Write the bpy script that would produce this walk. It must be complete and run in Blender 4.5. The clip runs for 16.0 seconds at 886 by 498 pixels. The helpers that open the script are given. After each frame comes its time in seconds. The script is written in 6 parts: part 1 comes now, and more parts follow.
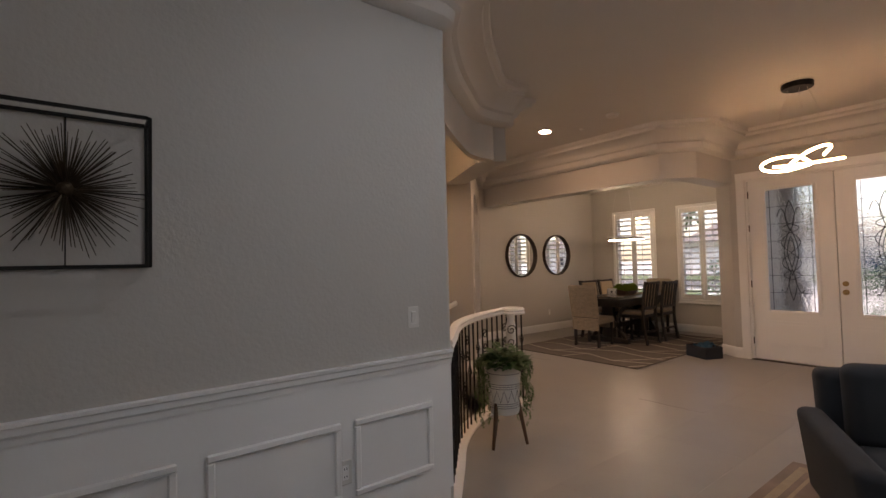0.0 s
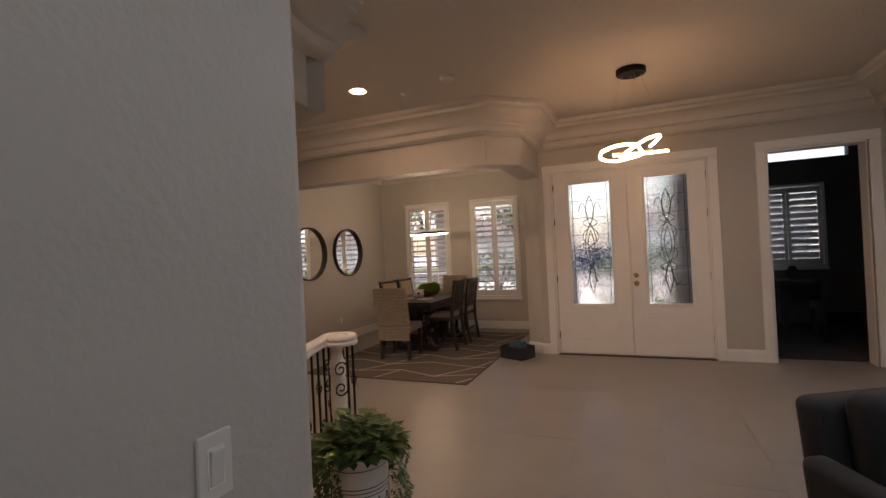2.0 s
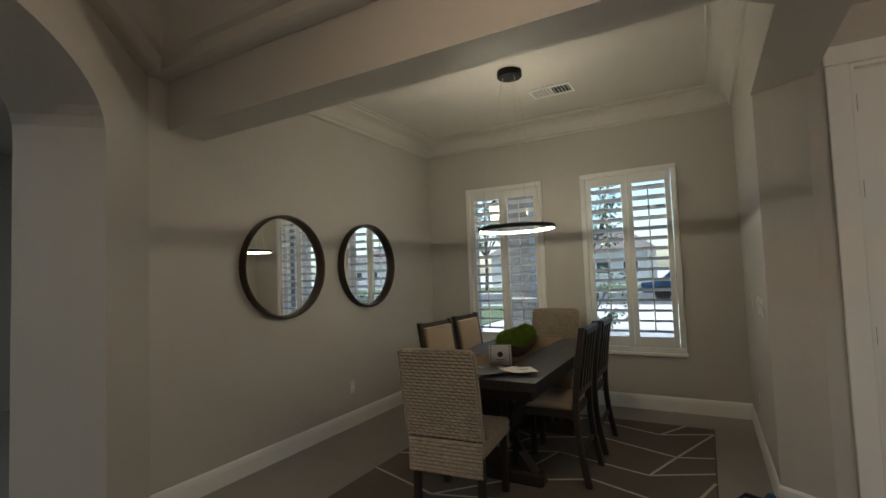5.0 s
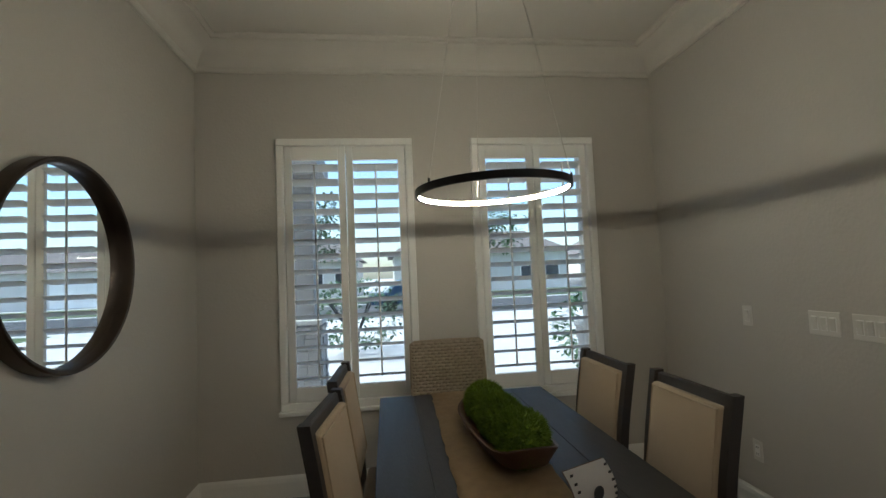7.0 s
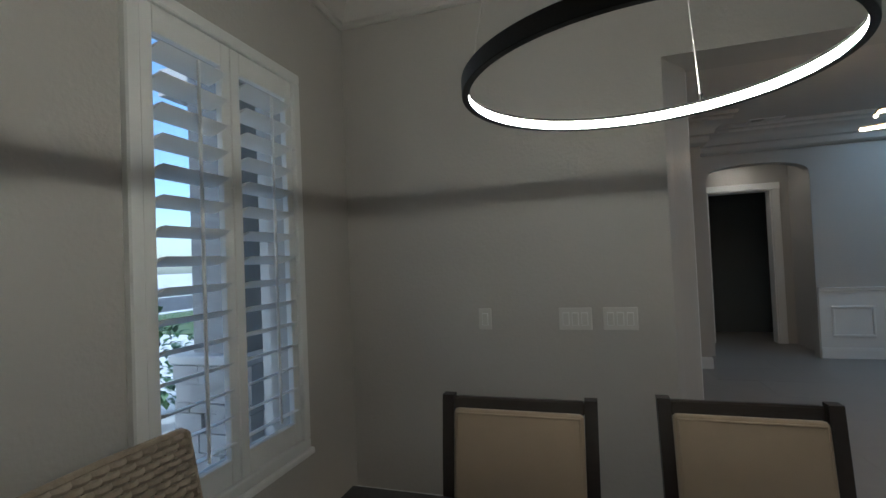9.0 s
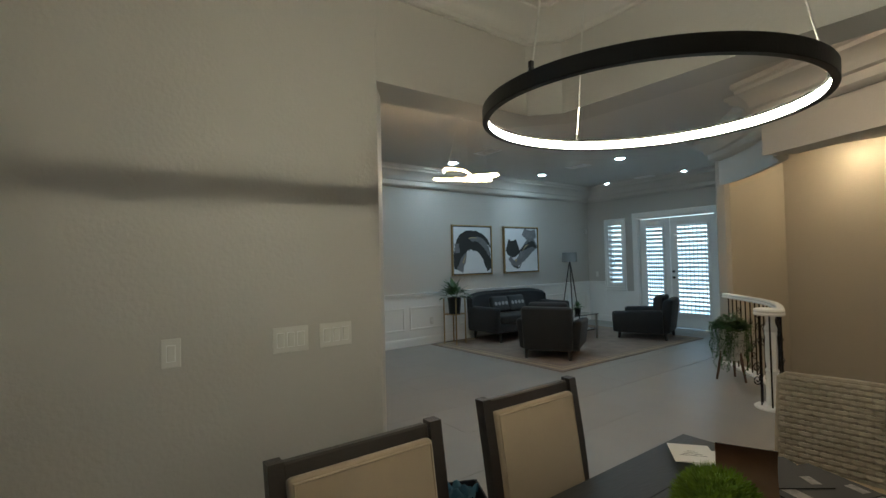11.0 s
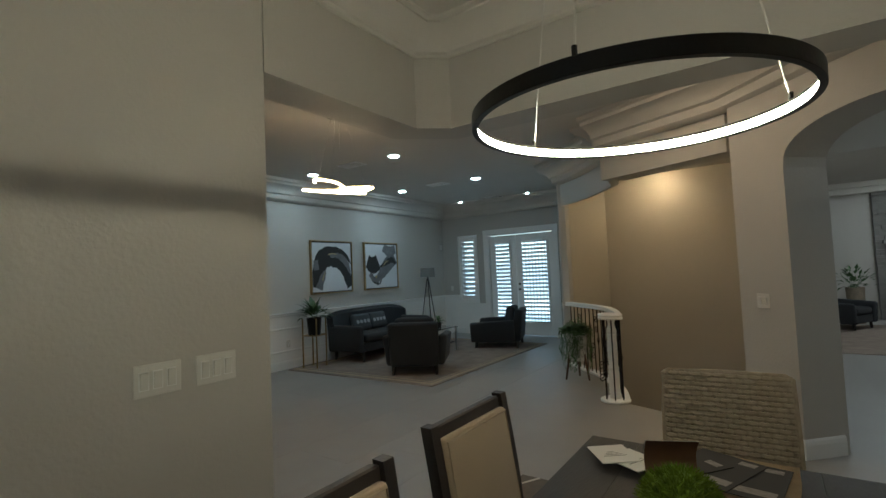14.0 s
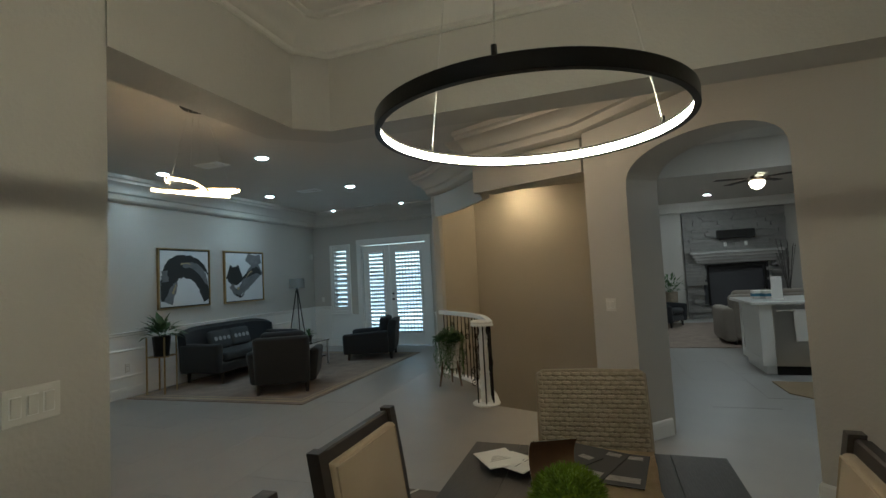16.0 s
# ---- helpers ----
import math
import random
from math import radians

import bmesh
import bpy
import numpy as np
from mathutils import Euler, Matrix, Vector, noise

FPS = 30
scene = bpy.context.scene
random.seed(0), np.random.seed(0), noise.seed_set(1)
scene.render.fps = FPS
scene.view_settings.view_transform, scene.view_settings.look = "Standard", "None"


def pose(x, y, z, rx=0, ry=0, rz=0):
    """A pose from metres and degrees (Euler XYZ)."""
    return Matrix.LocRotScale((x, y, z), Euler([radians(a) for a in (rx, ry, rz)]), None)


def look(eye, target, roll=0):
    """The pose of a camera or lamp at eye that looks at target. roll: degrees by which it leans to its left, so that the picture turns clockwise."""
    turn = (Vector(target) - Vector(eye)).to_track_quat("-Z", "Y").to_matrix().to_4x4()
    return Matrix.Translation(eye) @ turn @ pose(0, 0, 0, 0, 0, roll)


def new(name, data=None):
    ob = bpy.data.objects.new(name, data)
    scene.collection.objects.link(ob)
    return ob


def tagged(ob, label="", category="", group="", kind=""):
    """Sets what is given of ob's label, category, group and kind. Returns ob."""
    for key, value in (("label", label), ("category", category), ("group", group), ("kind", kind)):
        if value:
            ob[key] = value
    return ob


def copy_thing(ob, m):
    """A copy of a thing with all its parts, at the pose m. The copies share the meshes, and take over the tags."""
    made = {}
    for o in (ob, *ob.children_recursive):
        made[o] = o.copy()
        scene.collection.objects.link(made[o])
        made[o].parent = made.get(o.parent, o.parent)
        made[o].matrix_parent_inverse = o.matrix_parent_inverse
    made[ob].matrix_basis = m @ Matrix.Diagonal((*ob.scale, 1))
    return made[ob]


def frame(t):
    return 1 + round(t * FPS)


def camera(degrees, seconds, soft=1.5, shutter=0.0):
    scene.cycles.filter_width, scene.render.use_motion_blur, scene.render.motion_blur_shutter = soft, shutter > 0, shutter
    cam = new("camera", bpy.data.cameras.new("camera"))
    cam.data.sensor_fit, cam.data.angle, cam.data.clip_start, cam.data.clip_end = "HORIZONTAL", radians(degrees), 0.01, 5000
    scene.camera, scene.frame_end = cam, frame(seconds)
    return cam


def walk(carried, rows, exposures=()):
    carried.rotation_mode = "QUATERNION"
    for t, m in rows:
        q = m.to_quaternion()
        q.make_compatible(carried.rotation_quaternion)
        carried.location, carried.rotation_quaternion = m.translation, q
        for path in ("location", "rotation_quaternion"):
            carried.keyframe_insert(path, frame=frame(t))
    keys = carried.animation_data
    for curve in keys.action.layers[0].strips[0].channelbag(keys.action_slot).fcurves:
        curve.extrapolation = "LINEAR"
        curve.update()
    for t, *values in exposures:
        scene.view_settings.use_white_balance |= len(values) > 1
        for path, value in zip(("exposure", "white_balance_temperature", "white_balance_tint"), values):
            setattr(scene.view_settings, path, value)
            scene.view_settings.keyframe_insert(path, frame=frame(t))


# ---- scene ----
PATH = [
    (0, (0.203, 0.272, 1.361), (-1.373, 1.502, 1.429), -1.4),
    (0.5, (-0.207, 0.12, 1.37), (-1.537, 1.613, 1.423), -1.5),
    (1, (-0.649, 0.274, 1.388), (-1.721, 1.962, 1.423), -1.8),
    (1.5, (-0.992, 0.565, 1.403), (-1.837, 2.378, 1.426), -2.3),
    (2, (-1.172, 1.093, 1.425), (-1.947, 2.936, 1.44), -2.8),
    (2.5, (-1.363, 1.698, 1.428), (-2.224, 3.502, 1.462), -3.3),
    (3, (-1.474, 2.305, 1.395), (-2.507, 4.017, 1.459), -3.3),
    (3.5, (-1.695, 2.863, 1.39), (-2.828, 4.51, 1.457), -2.9),
    (6, (-3.845, 5.137, 1.413), (-4.424, 7.047, 1.531), -2.0),
    (6.5, (-4.263, 5.588, 1.417), (-4.491, 7.572, 1.52), -2.2),
    (7, (-4.646, 6.009, 1.411), (-4.401, 7.991, 1.521), -2.4),
    (7.5, (-4.827, 6.494, 1.384), (-4.091, 8.351, 1.477), -2.5),
    (8, (-5.066, 7.001, 1.418), (-3.924, 8.642, 1.492), -2.7),
    (8.5, (-5.111, 7.453, 1.42), (-3.541, 8.691, 1.469), -2.8),
    (9, (-5.084, 7.885, 1.428), (-3.176, 8.482, 1.481), -2.4),
    (9.5, (-5.035, 8.191, 1.424), (-3.052, 7.938, 1.473), -2.2),
    (10, (-4.858, 8.43, 1.444), (-3.04, 7.597, 1.478), -1.5),
    (11.3, (-4.715, 8.655, 1.446), (-3.135, 7.435, 1.506), -1.6),
    (12.5, (-4.545, 8.643, 1.436), (-3.25, 7.121, 1.528), -2.0),
    (13, (-4.423, 8.754, 1.452), (-3.29, 7.109, 1.546), -1.9),
    (13.5, (-4.41, 8.777, 1.447), (-3.303, 7.115, 1.545), -2.6),
    (14, (-4.427, 8.746, 1.442), (-3.287, 7.106, 1.542), -2.5),
    (14.5, (-4.286, 8.77, 1.427), (-3.166, 7.116, 1.529), -1.9),
    (15, (-4.212, 8.779, 1.422), (-3.234, 7.038, 1.528), -2.5),
    (15.5, (-4.233, 8.747, 1.421), (-3.407, 6.929, 1.536), -2.6),
    (16, (-4.343, 8.721, 1.44), (-3.696, 6.832, 1.557), -3.0),
]
cam = camera(87.3, 16.0)
EXPOSURES = [(0.0, 1.44, 7900, 27), (1.0, 1.36, 8000, 28), (2.0, 1.26, 7900, 27), (3.0, 1.15, 7000, 20), (3.7, 1.05, 6200, 10), (6.0, 1.15, 6050, 1), (7.0, 1.1, 5800, 0), (7.5, 0.95, 5550, 0), (8.0, 0.85, 5250, 0), (8.5, 0.75, 5050, 0), (9.0, 0.82, 5100, 2), (9.5, 1.2, 5150, -2), (10.0, 1.5, 5600, -3), (12.5, 1.2, 5950, -3), (16.0, 1.05, 5950, -4)]
walk(cam, [(t, look(eye, target, roll)) for t, eye, target, roll in PATH], EXPOSURES)

# ---- world and lights ----
world = bpy.data.worlds.new("world")
scene.world = world
world.use_nodes = True
wn = world.node_tree.nodes
sky = wn.new("ShaderNodeTexSky")
sky.sky_type, sky.sun_disc = "NISHITA", False
sky.dust_density, sky.ozone_density = 1.6, 1.4
sky.sun_elevation, sky.sun_rotation = radians(45), radians(270)
wn["Background"].inputs["Strength"].default_value = 0.15
world.node_tree.links.new(sky.outputs[0], wn["Background"].inputs[0])

sun = new("sun", bpy.data.lights.new("sun", "SUN"))
sun.data.energy, sun.data.angle, sun.data.color = 3.2, radians(12), (1.0, 0.98, 0.95)
sun.matrix_world = look((0, 0, 20), (12, 0.5, 8))

CEIL = 3.02
LIVING_CANS = [(x, y) for y in (-0.19, 1.92, 4.05) for x in (-0.43, 1.21)]
FOYER_CANS = [(-3.59, 4.92)]
# The second stair can is unseen, added to light the upper west wall.
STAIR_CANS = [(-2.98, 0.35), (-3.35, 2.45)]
# Some kitchen cans are out of view, added to brighten the room.
KITCHEN_CANS = [(-6.64, 3.4), (-5.58, -0.66), (-8.2, 2.2), (-8.4, -1.6), (-6.74, -3.5)]


def opening_light(name, x, y, z, w, h, rz, watts, color):
    """Sky light standing in a window or door opening, shining along +y turned by rz."""
    ob = new(name, bpy.data.lights.new(name, "AREA"))
    d = ob.data
    d.shape, d.size, d.size_y, d.energy, d.color = "RECTANGLE", w, h, watts, color
    ob.matrix_world = pose(x, y, z, 90, 0, rz)
    return ob


SKY_BLUE = (0.58, 0.80, 1.0)
opening_light("patio_sky_light", -0.025, -0.655, 1.15, 1.45, 1.9, 0, 7.0, SKY_BLUE)
opening_light("office_sky_light", 1.06, 10.33, 1.58, 0.85, 1.2, 180, 3.5, SKY_BLUE)
opening_light("window_sky_light", 1.29, -0.67, 1.5, 0.40, 1.4, 0, 1.2, SKY_BLUE)


# ---- materials ----
def mat(name, color, rough=0.6, metal=0.0, vary=0.06, scale=6.0, grain=0.0, grain_scale=180.0, spec=0.5, detail_color=None,
        stretch=(1, 1, 1), sheen=0.0, random_tint=0.0):
    m = bpy.data.materials.new(name)
    m.use_nodes = True
    nt = m.node_tree
    n, l = nt.nodes, nt.links
    b = n["Principled BSDF"]
    b.inputs["Roughness"].default_value = rough
    b.inputs["Metallic"].default_value = metal
    b.inputs["Specular IOR Level"].default_value = spec
    if sheen:
        b.inputs["Sheen Weight"].default_value = sheen
    co = n.new("ShaderNodeTexCoord")
    mp = n.new("ShaderNodeMapping")
    mp.inputs["Scale"].default_value = stretch
    l.new(co.outputs["Object"], mp.inputs[0])
    big = n.new("ShaderNodeTexNoise")
    big.inputs["Scale"].default_value = scale
    big.inputs["Detail"].default_value = 5
    l.new(mp.outputs[0], big.inputs["Vector"])
    ramp = n.new("ShaderNodeMixRGB")
    low = tuple(c * (1 - vary) for c in color)
    high = tuple(min(1.0, c * (1 + vary)) for c in (detail_color or color))
    ramp.inputs[1].default_value, ramp.inputs[2].default_value = (*low, 1), (*high, 1)
    l.new(big.outputs["Fac"], ramp.inputs[0])
    out = ramp.outputs[0]
    if random_tint:
        info = n.new("ShaderNodeObjectInfo")
        hsv = n.new("ShaderNodeHueSaturation")
        mr = n.new("ShaderNodeMapRange")
        mr.inputs[3].default_value, mr.inputs[4].default_value = 1 - random_tint, 1 + random_tint
        l.new(info.outputs["Random"], mr.inputs[0])
        l.new(mr.outputs[0], hsv.inputs["Value"])
        l.new(out, hsv.inputs["Color"])
        out = hsv.outputs[0]
    l.new(out, b.inputs["Base Color"])
    if grain:
        fine = n.new("ShaderNodeTexNoise")
        fine.inputs["Scale"].default_value = grain_scale
        fine.inputs["Detail"].default_value = 3
        l.new(mp.outputs[0], fine.inputs["Vector"])
        bump = n.new("ShaderNodeBump")
        bump.inputs["Strength"].default_value = grain
        bump.inputs["Distance"].default_value = 0.004
        l.new(fine.outputs["Fac"], bump.inputs["Height"])
        l.new(bump.outputs[0], b.inputs["Normal"])
        rr = n.new("ShaderNodeMapRange")
        rr.inputs[3].default_value, rr.inputs[4].default_value = max(0.02, rough - 0.07), min(1, rough + 0.07)
        l.new(big.outputs["Fac"], rr.inputs[0])
        l.new(rr.outputs[0], b.inputs["Roughness"])
    return m


def glow(name, color, strength):
    m = bpy.data.materials.new(name)
    m.use_nodes = True
    b = m.node_tree.nodes["Principled BSDF"]
    b.inputs["Base Color"].default_value = (0.9, 0.9, 0.9, 1)
    b.inputs["Emission Color"].default_value = (*color, 1)
    b.inputs["Emission Strength"].default_value = strength
    return m


def glass(name, rough=0.0, wavy=0.0):
    m = bpy.data.materials.new(name)
    m.use_nodes = True
    nt = m.node_tree
    b = nt.nodes["Principled BSDF"]
    b.inputs["Transmission Weight"].default_value = 1.0
    b.inputs["Roughness"].default_value = rough
    b.inputs["IOR"].default_value = 1.45
    b.inputs["Base Color"].default_value = (0.95, 0.98, 1, 1)
    if wavy:
        co, no, bu = nt.nodes.new("ShaderNodeTexCoord"), nt.nodes.new("ShaderNodeTexNoise"), nt.nodes.new("ShaderNodeBump")
        no.inputs["Scale"].default_value, no.inputs["Distortion"].default_value = 14, 2.5
        bu.inputs["Strength"].default_value, bu.inputs["Distance"].default_value = wavy, 0.02
        nt.links.new(co.outputs["Object"], no.inputs["Vector"])
        nt.links.new(no.outputs["Fac"], bu.inputs["Height"])
        nt.links.new(bu.outputs[0], b.inputs["Normal"])
    return m


M_WALL = mat("wall_paint", (0.50, 0.475, 0.44), 0.53, vary=0.03, scale=2.5, grain=0.45, grain_scale=55)
M_CEIL = mat("ceiling_paint", (0.60, 0.57, 0.53), 0.75, vary=0.03, scale=2, grain=0.3, grain_scale=60)
M_TRIM = mat("white_trim_paint", (0.82, 0.815, 0.80), 0.38, vary=0.02, scale=4, grain=0.05, grain_scale=90)
# Same paint as M_WALL, with the stair lamp's warmth mixed into the colour.
M_WALL_LAMPWARM = mat("lamp_warmed_wall_paint", (0.49, 0.46, 0.415), 0.53, vary=0.03, scale=2.5, grain=0.45, grain_scale=55)
M_TILE = mat("floor_tile", (0.275, 0.262, 0.245), 0.40, vary=0.17, scale=2.6, grain=0.12, grain_scale=35, random_tint=0.03)
M_GROUT = mat("grout", (0.27, 0.255, 0.24), 0.6, vary=0.05, scale=3, grain=0.1)
M_BLACK = mat("black_metal", (0.015, 0.014, 0.013), 0.42, 0.6, vary=0.15, scale=20, grain=0.1)
M_IRON = mat("wrought_iron", (0.02, 0.018, 0.017), 0.5, 0.7, vary=0.2, scale=25, grain=0.2)
M_DARKWOOD = mat("dark_stained_wood", (0.022, 0.016, 0.013), 0.45, vary=0.35, scale=9, grain=0.25, grain_scale=60, stretch=(1, 6, 6))
M_TABLE = mat("weathered_black_table_wood", (0.020, 0.019, 0.019), 0.42, vary=0.5, scale=5, grain=0.35, grain_scale=30, stretch=(9, 1, 3))
M_CREAM = mat("cream_upholstery", (0.34, 0.262, 0.178), 0.85, vary=0.06, scale=12, grain=0.3, grain_scale=500, sheen=0.2)
M_WICKER = mat("grey_woven_wicker", (0.32, 0.265, 0.20), 0.75, vary=0.4, scale=30, grain=0.6, grain_scale=90)
M_WEAVE_GAP = mat("dark_weave_gap", (0.075, 0.058, 0.042), 0.8, vary=0.3, scale=30, grain=0.4, grain_scale=90)
M_CHAR = mat("charcoal_fabric", (0.018, 0.020, 0.024), 0.9, vary=0.15, scale=10, grain=0.3, grain_scale=400, sheen=0.08)
M_DRUG = mat("taupe_rug_pile", (0.135, 0.115, 0.098), 0.95, vary=0.18, scale=14, grain=0.8, grain_scale=300)
M_DRUG_LINE = mat("cream_rug_line", (0.52, 0.48, 0.42), 0.95, vary=0.1, scale=20, grain=0.6, grain_scale=300)
M_LRUG = mat("faded_tan_rug", (0.20, 0.15, 0.115), 0.95, vary=0.35, scale=5, grain=0.7, grain_scale=250, detail_color=(0.24, 0.19, 0.16))
M_LRUG2 = mat("rug_border_cream", (0.36, 0.29, 0.20), 0.95, vary=0.3, scale=9, grain=0.7, grain_scale=250)
M_BURLAP = mat("burlap", (0.45, 0.33, 0.20), 0.95, vary=0.2, scale=25, grain=0.9, grain_scale=320)
M_MOSS = mat("green_moss", (0.06, 0.11, 0.005), 0.9, vary=0.45, scale=40, grain=0.6, grain_scale=120, detail_color=(0.14, 0.22, 0.012))
M_LEAF = mat("green_leaf", (0.035, 0.085, 0.025), 0.5, vary=0.4, scale=12, detail_color=(0.06, 0.12, 0.04), random_tint=0.2)
M_MIRROR = mat("mirror_glass", (0.93, 0.94, 0.94), 0.015, 1.0, vary=0.0)
M_BRONZE = mat("brown_metal_frame", (0.055, 0.038, 0.028), 0.4, 0.55, vary=0.3, scale=15, grain=0.15)
M_CHROME = mat("brushed_nickel", (0.62, 0.60, 0.57), 0.28, 1.0, vary=0.03)
M_SPIKE = mat("dark_bronze_spikes", (0.07, 0.05, 0.032), 0.42, 0.9, vary=0.3, scale=30)
M_BRASS = mat("aged_brass", (0.42, 0.30, 0.15), 0.35, 1.0, vary=0.1)
M_PLATE = mat("switch_plate_plastic", (0.66, 0.64, 0.60), 0.4, vary=0.01)
M_RING = glow("ring_led", (1.0, 0.84, 0.61), 80.0)
M_CHAND = glow("chandelier_led", (1.0, 0.66, 0.38), 20.5)
# Blue tint and extra strength stand in for daylight from the patio doors.
M_CAN = glow("can_lens", (0.66, 0.85, 1.0), 88.0)
M_CAN_FOYER = glow("foyer_can_lens", (1.0, 0.70, 0.46), 130.0)
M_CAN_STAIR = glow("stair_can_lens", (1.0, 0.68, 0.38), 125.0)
M_CAN_KITCHEN = glow("kitchen_can_lens", (0.93, 0.96, 1.0), 185.0)
M_CAN_HALL = glow("hall_can_lens", (1.0, 0.8, 0.6), 32.0)
M_GLASS = glass("clear_glass")
M_DOORGLASS = glass("textured_door_glass", 0.0, 0.16)
M_LEAD = mat("lead_came", (0.05, 0.05, 0.05), 0.4, 0.8, vary=0.1)
M_CONCRETE = mat("pale_concrete", (0.50, 0.49, 0.47), 0.85, vary=0.08, scale=0.6, grain=0.3, grain_scale=30)
M_ASPHALT = mat("asphalt", (0.06, 0.06, 0.06), 0.9, vary=0.1, scale=0.5, grain=0.4, grain_scale=40)
M_STUCCO = mat("grey_stucco", (0.30, 0.29, 0.28), 0.9, vary=0.05, scale=1.5, grain=0.5, grain_scale=40)
M_WHITEHOUSE = mat("white_stucco", (0.6, 0.58, 0.55), 0.9, vary=0.04, scale=0.8, grain=0.4, grain_scale=30)
M_ROOF = mat("grey_roof_tile", (0.16, 0.14, 0.13), 0.85, vary=0.2, scale=2, grain=0.5, grain_scale=15)
M_STONE = mat("stacked_stone", (0.33, 0.315, 0.30), 0.85, vary=0.2, scale=7, grain=0.7, grain_scale=30, random_tint=0.4)
M_LAWN = mat("lawn", (0.07, 0.10, 0.035), 0.95, vary=0.3, scale=1.5, grain=0.7, grain_scale=60)
M_DARK = mat("dark_void_paint", (0.05, 0.05, 0.055), 0.8, vary=0.05)
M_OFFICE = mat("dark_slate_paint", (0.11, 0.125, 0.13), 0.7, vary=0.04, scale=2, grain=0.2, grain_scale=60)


# ---- mesh helpers ----
def thing(name, label, category, at=(0, 0, 0), rz=0, group="", kind=""):
    e = new(name)
    e.empty_display_size = 0.1
    e.matrix_world = pose(at[0], at[1], at[2], 0, 0, rz)
    return tagged(e, label, category, group, kind)


def mesh_of(name, bm, material, smooth=False):
    me = bpy.data.meshes.new(name)
    bmesh.ops.recalc_face_normals(bm, faces=bm.faces)
    if smooth:
        for f in bm.faces:
            f.smooth = True
    bm.to_mesh(me)
    bm.free()
    for m in material if isinstance(material, (list, tuple)) else [material]:
        me.materials.append(m)
    if smooth:
        me.set_sharp_from_angle(angle=radians(40))
    return me


def part(name, bm, material, parent, label="", smooth=False, at=None):
    ob = new(name, mesh_of(name, bm, material, smooth))
    ob.parent = parent
    if at is not None:
        ob.matrix_local = at
    if label:
        tagged(ob, label)
    return ob


def setting(name, bm, material, label, category, smooth=False):
    return tagged(new(name, mesh_of(name, bm, material, smooth)), label, category, kind="structure")


def solo(name, bm, material, label, category, group="", smooth=False, m=None):
    ob = tagged(new(name, mesh_of(name, bm, material, smooth)), label, category, group)
    if m is not None:
        ob.matrix_world = m
    return ob


def box(bm, x0, x1, y0, y1, z0, z1, bevel=0.0, m=None, mi=0, seg=1):
    r = bmesh.ops.create_cube(bm, size=1)
    vs = r["verts"]
    bmesh.ops.scale(bm, vec=(abs(x1 - x0), abs(y1 - y0), abs(z1 - z0)), verts=vs)
    bmesh.ops.translate(bm, vec=((x0 + x1) / 2, (y0 + y1) / 2, (z0 + z1) / 2), verts=vs)
    faces = list({f for v in vs for f in v.link_faces})
    if bevel:
        edges = list({e for v in vs for e in v.link_edges})
        res = bmesh.ops.bevel(bm, geom=edges, offset=bevel, segments=seg, affect="EDGES", profile=0.5)
        faces = list({f for v in res["verts"] for f in v.link_faces} | set(f for f in faces if f.is_valid))
        vs = list({v for f in faces for v in f.verts})
    if mi:
        for f in faces:
            f.material_index = mi
    if m is not None:
        bmesh.ops.transform(bm, matrix=m, verts=vs)
    return vs


def prism(bm, pts, z0, z1, m=None, mi=0):
    lo = [bm.verts.new((p[0], p[1], z0)) for p in pts]
    hi = [bm.verts.new((p[0], p[1], z1)) for p in pts]
    fs = [bm.faces.new(lo), bm.faces.new(hi)]
    n = len(pts)
    for i in range(n):
        fs.append(bm.faces.new((lo[i], lo[(i + 1) % n], hi[(i + 1) % n], hi[i])))
    for f in fs:
        f.material_index = mi
    if m is not None:
        bmesh.ops.transform(bm, matrix=m, verts=lo + hi)
    return lo + hi


def cyl(bm, p0, p1, r0, r1=None, seg=16, caps=True, mi=0):
    p0, p1 = Vector(p0), Vector(p1)
    r1 = r0 if r1 is None else r1
    d = (p1 - p0)
    q = d.to_track_quat("Z", "Y")
    rings = []
    for p, r in ((p0, r0), (p1, r1)):
        rings.append([bm.verts.new(p + q @ Vector((r * math.cos(2 * math.pi * i / seg), r * math.sin(2 * math.pi * i / seg), 0))) for i in range(seg)])
    fs = [bm.faces.new((rings[0][i], rings[0][(i + 1) % seg], rings[1][(i + 1) % seg], rings[1][i])) for i in range(seg)]
    if caps:
        fs += [bm.faces.new(rings[0]), bm.faces.new(rings[1])]
    for f in fs:
        f.material_index = mi


def lathe(bm, prof, seg=24, at=(0, 0, 0), mi=0):
    rings = []
    for r, z in prof:
        rings.append([bm.verts.new((at[0] + r * math.cos(2 * math.pi * i / seg), at[1] + r * math.sin(2 * math.pi * i / seg), at[2] + z)) for i in range(seg)])
    for a, b in zip(rings, rings[1:]):
        for i in range(seg):
            f = bm.faces.new((a[i], a[(i + 1) % seg], b[(i + 1) % seg], b[i]))
            f.material_index = mi
    for ring in (rings[0], rings[-1]):
        if len(ring) > 2:
            bm.faces.new(ring).material_index = mi


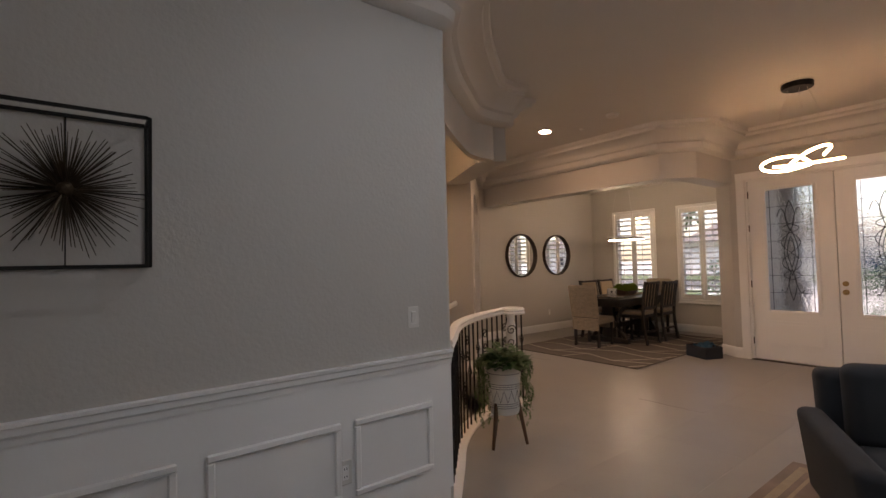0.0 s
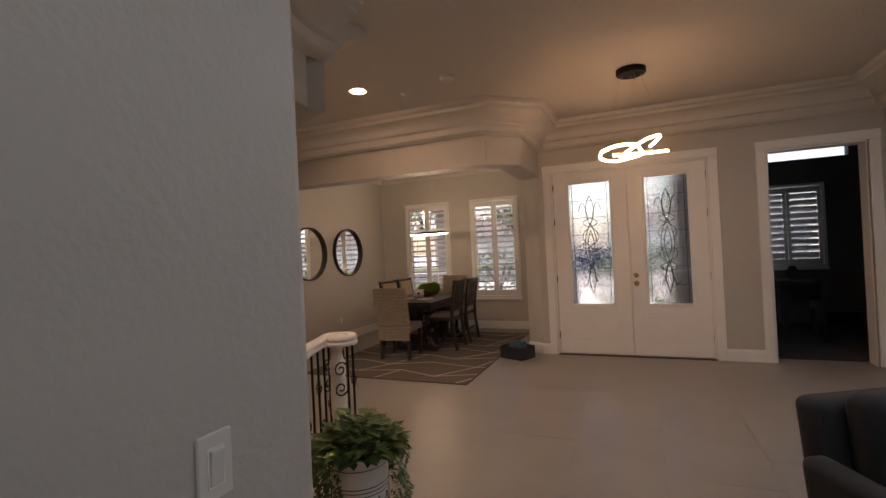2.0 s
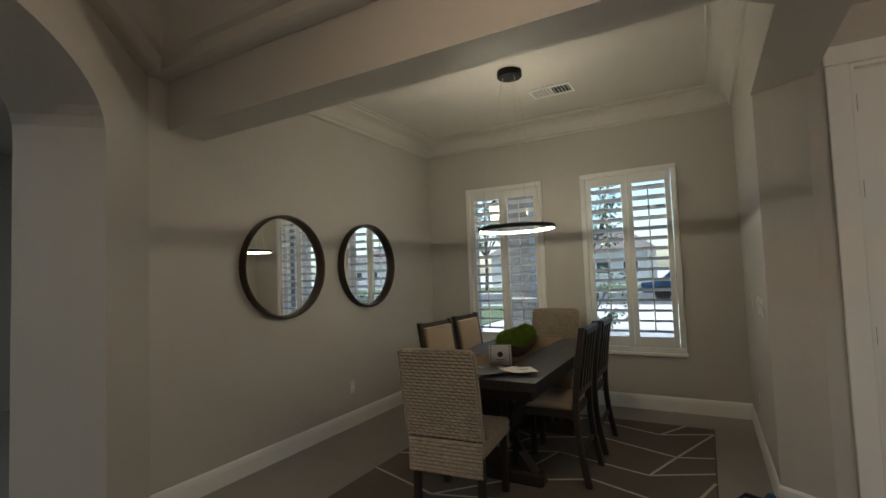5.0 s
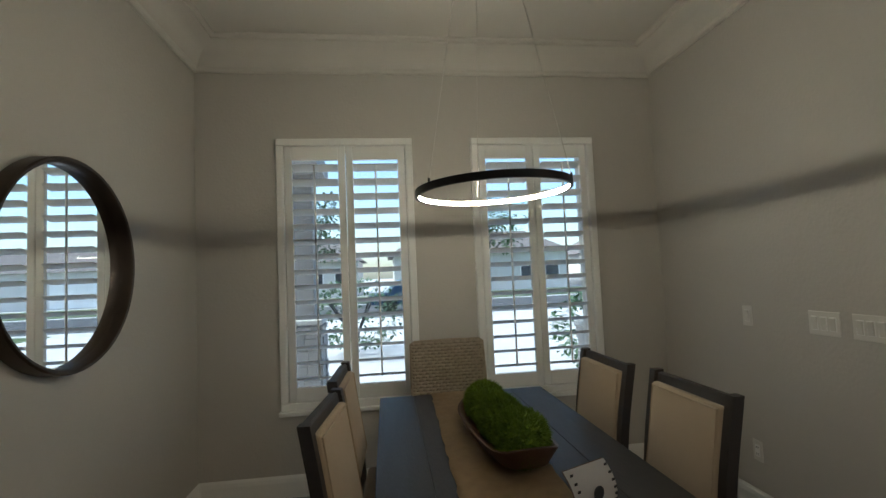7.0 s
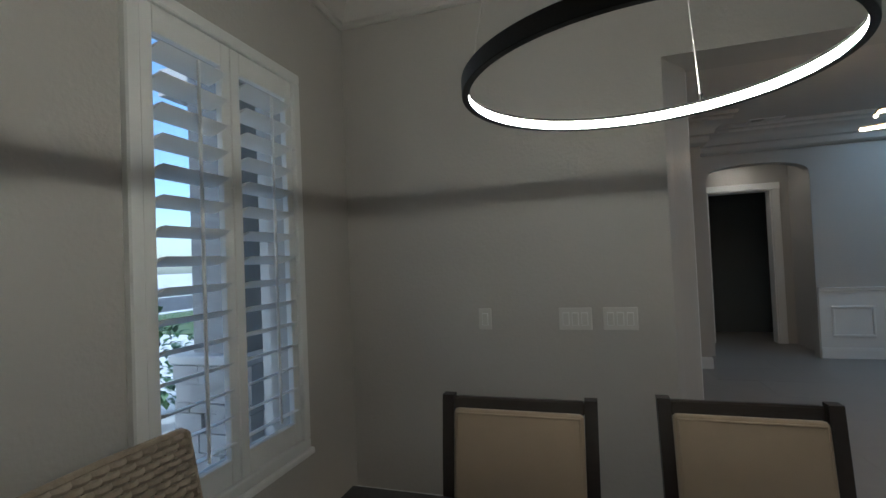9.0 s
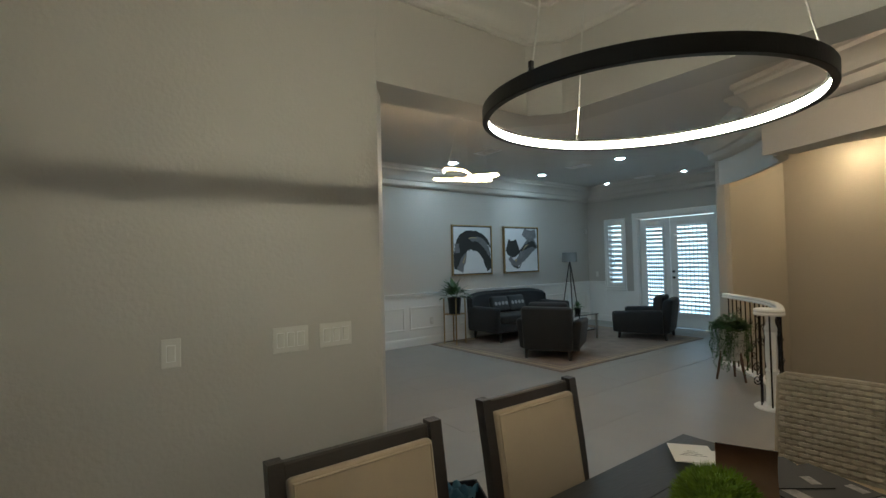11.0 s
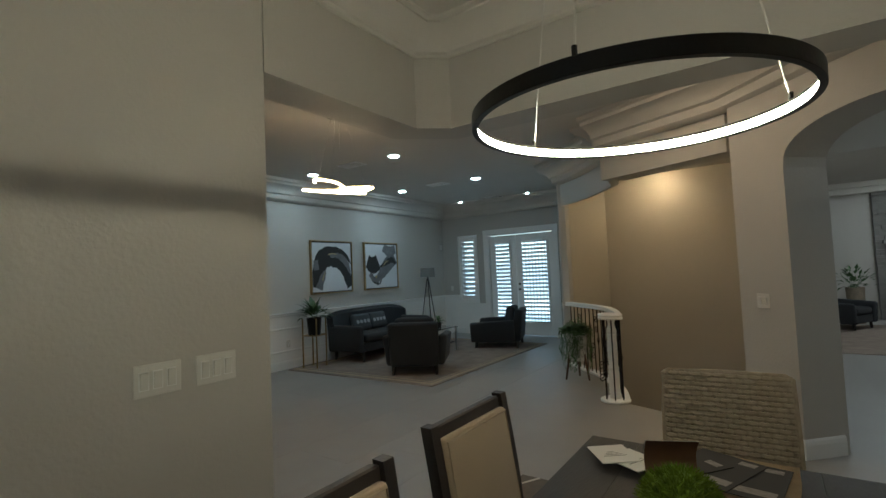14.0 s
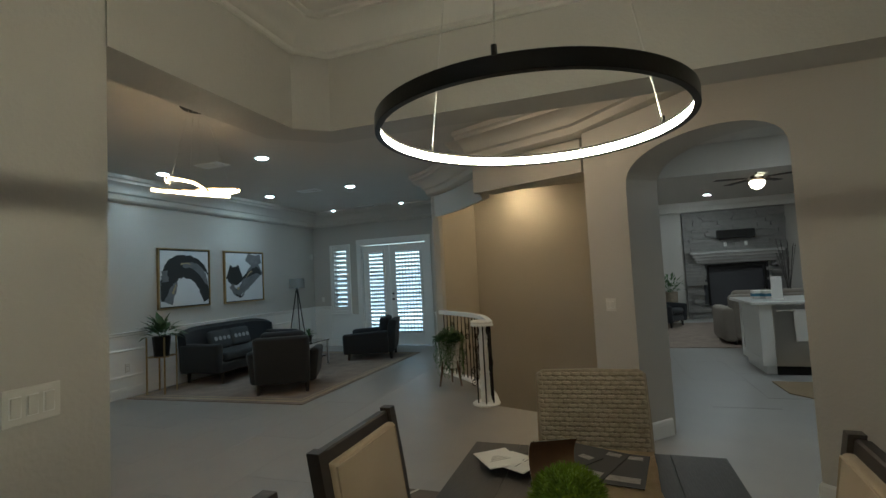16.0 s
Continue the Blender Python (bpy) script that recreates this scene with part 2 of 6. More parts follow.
def tube(bm, pts, r, seg=8, closed=False, mi=0, radii=None):
    pts = [Vector(p) for p in pts]
    n = len(pts)
    rings = []
    ref = Vector((0, 0, 1))
    for i, p in enumerate(pts):
        a = pts[(i - 1) % n] if closed or i > 0 else p
        b = pts[(i + 1) % n] if closed or i < n - 1 else p
        d = (b - a).normalized()
        u = d.cross(ref)
        if u.length < 0.05:
            u = d.cross(Vector((1, 0, 0)))
        u.normalize()
        v = u.cross(d)
        rr = radii[i] if radii else r
        rings.append([bm.verts.new(p + rr * (math.cos(2 * math.pi * k / seg) * u + math.sin(2 * math.pi * k / seg) * v)) for k in range(seg)])
    pairs = list(zip(rings, rings[1:])) + ([(rings[-1], rings[0])] if closed else [])
    for a, b in pairs:
        for k in range(seg):
            bm.faces.new((a[k], a[(k + 1) % seg], b[(k + 1) % seg], b[k])).material_index = mi
    if not closed:
        bm.faces.new(rings[0]).material_index = mi
        bm.faces.new(rings[-1]).material_index = mi


def sweep(bm, path, profile, closed=False):
    """Sweeps a closed profile of (offset to the left of the path, z) along a level path with mitred corners."""
    n = len(path)
    rings = []
    for i in range(n):
        p = Vector(path[i])
        d0 = (p - Vector(path[i - 1])).normalized() if closed or i else None
        d1 = (Vector(path[(i + 1) % n]) - p).normalized() if closed or i < n - 1 else None
        d0, d1 = d0 or d1, d1 or d0
        n0, n1 = Vector((-d0.y, d0.x)), Vector((-d1.y, d1.x))
        m = (n0 + n1).normalized()
        m = m / max(0.35, m.dot(n0))
        rings.append([bm.verts.new((p.x + m.x * o, p.y + m.y * o, z)) for o, z in profile])
    k = len(profile)
    pairs = list(zip(rings, rings[1:])) + ([(rings[-1], rings[0])] if closed else [])
    for a, b in pairs:
        for j in range(k):
            bm.faces.new((a[j], a[(j + 1) % k], b[(j + 1) % k], b[j]))
    if not closed:
        bm.faces.new(rings[0])
        bm.faces.new(rings[-1])


def smooth_path(pts, steps=8):
    """A Catmull-Rom curve through points of any dimension."""
    ps = [Vector(p) for p in pts]
    ps = [2 * ps[0] - ps[1]] + ps + [2 * ps[-1] - ps[-2]]
    out = []
    for i in range(1, len(ps) - 2):
        p0, p1, p2, p3 = ps[i - 1], ps[i], ps[i + 1], ps[i + 2]
        for s in range(steps):
            t = s / steps
            out.append(0.5 * ((2 * p1) + (p2 - p0) * t + (2 * p0 - 5 * p1 + 4 * p2 - p3) * t * t + (3 * p1 - p0 - 3 * p2 + p3) * t * t * t))
    out.append(ps[-2])
    return out


def wall_run(name, label, axis, a0, a1, b0, b1, z0, z1, holes=(), material=None):
    """A straight wall along axis from a0 to a1, of thickness b0 to b1, with openings (from, to, sill, head)."""
    bm = bmesh.new()
    put = (lambda p0, p1, q0, q1: box(bm, p0, p1, b0, b1, q0, q1)) if axis == "x" else (lambda p0, p1, q0, q1: box(bm, b0, b1, p0, p1, q0, q1))
    at = a0
    for h0, h1, s, t in sorted(holes):
        if h0 > at:
            put(at, h0, z0, z1)
        if s > z0:
            put(h0, h1, z0, s)
        if t < z1:
            put(h0, h1, t, z1)
        at = h1
    if at < a1:
        put(at, a1, z0, z1)
    bmesh.ops.remove_doubles(bm, verts=bm.verts, dist=0.0005)
    return setting(name, bm, material or M_WALL, label, "wall")


# ---- plan ----
XL, XR, YW, YD, XE, YS = -5.887, -2.622, 9.239, 7.36, 1.995, -0.49
XA = -1.843
K, AL, AR, DM = (-4.230, 4.205), (-4.566, 4.541), (-5.45, 5.425), (-5.865, 5.84)

# ---- floor ----
RAIL_PLAN = [(-1.93, 1.95), (-2.24, 2.245), (-2.55, 2.54), (-2.80, 2.885), (-2.97, 3.25), (-3.07, 3.545)]
rail_curve = smooth_path(RAIL_PLAN, 8)
bm = bmesh.new()
prism(bm, [(-10.2, 9.4), (-10.2, 4.05), (-4.46, 4.05), (-4.26, 4.08), (-3.15, 3.67)] + [(p.x - 0.06, p.y + 0.03) for p in reversed(rail_curve)]
      + [(-2.0, 1.90), (-2.0, -0.68), (4.2, -0.68), (4.2, 10.4), (-1.9, 10.4), (-1.9, 9.4)], -0.25, -0.0015)
prism(bm, [(-10.2, 4.05), (-10.2, -5.2), (-4.46, -5.2), (-4.46, 4.05)], -0.25, -0.0015)
floor = setting("floor", bm, M_TILE, "large pale greige porcelain floor tiles in offset rows", "floor")

bm = bmesh.new()
box(bm, -10.2, 4.2, -5.2, 10.4, CEIL, CEIL + 0.12)
setting("ceiling", bm, M_CEIL, "flat painted ceiling with faint orange-peel texture", "ceiling")

# ---- walls ----
W1, W2 = (-5.364, -4.438), (-4.022, -3.112)
WZ = (0.554, 2.376)
wall_run("wall_north", "greige painted dining wall with two shuttered windows", "x", -6.1, XR + 0.2, YW, YW + 0.2, 0, CEIL,
         [(W1[0] + 0.05, W1[1] - 0.05, WZ[0] + 0.06, WZ[1] - 0.05), (W2[0] + 0.05, W2[1] - 0.05, WZ[0] + 0.06, WZ[1] - 0.05)])
bm = bmesh.new()
prism(bm, [(XL, 5.86), (XL, YW), (XL - 0.22, YW), (XL - 0.22, 5.7), (DM[0] - 0.16, DM[1] - 0.16), DM], 0, CEIL)
setting("wall_west", bm, M_WALL, "greige painted dining wall behind the round mirrors", "wall")
bm = bmesh.new()
prism(bm, [(XR, YW), (XR, 7.505), (-2.60, 7.491), (-2.55, 7.463), (-2.45, 7.39), (-2.40, YD), (-2.31, YD), (-2.31, YD + 0.2), (-2.422, YD + 0.3), (-2.422, YW)], 0, CEIL)
setting("wall_dining_east", bm, M_WALL, "greige painted wall between dining room and entry with switch plates", "wall")
DOOR_X = (-2.21, -0.372)
wall_run("wall_entry", "greige painted entry wall with double front doors", "x", -2.31, 1.25, YD, YD + 0.2, 0, CEIL,
         [(DOOR_X[0], DOOR_X[1], 0, 2.42), (0.20, 1.10, 0, 2.41)])
bm = bmesh.new()
prism(bm, [(1.25, YD + 0.2), (1.25, 6.53), (XE, 6.53), (XE, 6.42), (XE + 0.16, 6.42), (XE + 0.16, 6.66), (1.39, 6.66), (1.39, YD + 0.2)], 0, CEIL)
setting("wall_alcove", bm, M_WALL, "greige painted return wall beside the office door", "wall")


def arch_wall(name, label, p0, p1, a0, a1, spring, apex, thick, material, square=False):
    """An upright wall from p0 to p1 in plan with one arched opening from a0 to a1 along it; thick lies to the right of the way."""
    p0, p1 = Vector(p0), Vector(p1)
    d = (p1 - p0)
    ln = d.length
    d.normalize()
    nrm = Vector((d.y, -d.x))
    n = 20
    mid, half = (a0 + a1) / 2, (a1 - a0) / 2
    arc = [(mid - half * math.cos(math.pi * i / n), spring + (apex - spring) * math.sin(math.pi * i / n) ** 0.75) for i in range(n + 1)]
    b = bmesh.new()

    def slab(s0, s1, lo0, lo1):
        vs = []
        for off in (0.0, thick):
            for s_, z_ in ((s0, lo0), (s1, lo1), (s1, CEIL), (s0, CEIL)):
                q = p0 + d * s_ + nrm * off
                vs.append(b.verts.new((q.x, q.y, z_)))
        f = ((0, 1, 2, 3), (7, 6, 5, 4), (0, 4, 5, 1), (1, 5, 6, 2), (2, 6, 7, 3), (3, 7, 4, 0))
        for k in f:
            b.faces.new([vs[q] for q in k])

    slab(0, a0, 0, 0)
    for (s0, z0), (s1, z1) in zip(arc, arc[1:]):
        slab(s0, s1, z0, z1)
    slab(a1, ln, 0, 0)
    bmesh.ops.remove_doubles(b, verts=b.verts, dist=0.0005)
    gone = [f for f in b.faces if len(f.verts) == 4 and sum(1 for g in b.faces if g is not f and set(g.verts) == set(f.verts))]
    bmesh.ops.delete(b, geom=gone, context="FACES_ONLY")
    return setting(name, b, material, label, "wall")


ln = (Vector(DM) - Vector(K)).length
la = (Vector(AL) - Vector(K)).length
arch_wall("wall_arch", "greige painted angled wall with an arched opening to the kitchen", DM, K, ln - (Vector(AR) - Vector(K)).length, ln - la, 2.10, 2.40, 0.38, M_WALL)
# hall arch in the east wall
arch_wall("wall_hall_arch", "greige painted wall with an arched opening to a small hall", (XE, 5.02), (XE, 6.42), 0.12, 1.30, 2.38, 2.55, 0.16, M_WALL)
wall_run("wall_east", "blue-grey living room wall with white wainscot panels", "y", YS - 0.2, 5.02, XE, XE + 0.16, 0, CEIL)
wall_run("wall_hall_back", "painted hall wall with a dark doorway", "y", 4.7, 6.6, 3.0, 3.15, 0, CEIL, [(5.24, 6.10, 0, 2.30)])
wall_run("wall_hall_side", "painted hall side wall", "x", XE + 0.16, 3.0, 4.87, 5.02, 0, CEIL)
wall_run("wall_hall_side_far", "painted hall side wall", "x", XE + 0.16, 3.0, 6.42, 6.57, 0, CEIL)
bm = bmesh.new()
box(bm, XE + 0.16, 3.0, 5.02, 6.42, 2.72, 2.80)
setting("ceiling_hall", bm, M_CEIL, "lowered hall ceiling", "ceiling")
# Dark wall colour stands in for the darkness of an unlit room.
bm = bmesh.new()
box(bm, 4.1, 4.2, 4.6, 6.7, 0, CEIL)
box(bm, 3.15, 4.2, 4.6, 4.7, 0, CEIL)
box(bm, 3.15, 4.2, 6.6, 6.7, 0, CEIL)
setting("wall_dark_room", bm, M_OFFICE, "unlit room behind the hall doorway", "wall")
FW, FD = (1.03, 1.55), (-0.91, 0.86)
wall_run("wall_south", "blue-grey living room wall with glazed patio doors", "x", -2.0, XE + 0.16, YS - 0.2, YS, 0, CEIL,
         [(FW[0] + 0.05, FW[1] - 0.05, 0.78, 2.22), (FD[0] + 0.11, FD[1] - 0.11, 0, 2.24)])
# wall with the sunburst, rounded at its end
bm = bmesh.new()
rounded = [(XA - 0.03 * (1 - math.cos(a)), 1.89 + 0.03 * math.sin(a)) for a in (0.0, 0.4, 0.8, 1.2, 1.57)]
prism(bm, [(XA, YS)] + rounded + [(XA - 0.12, 1.92), (-2.0, 1.89), (-2.0, YS)], 0, CEIL)
setting("wall_sunburst", bm, M_WALL, "greige painted living room wall above white wainscot", "wall")

# stairwell
bm = bmesh.new()
prism(bm, [(-4.21, 4.17), (-4.447, 3.937), (-4.447, -5.2), (-4.647, -5.2), (-4.647, 4.3)], -3.2, -0.255)
prism(bm, [(-4.447, 3.934), (-4.447, -5.2), (-4.647, -5.2), (-4.647, 4.134)], 0, CEIL)
prism(bm, [(-4.452, 3.934), (-4.452, -5.2), (-4.647, -5.2), (-4.647, 4.134)], -0.255, 0)
setting("wall_stair_west", bm, M_WALL_LAMPWARM, "painted stair wall with a white handrail, lamp warmth mixed into its colour", "wall")
wall_run("wall_stair_south", "painted stair wall under a warm ceiling light, its warmth mixed into the colour", "x", -4.447, -2.0, -0.27, -0.10, -3.2, CEIL, material=M_WALL_LAMPWARM)
wall_run("wall_stair_east", "painted stair wall below the railing, lamp warmth mixed into its colour", "y", -0.10, 1.88, -2.01, -2.0, -3.2, CEIL, material=M_WALL_LAMPWARM)
bm = bmesh.new()
inner = [(p.x - 0.05, p.y + 0.025) for p in rail_curve]
outer = [(p.x + 0.10, p.y - 0.05) for p in rail_curve]
prism(bm, inner + outer[::-1], -3.2, -0.26)
setting("wall_stair_curve", bm, M_WALL_LAMPWARM, "curved stair wall below the floor edge, lamp warmth mixed into its colour", "wall")

# headers over the stair opening and the dining opening
HZ = 2.37
bm = bmesh.new()
drum_out = smooth_path([(-1.86, 1.89), (-2.10, 2.06), (-2.43, 2.40), (-2.73, 2.78), (-2.97, 3.12), (-3.03, 3.45)], 8)
drum_in = [(p.x - 0.10, p.y + 0.05) for p in drum_out]
prism(bm, [(p.x, p.y) for p in drum_out] + drum_in[::-1], HZ, CEIL)
setting("header_curved", bm, M_WALL, "curved painted header over the railing", "header", True)
bm = bmesh.new()
prism(bm, [(-2.99, 3.58), (-4.204, 4.10), (-4.385, 3.90), (-3.20, 3.38)], HZ, CEIL)
setting("header_stair", bm, M_WALL, "straight painted header over the stair opening", "header")
BEAM_OUT = [(-2.36, YD - 0.002), (-2.37, 6.316), (-2.69, 6.014), (-5.86, 5.97)]
BEAM_IN = [(-5.884, 6.23), (-2.80, 6.25), (XR - 0.008, 6.40), (XR - 0.008, 7.507), (-2.60, 7.493), (-2.55, 7.465), (-2.45, 7.391), (-2.405, YD - 0.002)]
bm = bmesh.new()
prism(bm, BEAM_OUT + BEAM_IN, 2.375, CEIL - 0.002)
setting("header_dining", bm, M_WALL, "painted dropped beam over the dining room opening", "header")

# crown mouldings
CROWN = [(-0.01, 2.70), (0.05, 2.705), (0.085, 2.735), (0.095, 2.80), (0.13, 2.815), (0.15, 2.86), (0.22, 2.91), (0.29, 2.93), (0.30, 2.96), (0.335, 2.975), (0.345, CEIL - 0.003), (-0.01, CEIL - 0.003)]
bm = bmesh.new()
run = [(XE, YS), (XE, 6.53), (1.25, 6.53), (1.25, YD), (-2.362, YD), (-2.37, 6.316), (-2.69, 6.014), (-6.0, 5.975), (-4.205, 4.10), (-2.99, 3.59)]
sweep(bm, run, CROWN)
setting("crown_moulding_entry", bm, M_CEIL, "stepped painted crown moulding", "crown moulding", True)
bm = bmesh.new()
run2 = [(-3.0, 3.60)] + [(p.x, p.y) for p in reversed(drum_out[:-1])] + [(XA, 1.84), (XA, YS), (XE, YS)]
sweep(bm, run2, CROWN)
setting("crown_moulding_living", bm, M_CEIL, "stepped painted crown moulding curving round the stair header", "crown moulding", True)
DCROWN = [(-0.01, 2.835), (0.018, 2.835), (0.028, 2.845), (0.028, 2.868), (0.04, 2.878), (0.052, 2.90), (0.075, 2.935), (0.115, 2.965), (0.16, 2.98), (0.175, 2.985), (0.175, 2.998), (0.20, 3.005), (0.205, CEIL - 0.003), (-0.01, CEIL - 0.003)]
bm = bmesh.new()
sweep(bm, [(XR, 7.55), (XR, YW), (XL, YW), (XL, 6.23), (-2.80, 6.25), (XR - 0.008, 6.40), (XR - 0.008, 7.55)], DCROWN)
setting("crown_moulding_dining", bm, M_CEIL, "painted crown moulding round the dining room", "crown moulding", True)

# baseboards
BASE = [(-0.005, 0.0), (0.016, 0.0), (0.016, 0.10), (0.012, 0.125), (0.004, 0.14), (-0.005, 0.14)]


def skirting(path, mat_=None):
    b = bmesh.new()
    sweep(b, path, BASE)
    return setting("baseboard", b, M_TRIM, "white painted baseboard", "baseboard")


skirting([(-2.31, YD), (-2.40, YD), (-2.55, 7.463), (XR, 7.505), (XR, YW), (XL, YW), (XL, 5.85), DM, AR, (AR[0] - 0.24, AR[1] - 0.24)])
skirting([(AL[0] - 0.24, AL[1] - 0.24), AL, K, (-4.28, 4.105)])
skirting([(0.10, YD), (-0.278, YD)])
skirting([(XE, 6.53), (1.25, 6.53), (1.25, YD)])
skirting([(XE, 0.0 + YS), (XE, 5.12)])
skirting([(-0.91, YS), (XA, YS), (XA, 1.88)])
skirting([(0.86, YS), (XE, YS)])

# wainscot: chair rail, panel frames and white dado
RAILP = [(-0.005, 0.815), (0.012, 0.815), (0.014, 0.84), (0.024, 0.85), (0.024, 0.872), (0.036, 0.88), (0.036, 0.893), (-0.005, 0.893)]


def dado(path):
    b = bmesh.new()
    sweep(b, path, [(-0.002, 0.14), (0.005, 0.14), (0.005, 0.816), (-0.002, 0.816)])
    setting("wainscot", b, M_TRIM, "white painted wainscot below the chair rail", "wainscot")
    b = bmesh.new()
    sweep(b, path, RAILP)
    setting("chair_rail", b, M_TRIM, "white painted chair rail moulding", "chair rail")


dado([(XE, YS), (XE, 5.12)])
dado([(XA, 1.90), (XA, YS)])
dado([(1.56, YS), (XE, YS)])
bm = bmesh.new()
box(bm, 0.862, 1.556, YS - 0.002, YS + 0.005, 0.14, 0.698)
setting("wainscot", bm, M_TRIM, "white painted wainscot below the narrow window", "wainscot")


def panel_frame(axis, c, sgn, a0, a1, z0, z1):
    """A picture-frame moulding on a wall: axis 'x' means the wall is at x = c facing sgn."""
    b = bmesh.new()
    w, t = 0.032, 0.016
    for p0, p1, q0, q1 in ((a0, a1, z0, z0 + w), (a0, a1, z1 - w, z1), (a0, a0 + w, z0 + w, z1 - w), (a1 - w, a1, z0 + w, z1 - w)):
        lo, hi = sorted((c + sgn * 0.004, c + sgn * (0.004 + t)))
        if axis == "x":
            box(b, lo, hi, p0, p1, q0, q1, 0.006)
        else:
            box(b, p0, p1, lo, hi, q0, q1, 0.006)
    return setting("trim", b, M_TRIM, "white wainscot panel moulding", "trim")


for a0, a1 in ((1.30, 1.76), (0.66, 1.23), (-0.12, 0.56)):
    panel_frame("x", XA, 1, a0, a1, 0.275, 0.635)
for a0, a1 in ((4.55, 5.0), (3.5, 4.45), (2.4, 3.4), (1.3, 2.3), (0.3, 1.2), (-0.35, 0.2)):
    panel_frame("x", XE, -1, a0, a1, 0.27, 0.66)


# ---- shuttered windows ----
def shutter_window(name, x0, x1, z0, z1, y, face, tilt, label, panels=2, blades=None):
    """A trim frame with louvred shutter panels; the wall's inner plane is y, and face (+1 or -1) points into the room."""
    w = thing(name, label, "window", ((x0 + x1) / 2, y, 0), 0, kind="structure")
    cx = (x0 + x1) / 2

    def piece(nm, bx, ma=M_TRIM, par=None, lab=""):
        return part(nm, bx, ma, par or w, lab)

    b = bmesh.new()
    t = 0.05
    for p0, p1, q0, q1 in ((x0, x1, z1 - t, z1), (x0, x0 + t, z0 + t, z1 - t), (x1 - t, x1, z0 + t, z1 - t), (x0, x1, z0, z0 + t)):
        lo, hi = sorted((-face * 0.05, face * 0.028))
        box(b, p0 - cx, p1 - cx, lo, hi, q0, q1, 0.006)
    piece("window_frame", b)
    b = bmesh.new()
    lo, hi = sorted((face * 0.002, face * 0.042))
    box(b, x0 - cx - 0.012, x1 - cx + 0.012, lo, hi, z0 - 0.03, z0 + 0.001, 0.006)
    piece("window_sill", b)
    b = bmesh.new()
    box(b, x0 + t - cx, x1 - t - cx, -face * 0.15 - 0.003, -face * 0.15 + 0.003, z0 + t, z1 - t)
    pane = piece("pane", b, M_GLASS)
    pane.visible_shadow = False
    ix0, ix1 = x0 + t + 0.004, x1 - t - 0.004
    pw = (ix1 - ix0) / panels
    for i in range(panels):
        a, c = ix0 + i * pw + 0.002, ix0 + (i + 1) * pw - 0.002
        st, rl = 0.048, 0.10
        b = bmesh.new()
        lo, hi = sorted((-face * 0.016, face * 0.014))
        for p0, p1, q0, q1 in ((a, a + st, z0 + t, z1 - t), (c - st, c, z0 + t, z1 - t), (a + st, c - st, z0 + t, z0 + t + rl), (a + st, c - st, z1 - t - rl, z1 - t)):
            box(b, p0 - cx, p1 - cx, lo, hi, q0 + 0.003, q1 - 0.003, 0.003)
        pan = piece("shutter_panel", b)
        zb, zt = z0 + t + rl, z1 - t - rl
        n = blades or round((zt - zb) / 0.101)
        step = (zt - zb) / n
        b = bmesh.new()
        hw = 0.049
        prof = [(-hw, 0), (-hw * 0.6, 0.0045), (0, 0.006), (hw * 0.6, 0.0045), (hw, 0), (hw * 0.6, -0.0045), (0, -0.006), (-hw * 0.6, -0.0045)]
        rings = [[b.verts.new((s, py, pz)) for py, pz in prof] for s in (-(c - a) / 2 + st + 0.002, (c - a) / 2 - st - 0.002)]
        for k in range(8):
            b.faces.new((rings[0][k], rings[0][(k + 1) % 8], rings[1][(k + 1) % 8], rings[1][k]))
        b.faces.new(rings[0])
        b.faces.new(rings[1])
        me = mesh_of("louvre", b, M_TRIM, True)
        for k in range(n):
            o = new("louvre", me)
            o.parent = pan
            o.matrix_local = pose((a + c) / 2 - cx, 0, zb + step * (k + 0.5), tilt * face)
        b = bmesh.new()
        lo, hi = sorted((face * 0.047, face * 0.058))
        box(b, (a + c) / 2 - cx - 0.006, (a + c) / 2 - cx + 0.006, lo, hi, zb + 0.05, zt - 0.04, 0.002)
        part("tilt_rod", b, M_TRIM, pan)
    return w


shutter_window("window_1", W1[0], W1[1], WZ[0], WZ[1], YW, -1, 20, "white plantation shutters with open louvres over a tall window")
shutter_window("window_2", W2[0], W2[1], WZ[0], WZ[1], YW, -1, 20, "white plantation shutters with open louvres over a tall window")
shutter_window("window_3", FW[0], FW[1], 0.73, 2.27, YS, 1, 50, "narrow white shuttered window beside the patio doors", panels=1)


# ---- doors ----
def casing(name, x0, x1, z1, y, face, w=0.10, label="white painted door casing"):
    b = bmesh.new()
    lo, hi = sorted((0.0015 * face + y, y + face * 0.022))
    box(b, x0, x0 + w, lo, hi, 0, z1 - w, 0.004)
    box(b, x1 - w, x1, lo, hi, 0, z1 - w, 0.004)
    lo, hi = sorted((0.0015 * face + y, y + face * 0.026))
    box(b, x0 - 0.004, x1 + 0.004, lo, hi, z1 - w, z1, 0.004)
    for q0, q1 in ((x0 + w, x0 + w + 0.02), (x1 - w - 0.02, x1 - w)):
        lo, hi = sorted((y, y - face * 0.19))
        box(b, q0, q1, lo, hi, 0, z1 - w)
    box(b, x0 + w + 0.02, x1 - w - 0.02, lo, hi, z1 - w - 0.02, z1 - w)
    return setting(name, b, M_TRIM, label, "door casing")


casing("trim_front_door", -2.313, -0.276, 2.502, YD, -1)
casing("trim_office_door", 0.10, 1.21, 2.502, YD, -1)
casing("trim_patio_door", FD[0], FD[1], 2.35, YS, 1, 0.11)


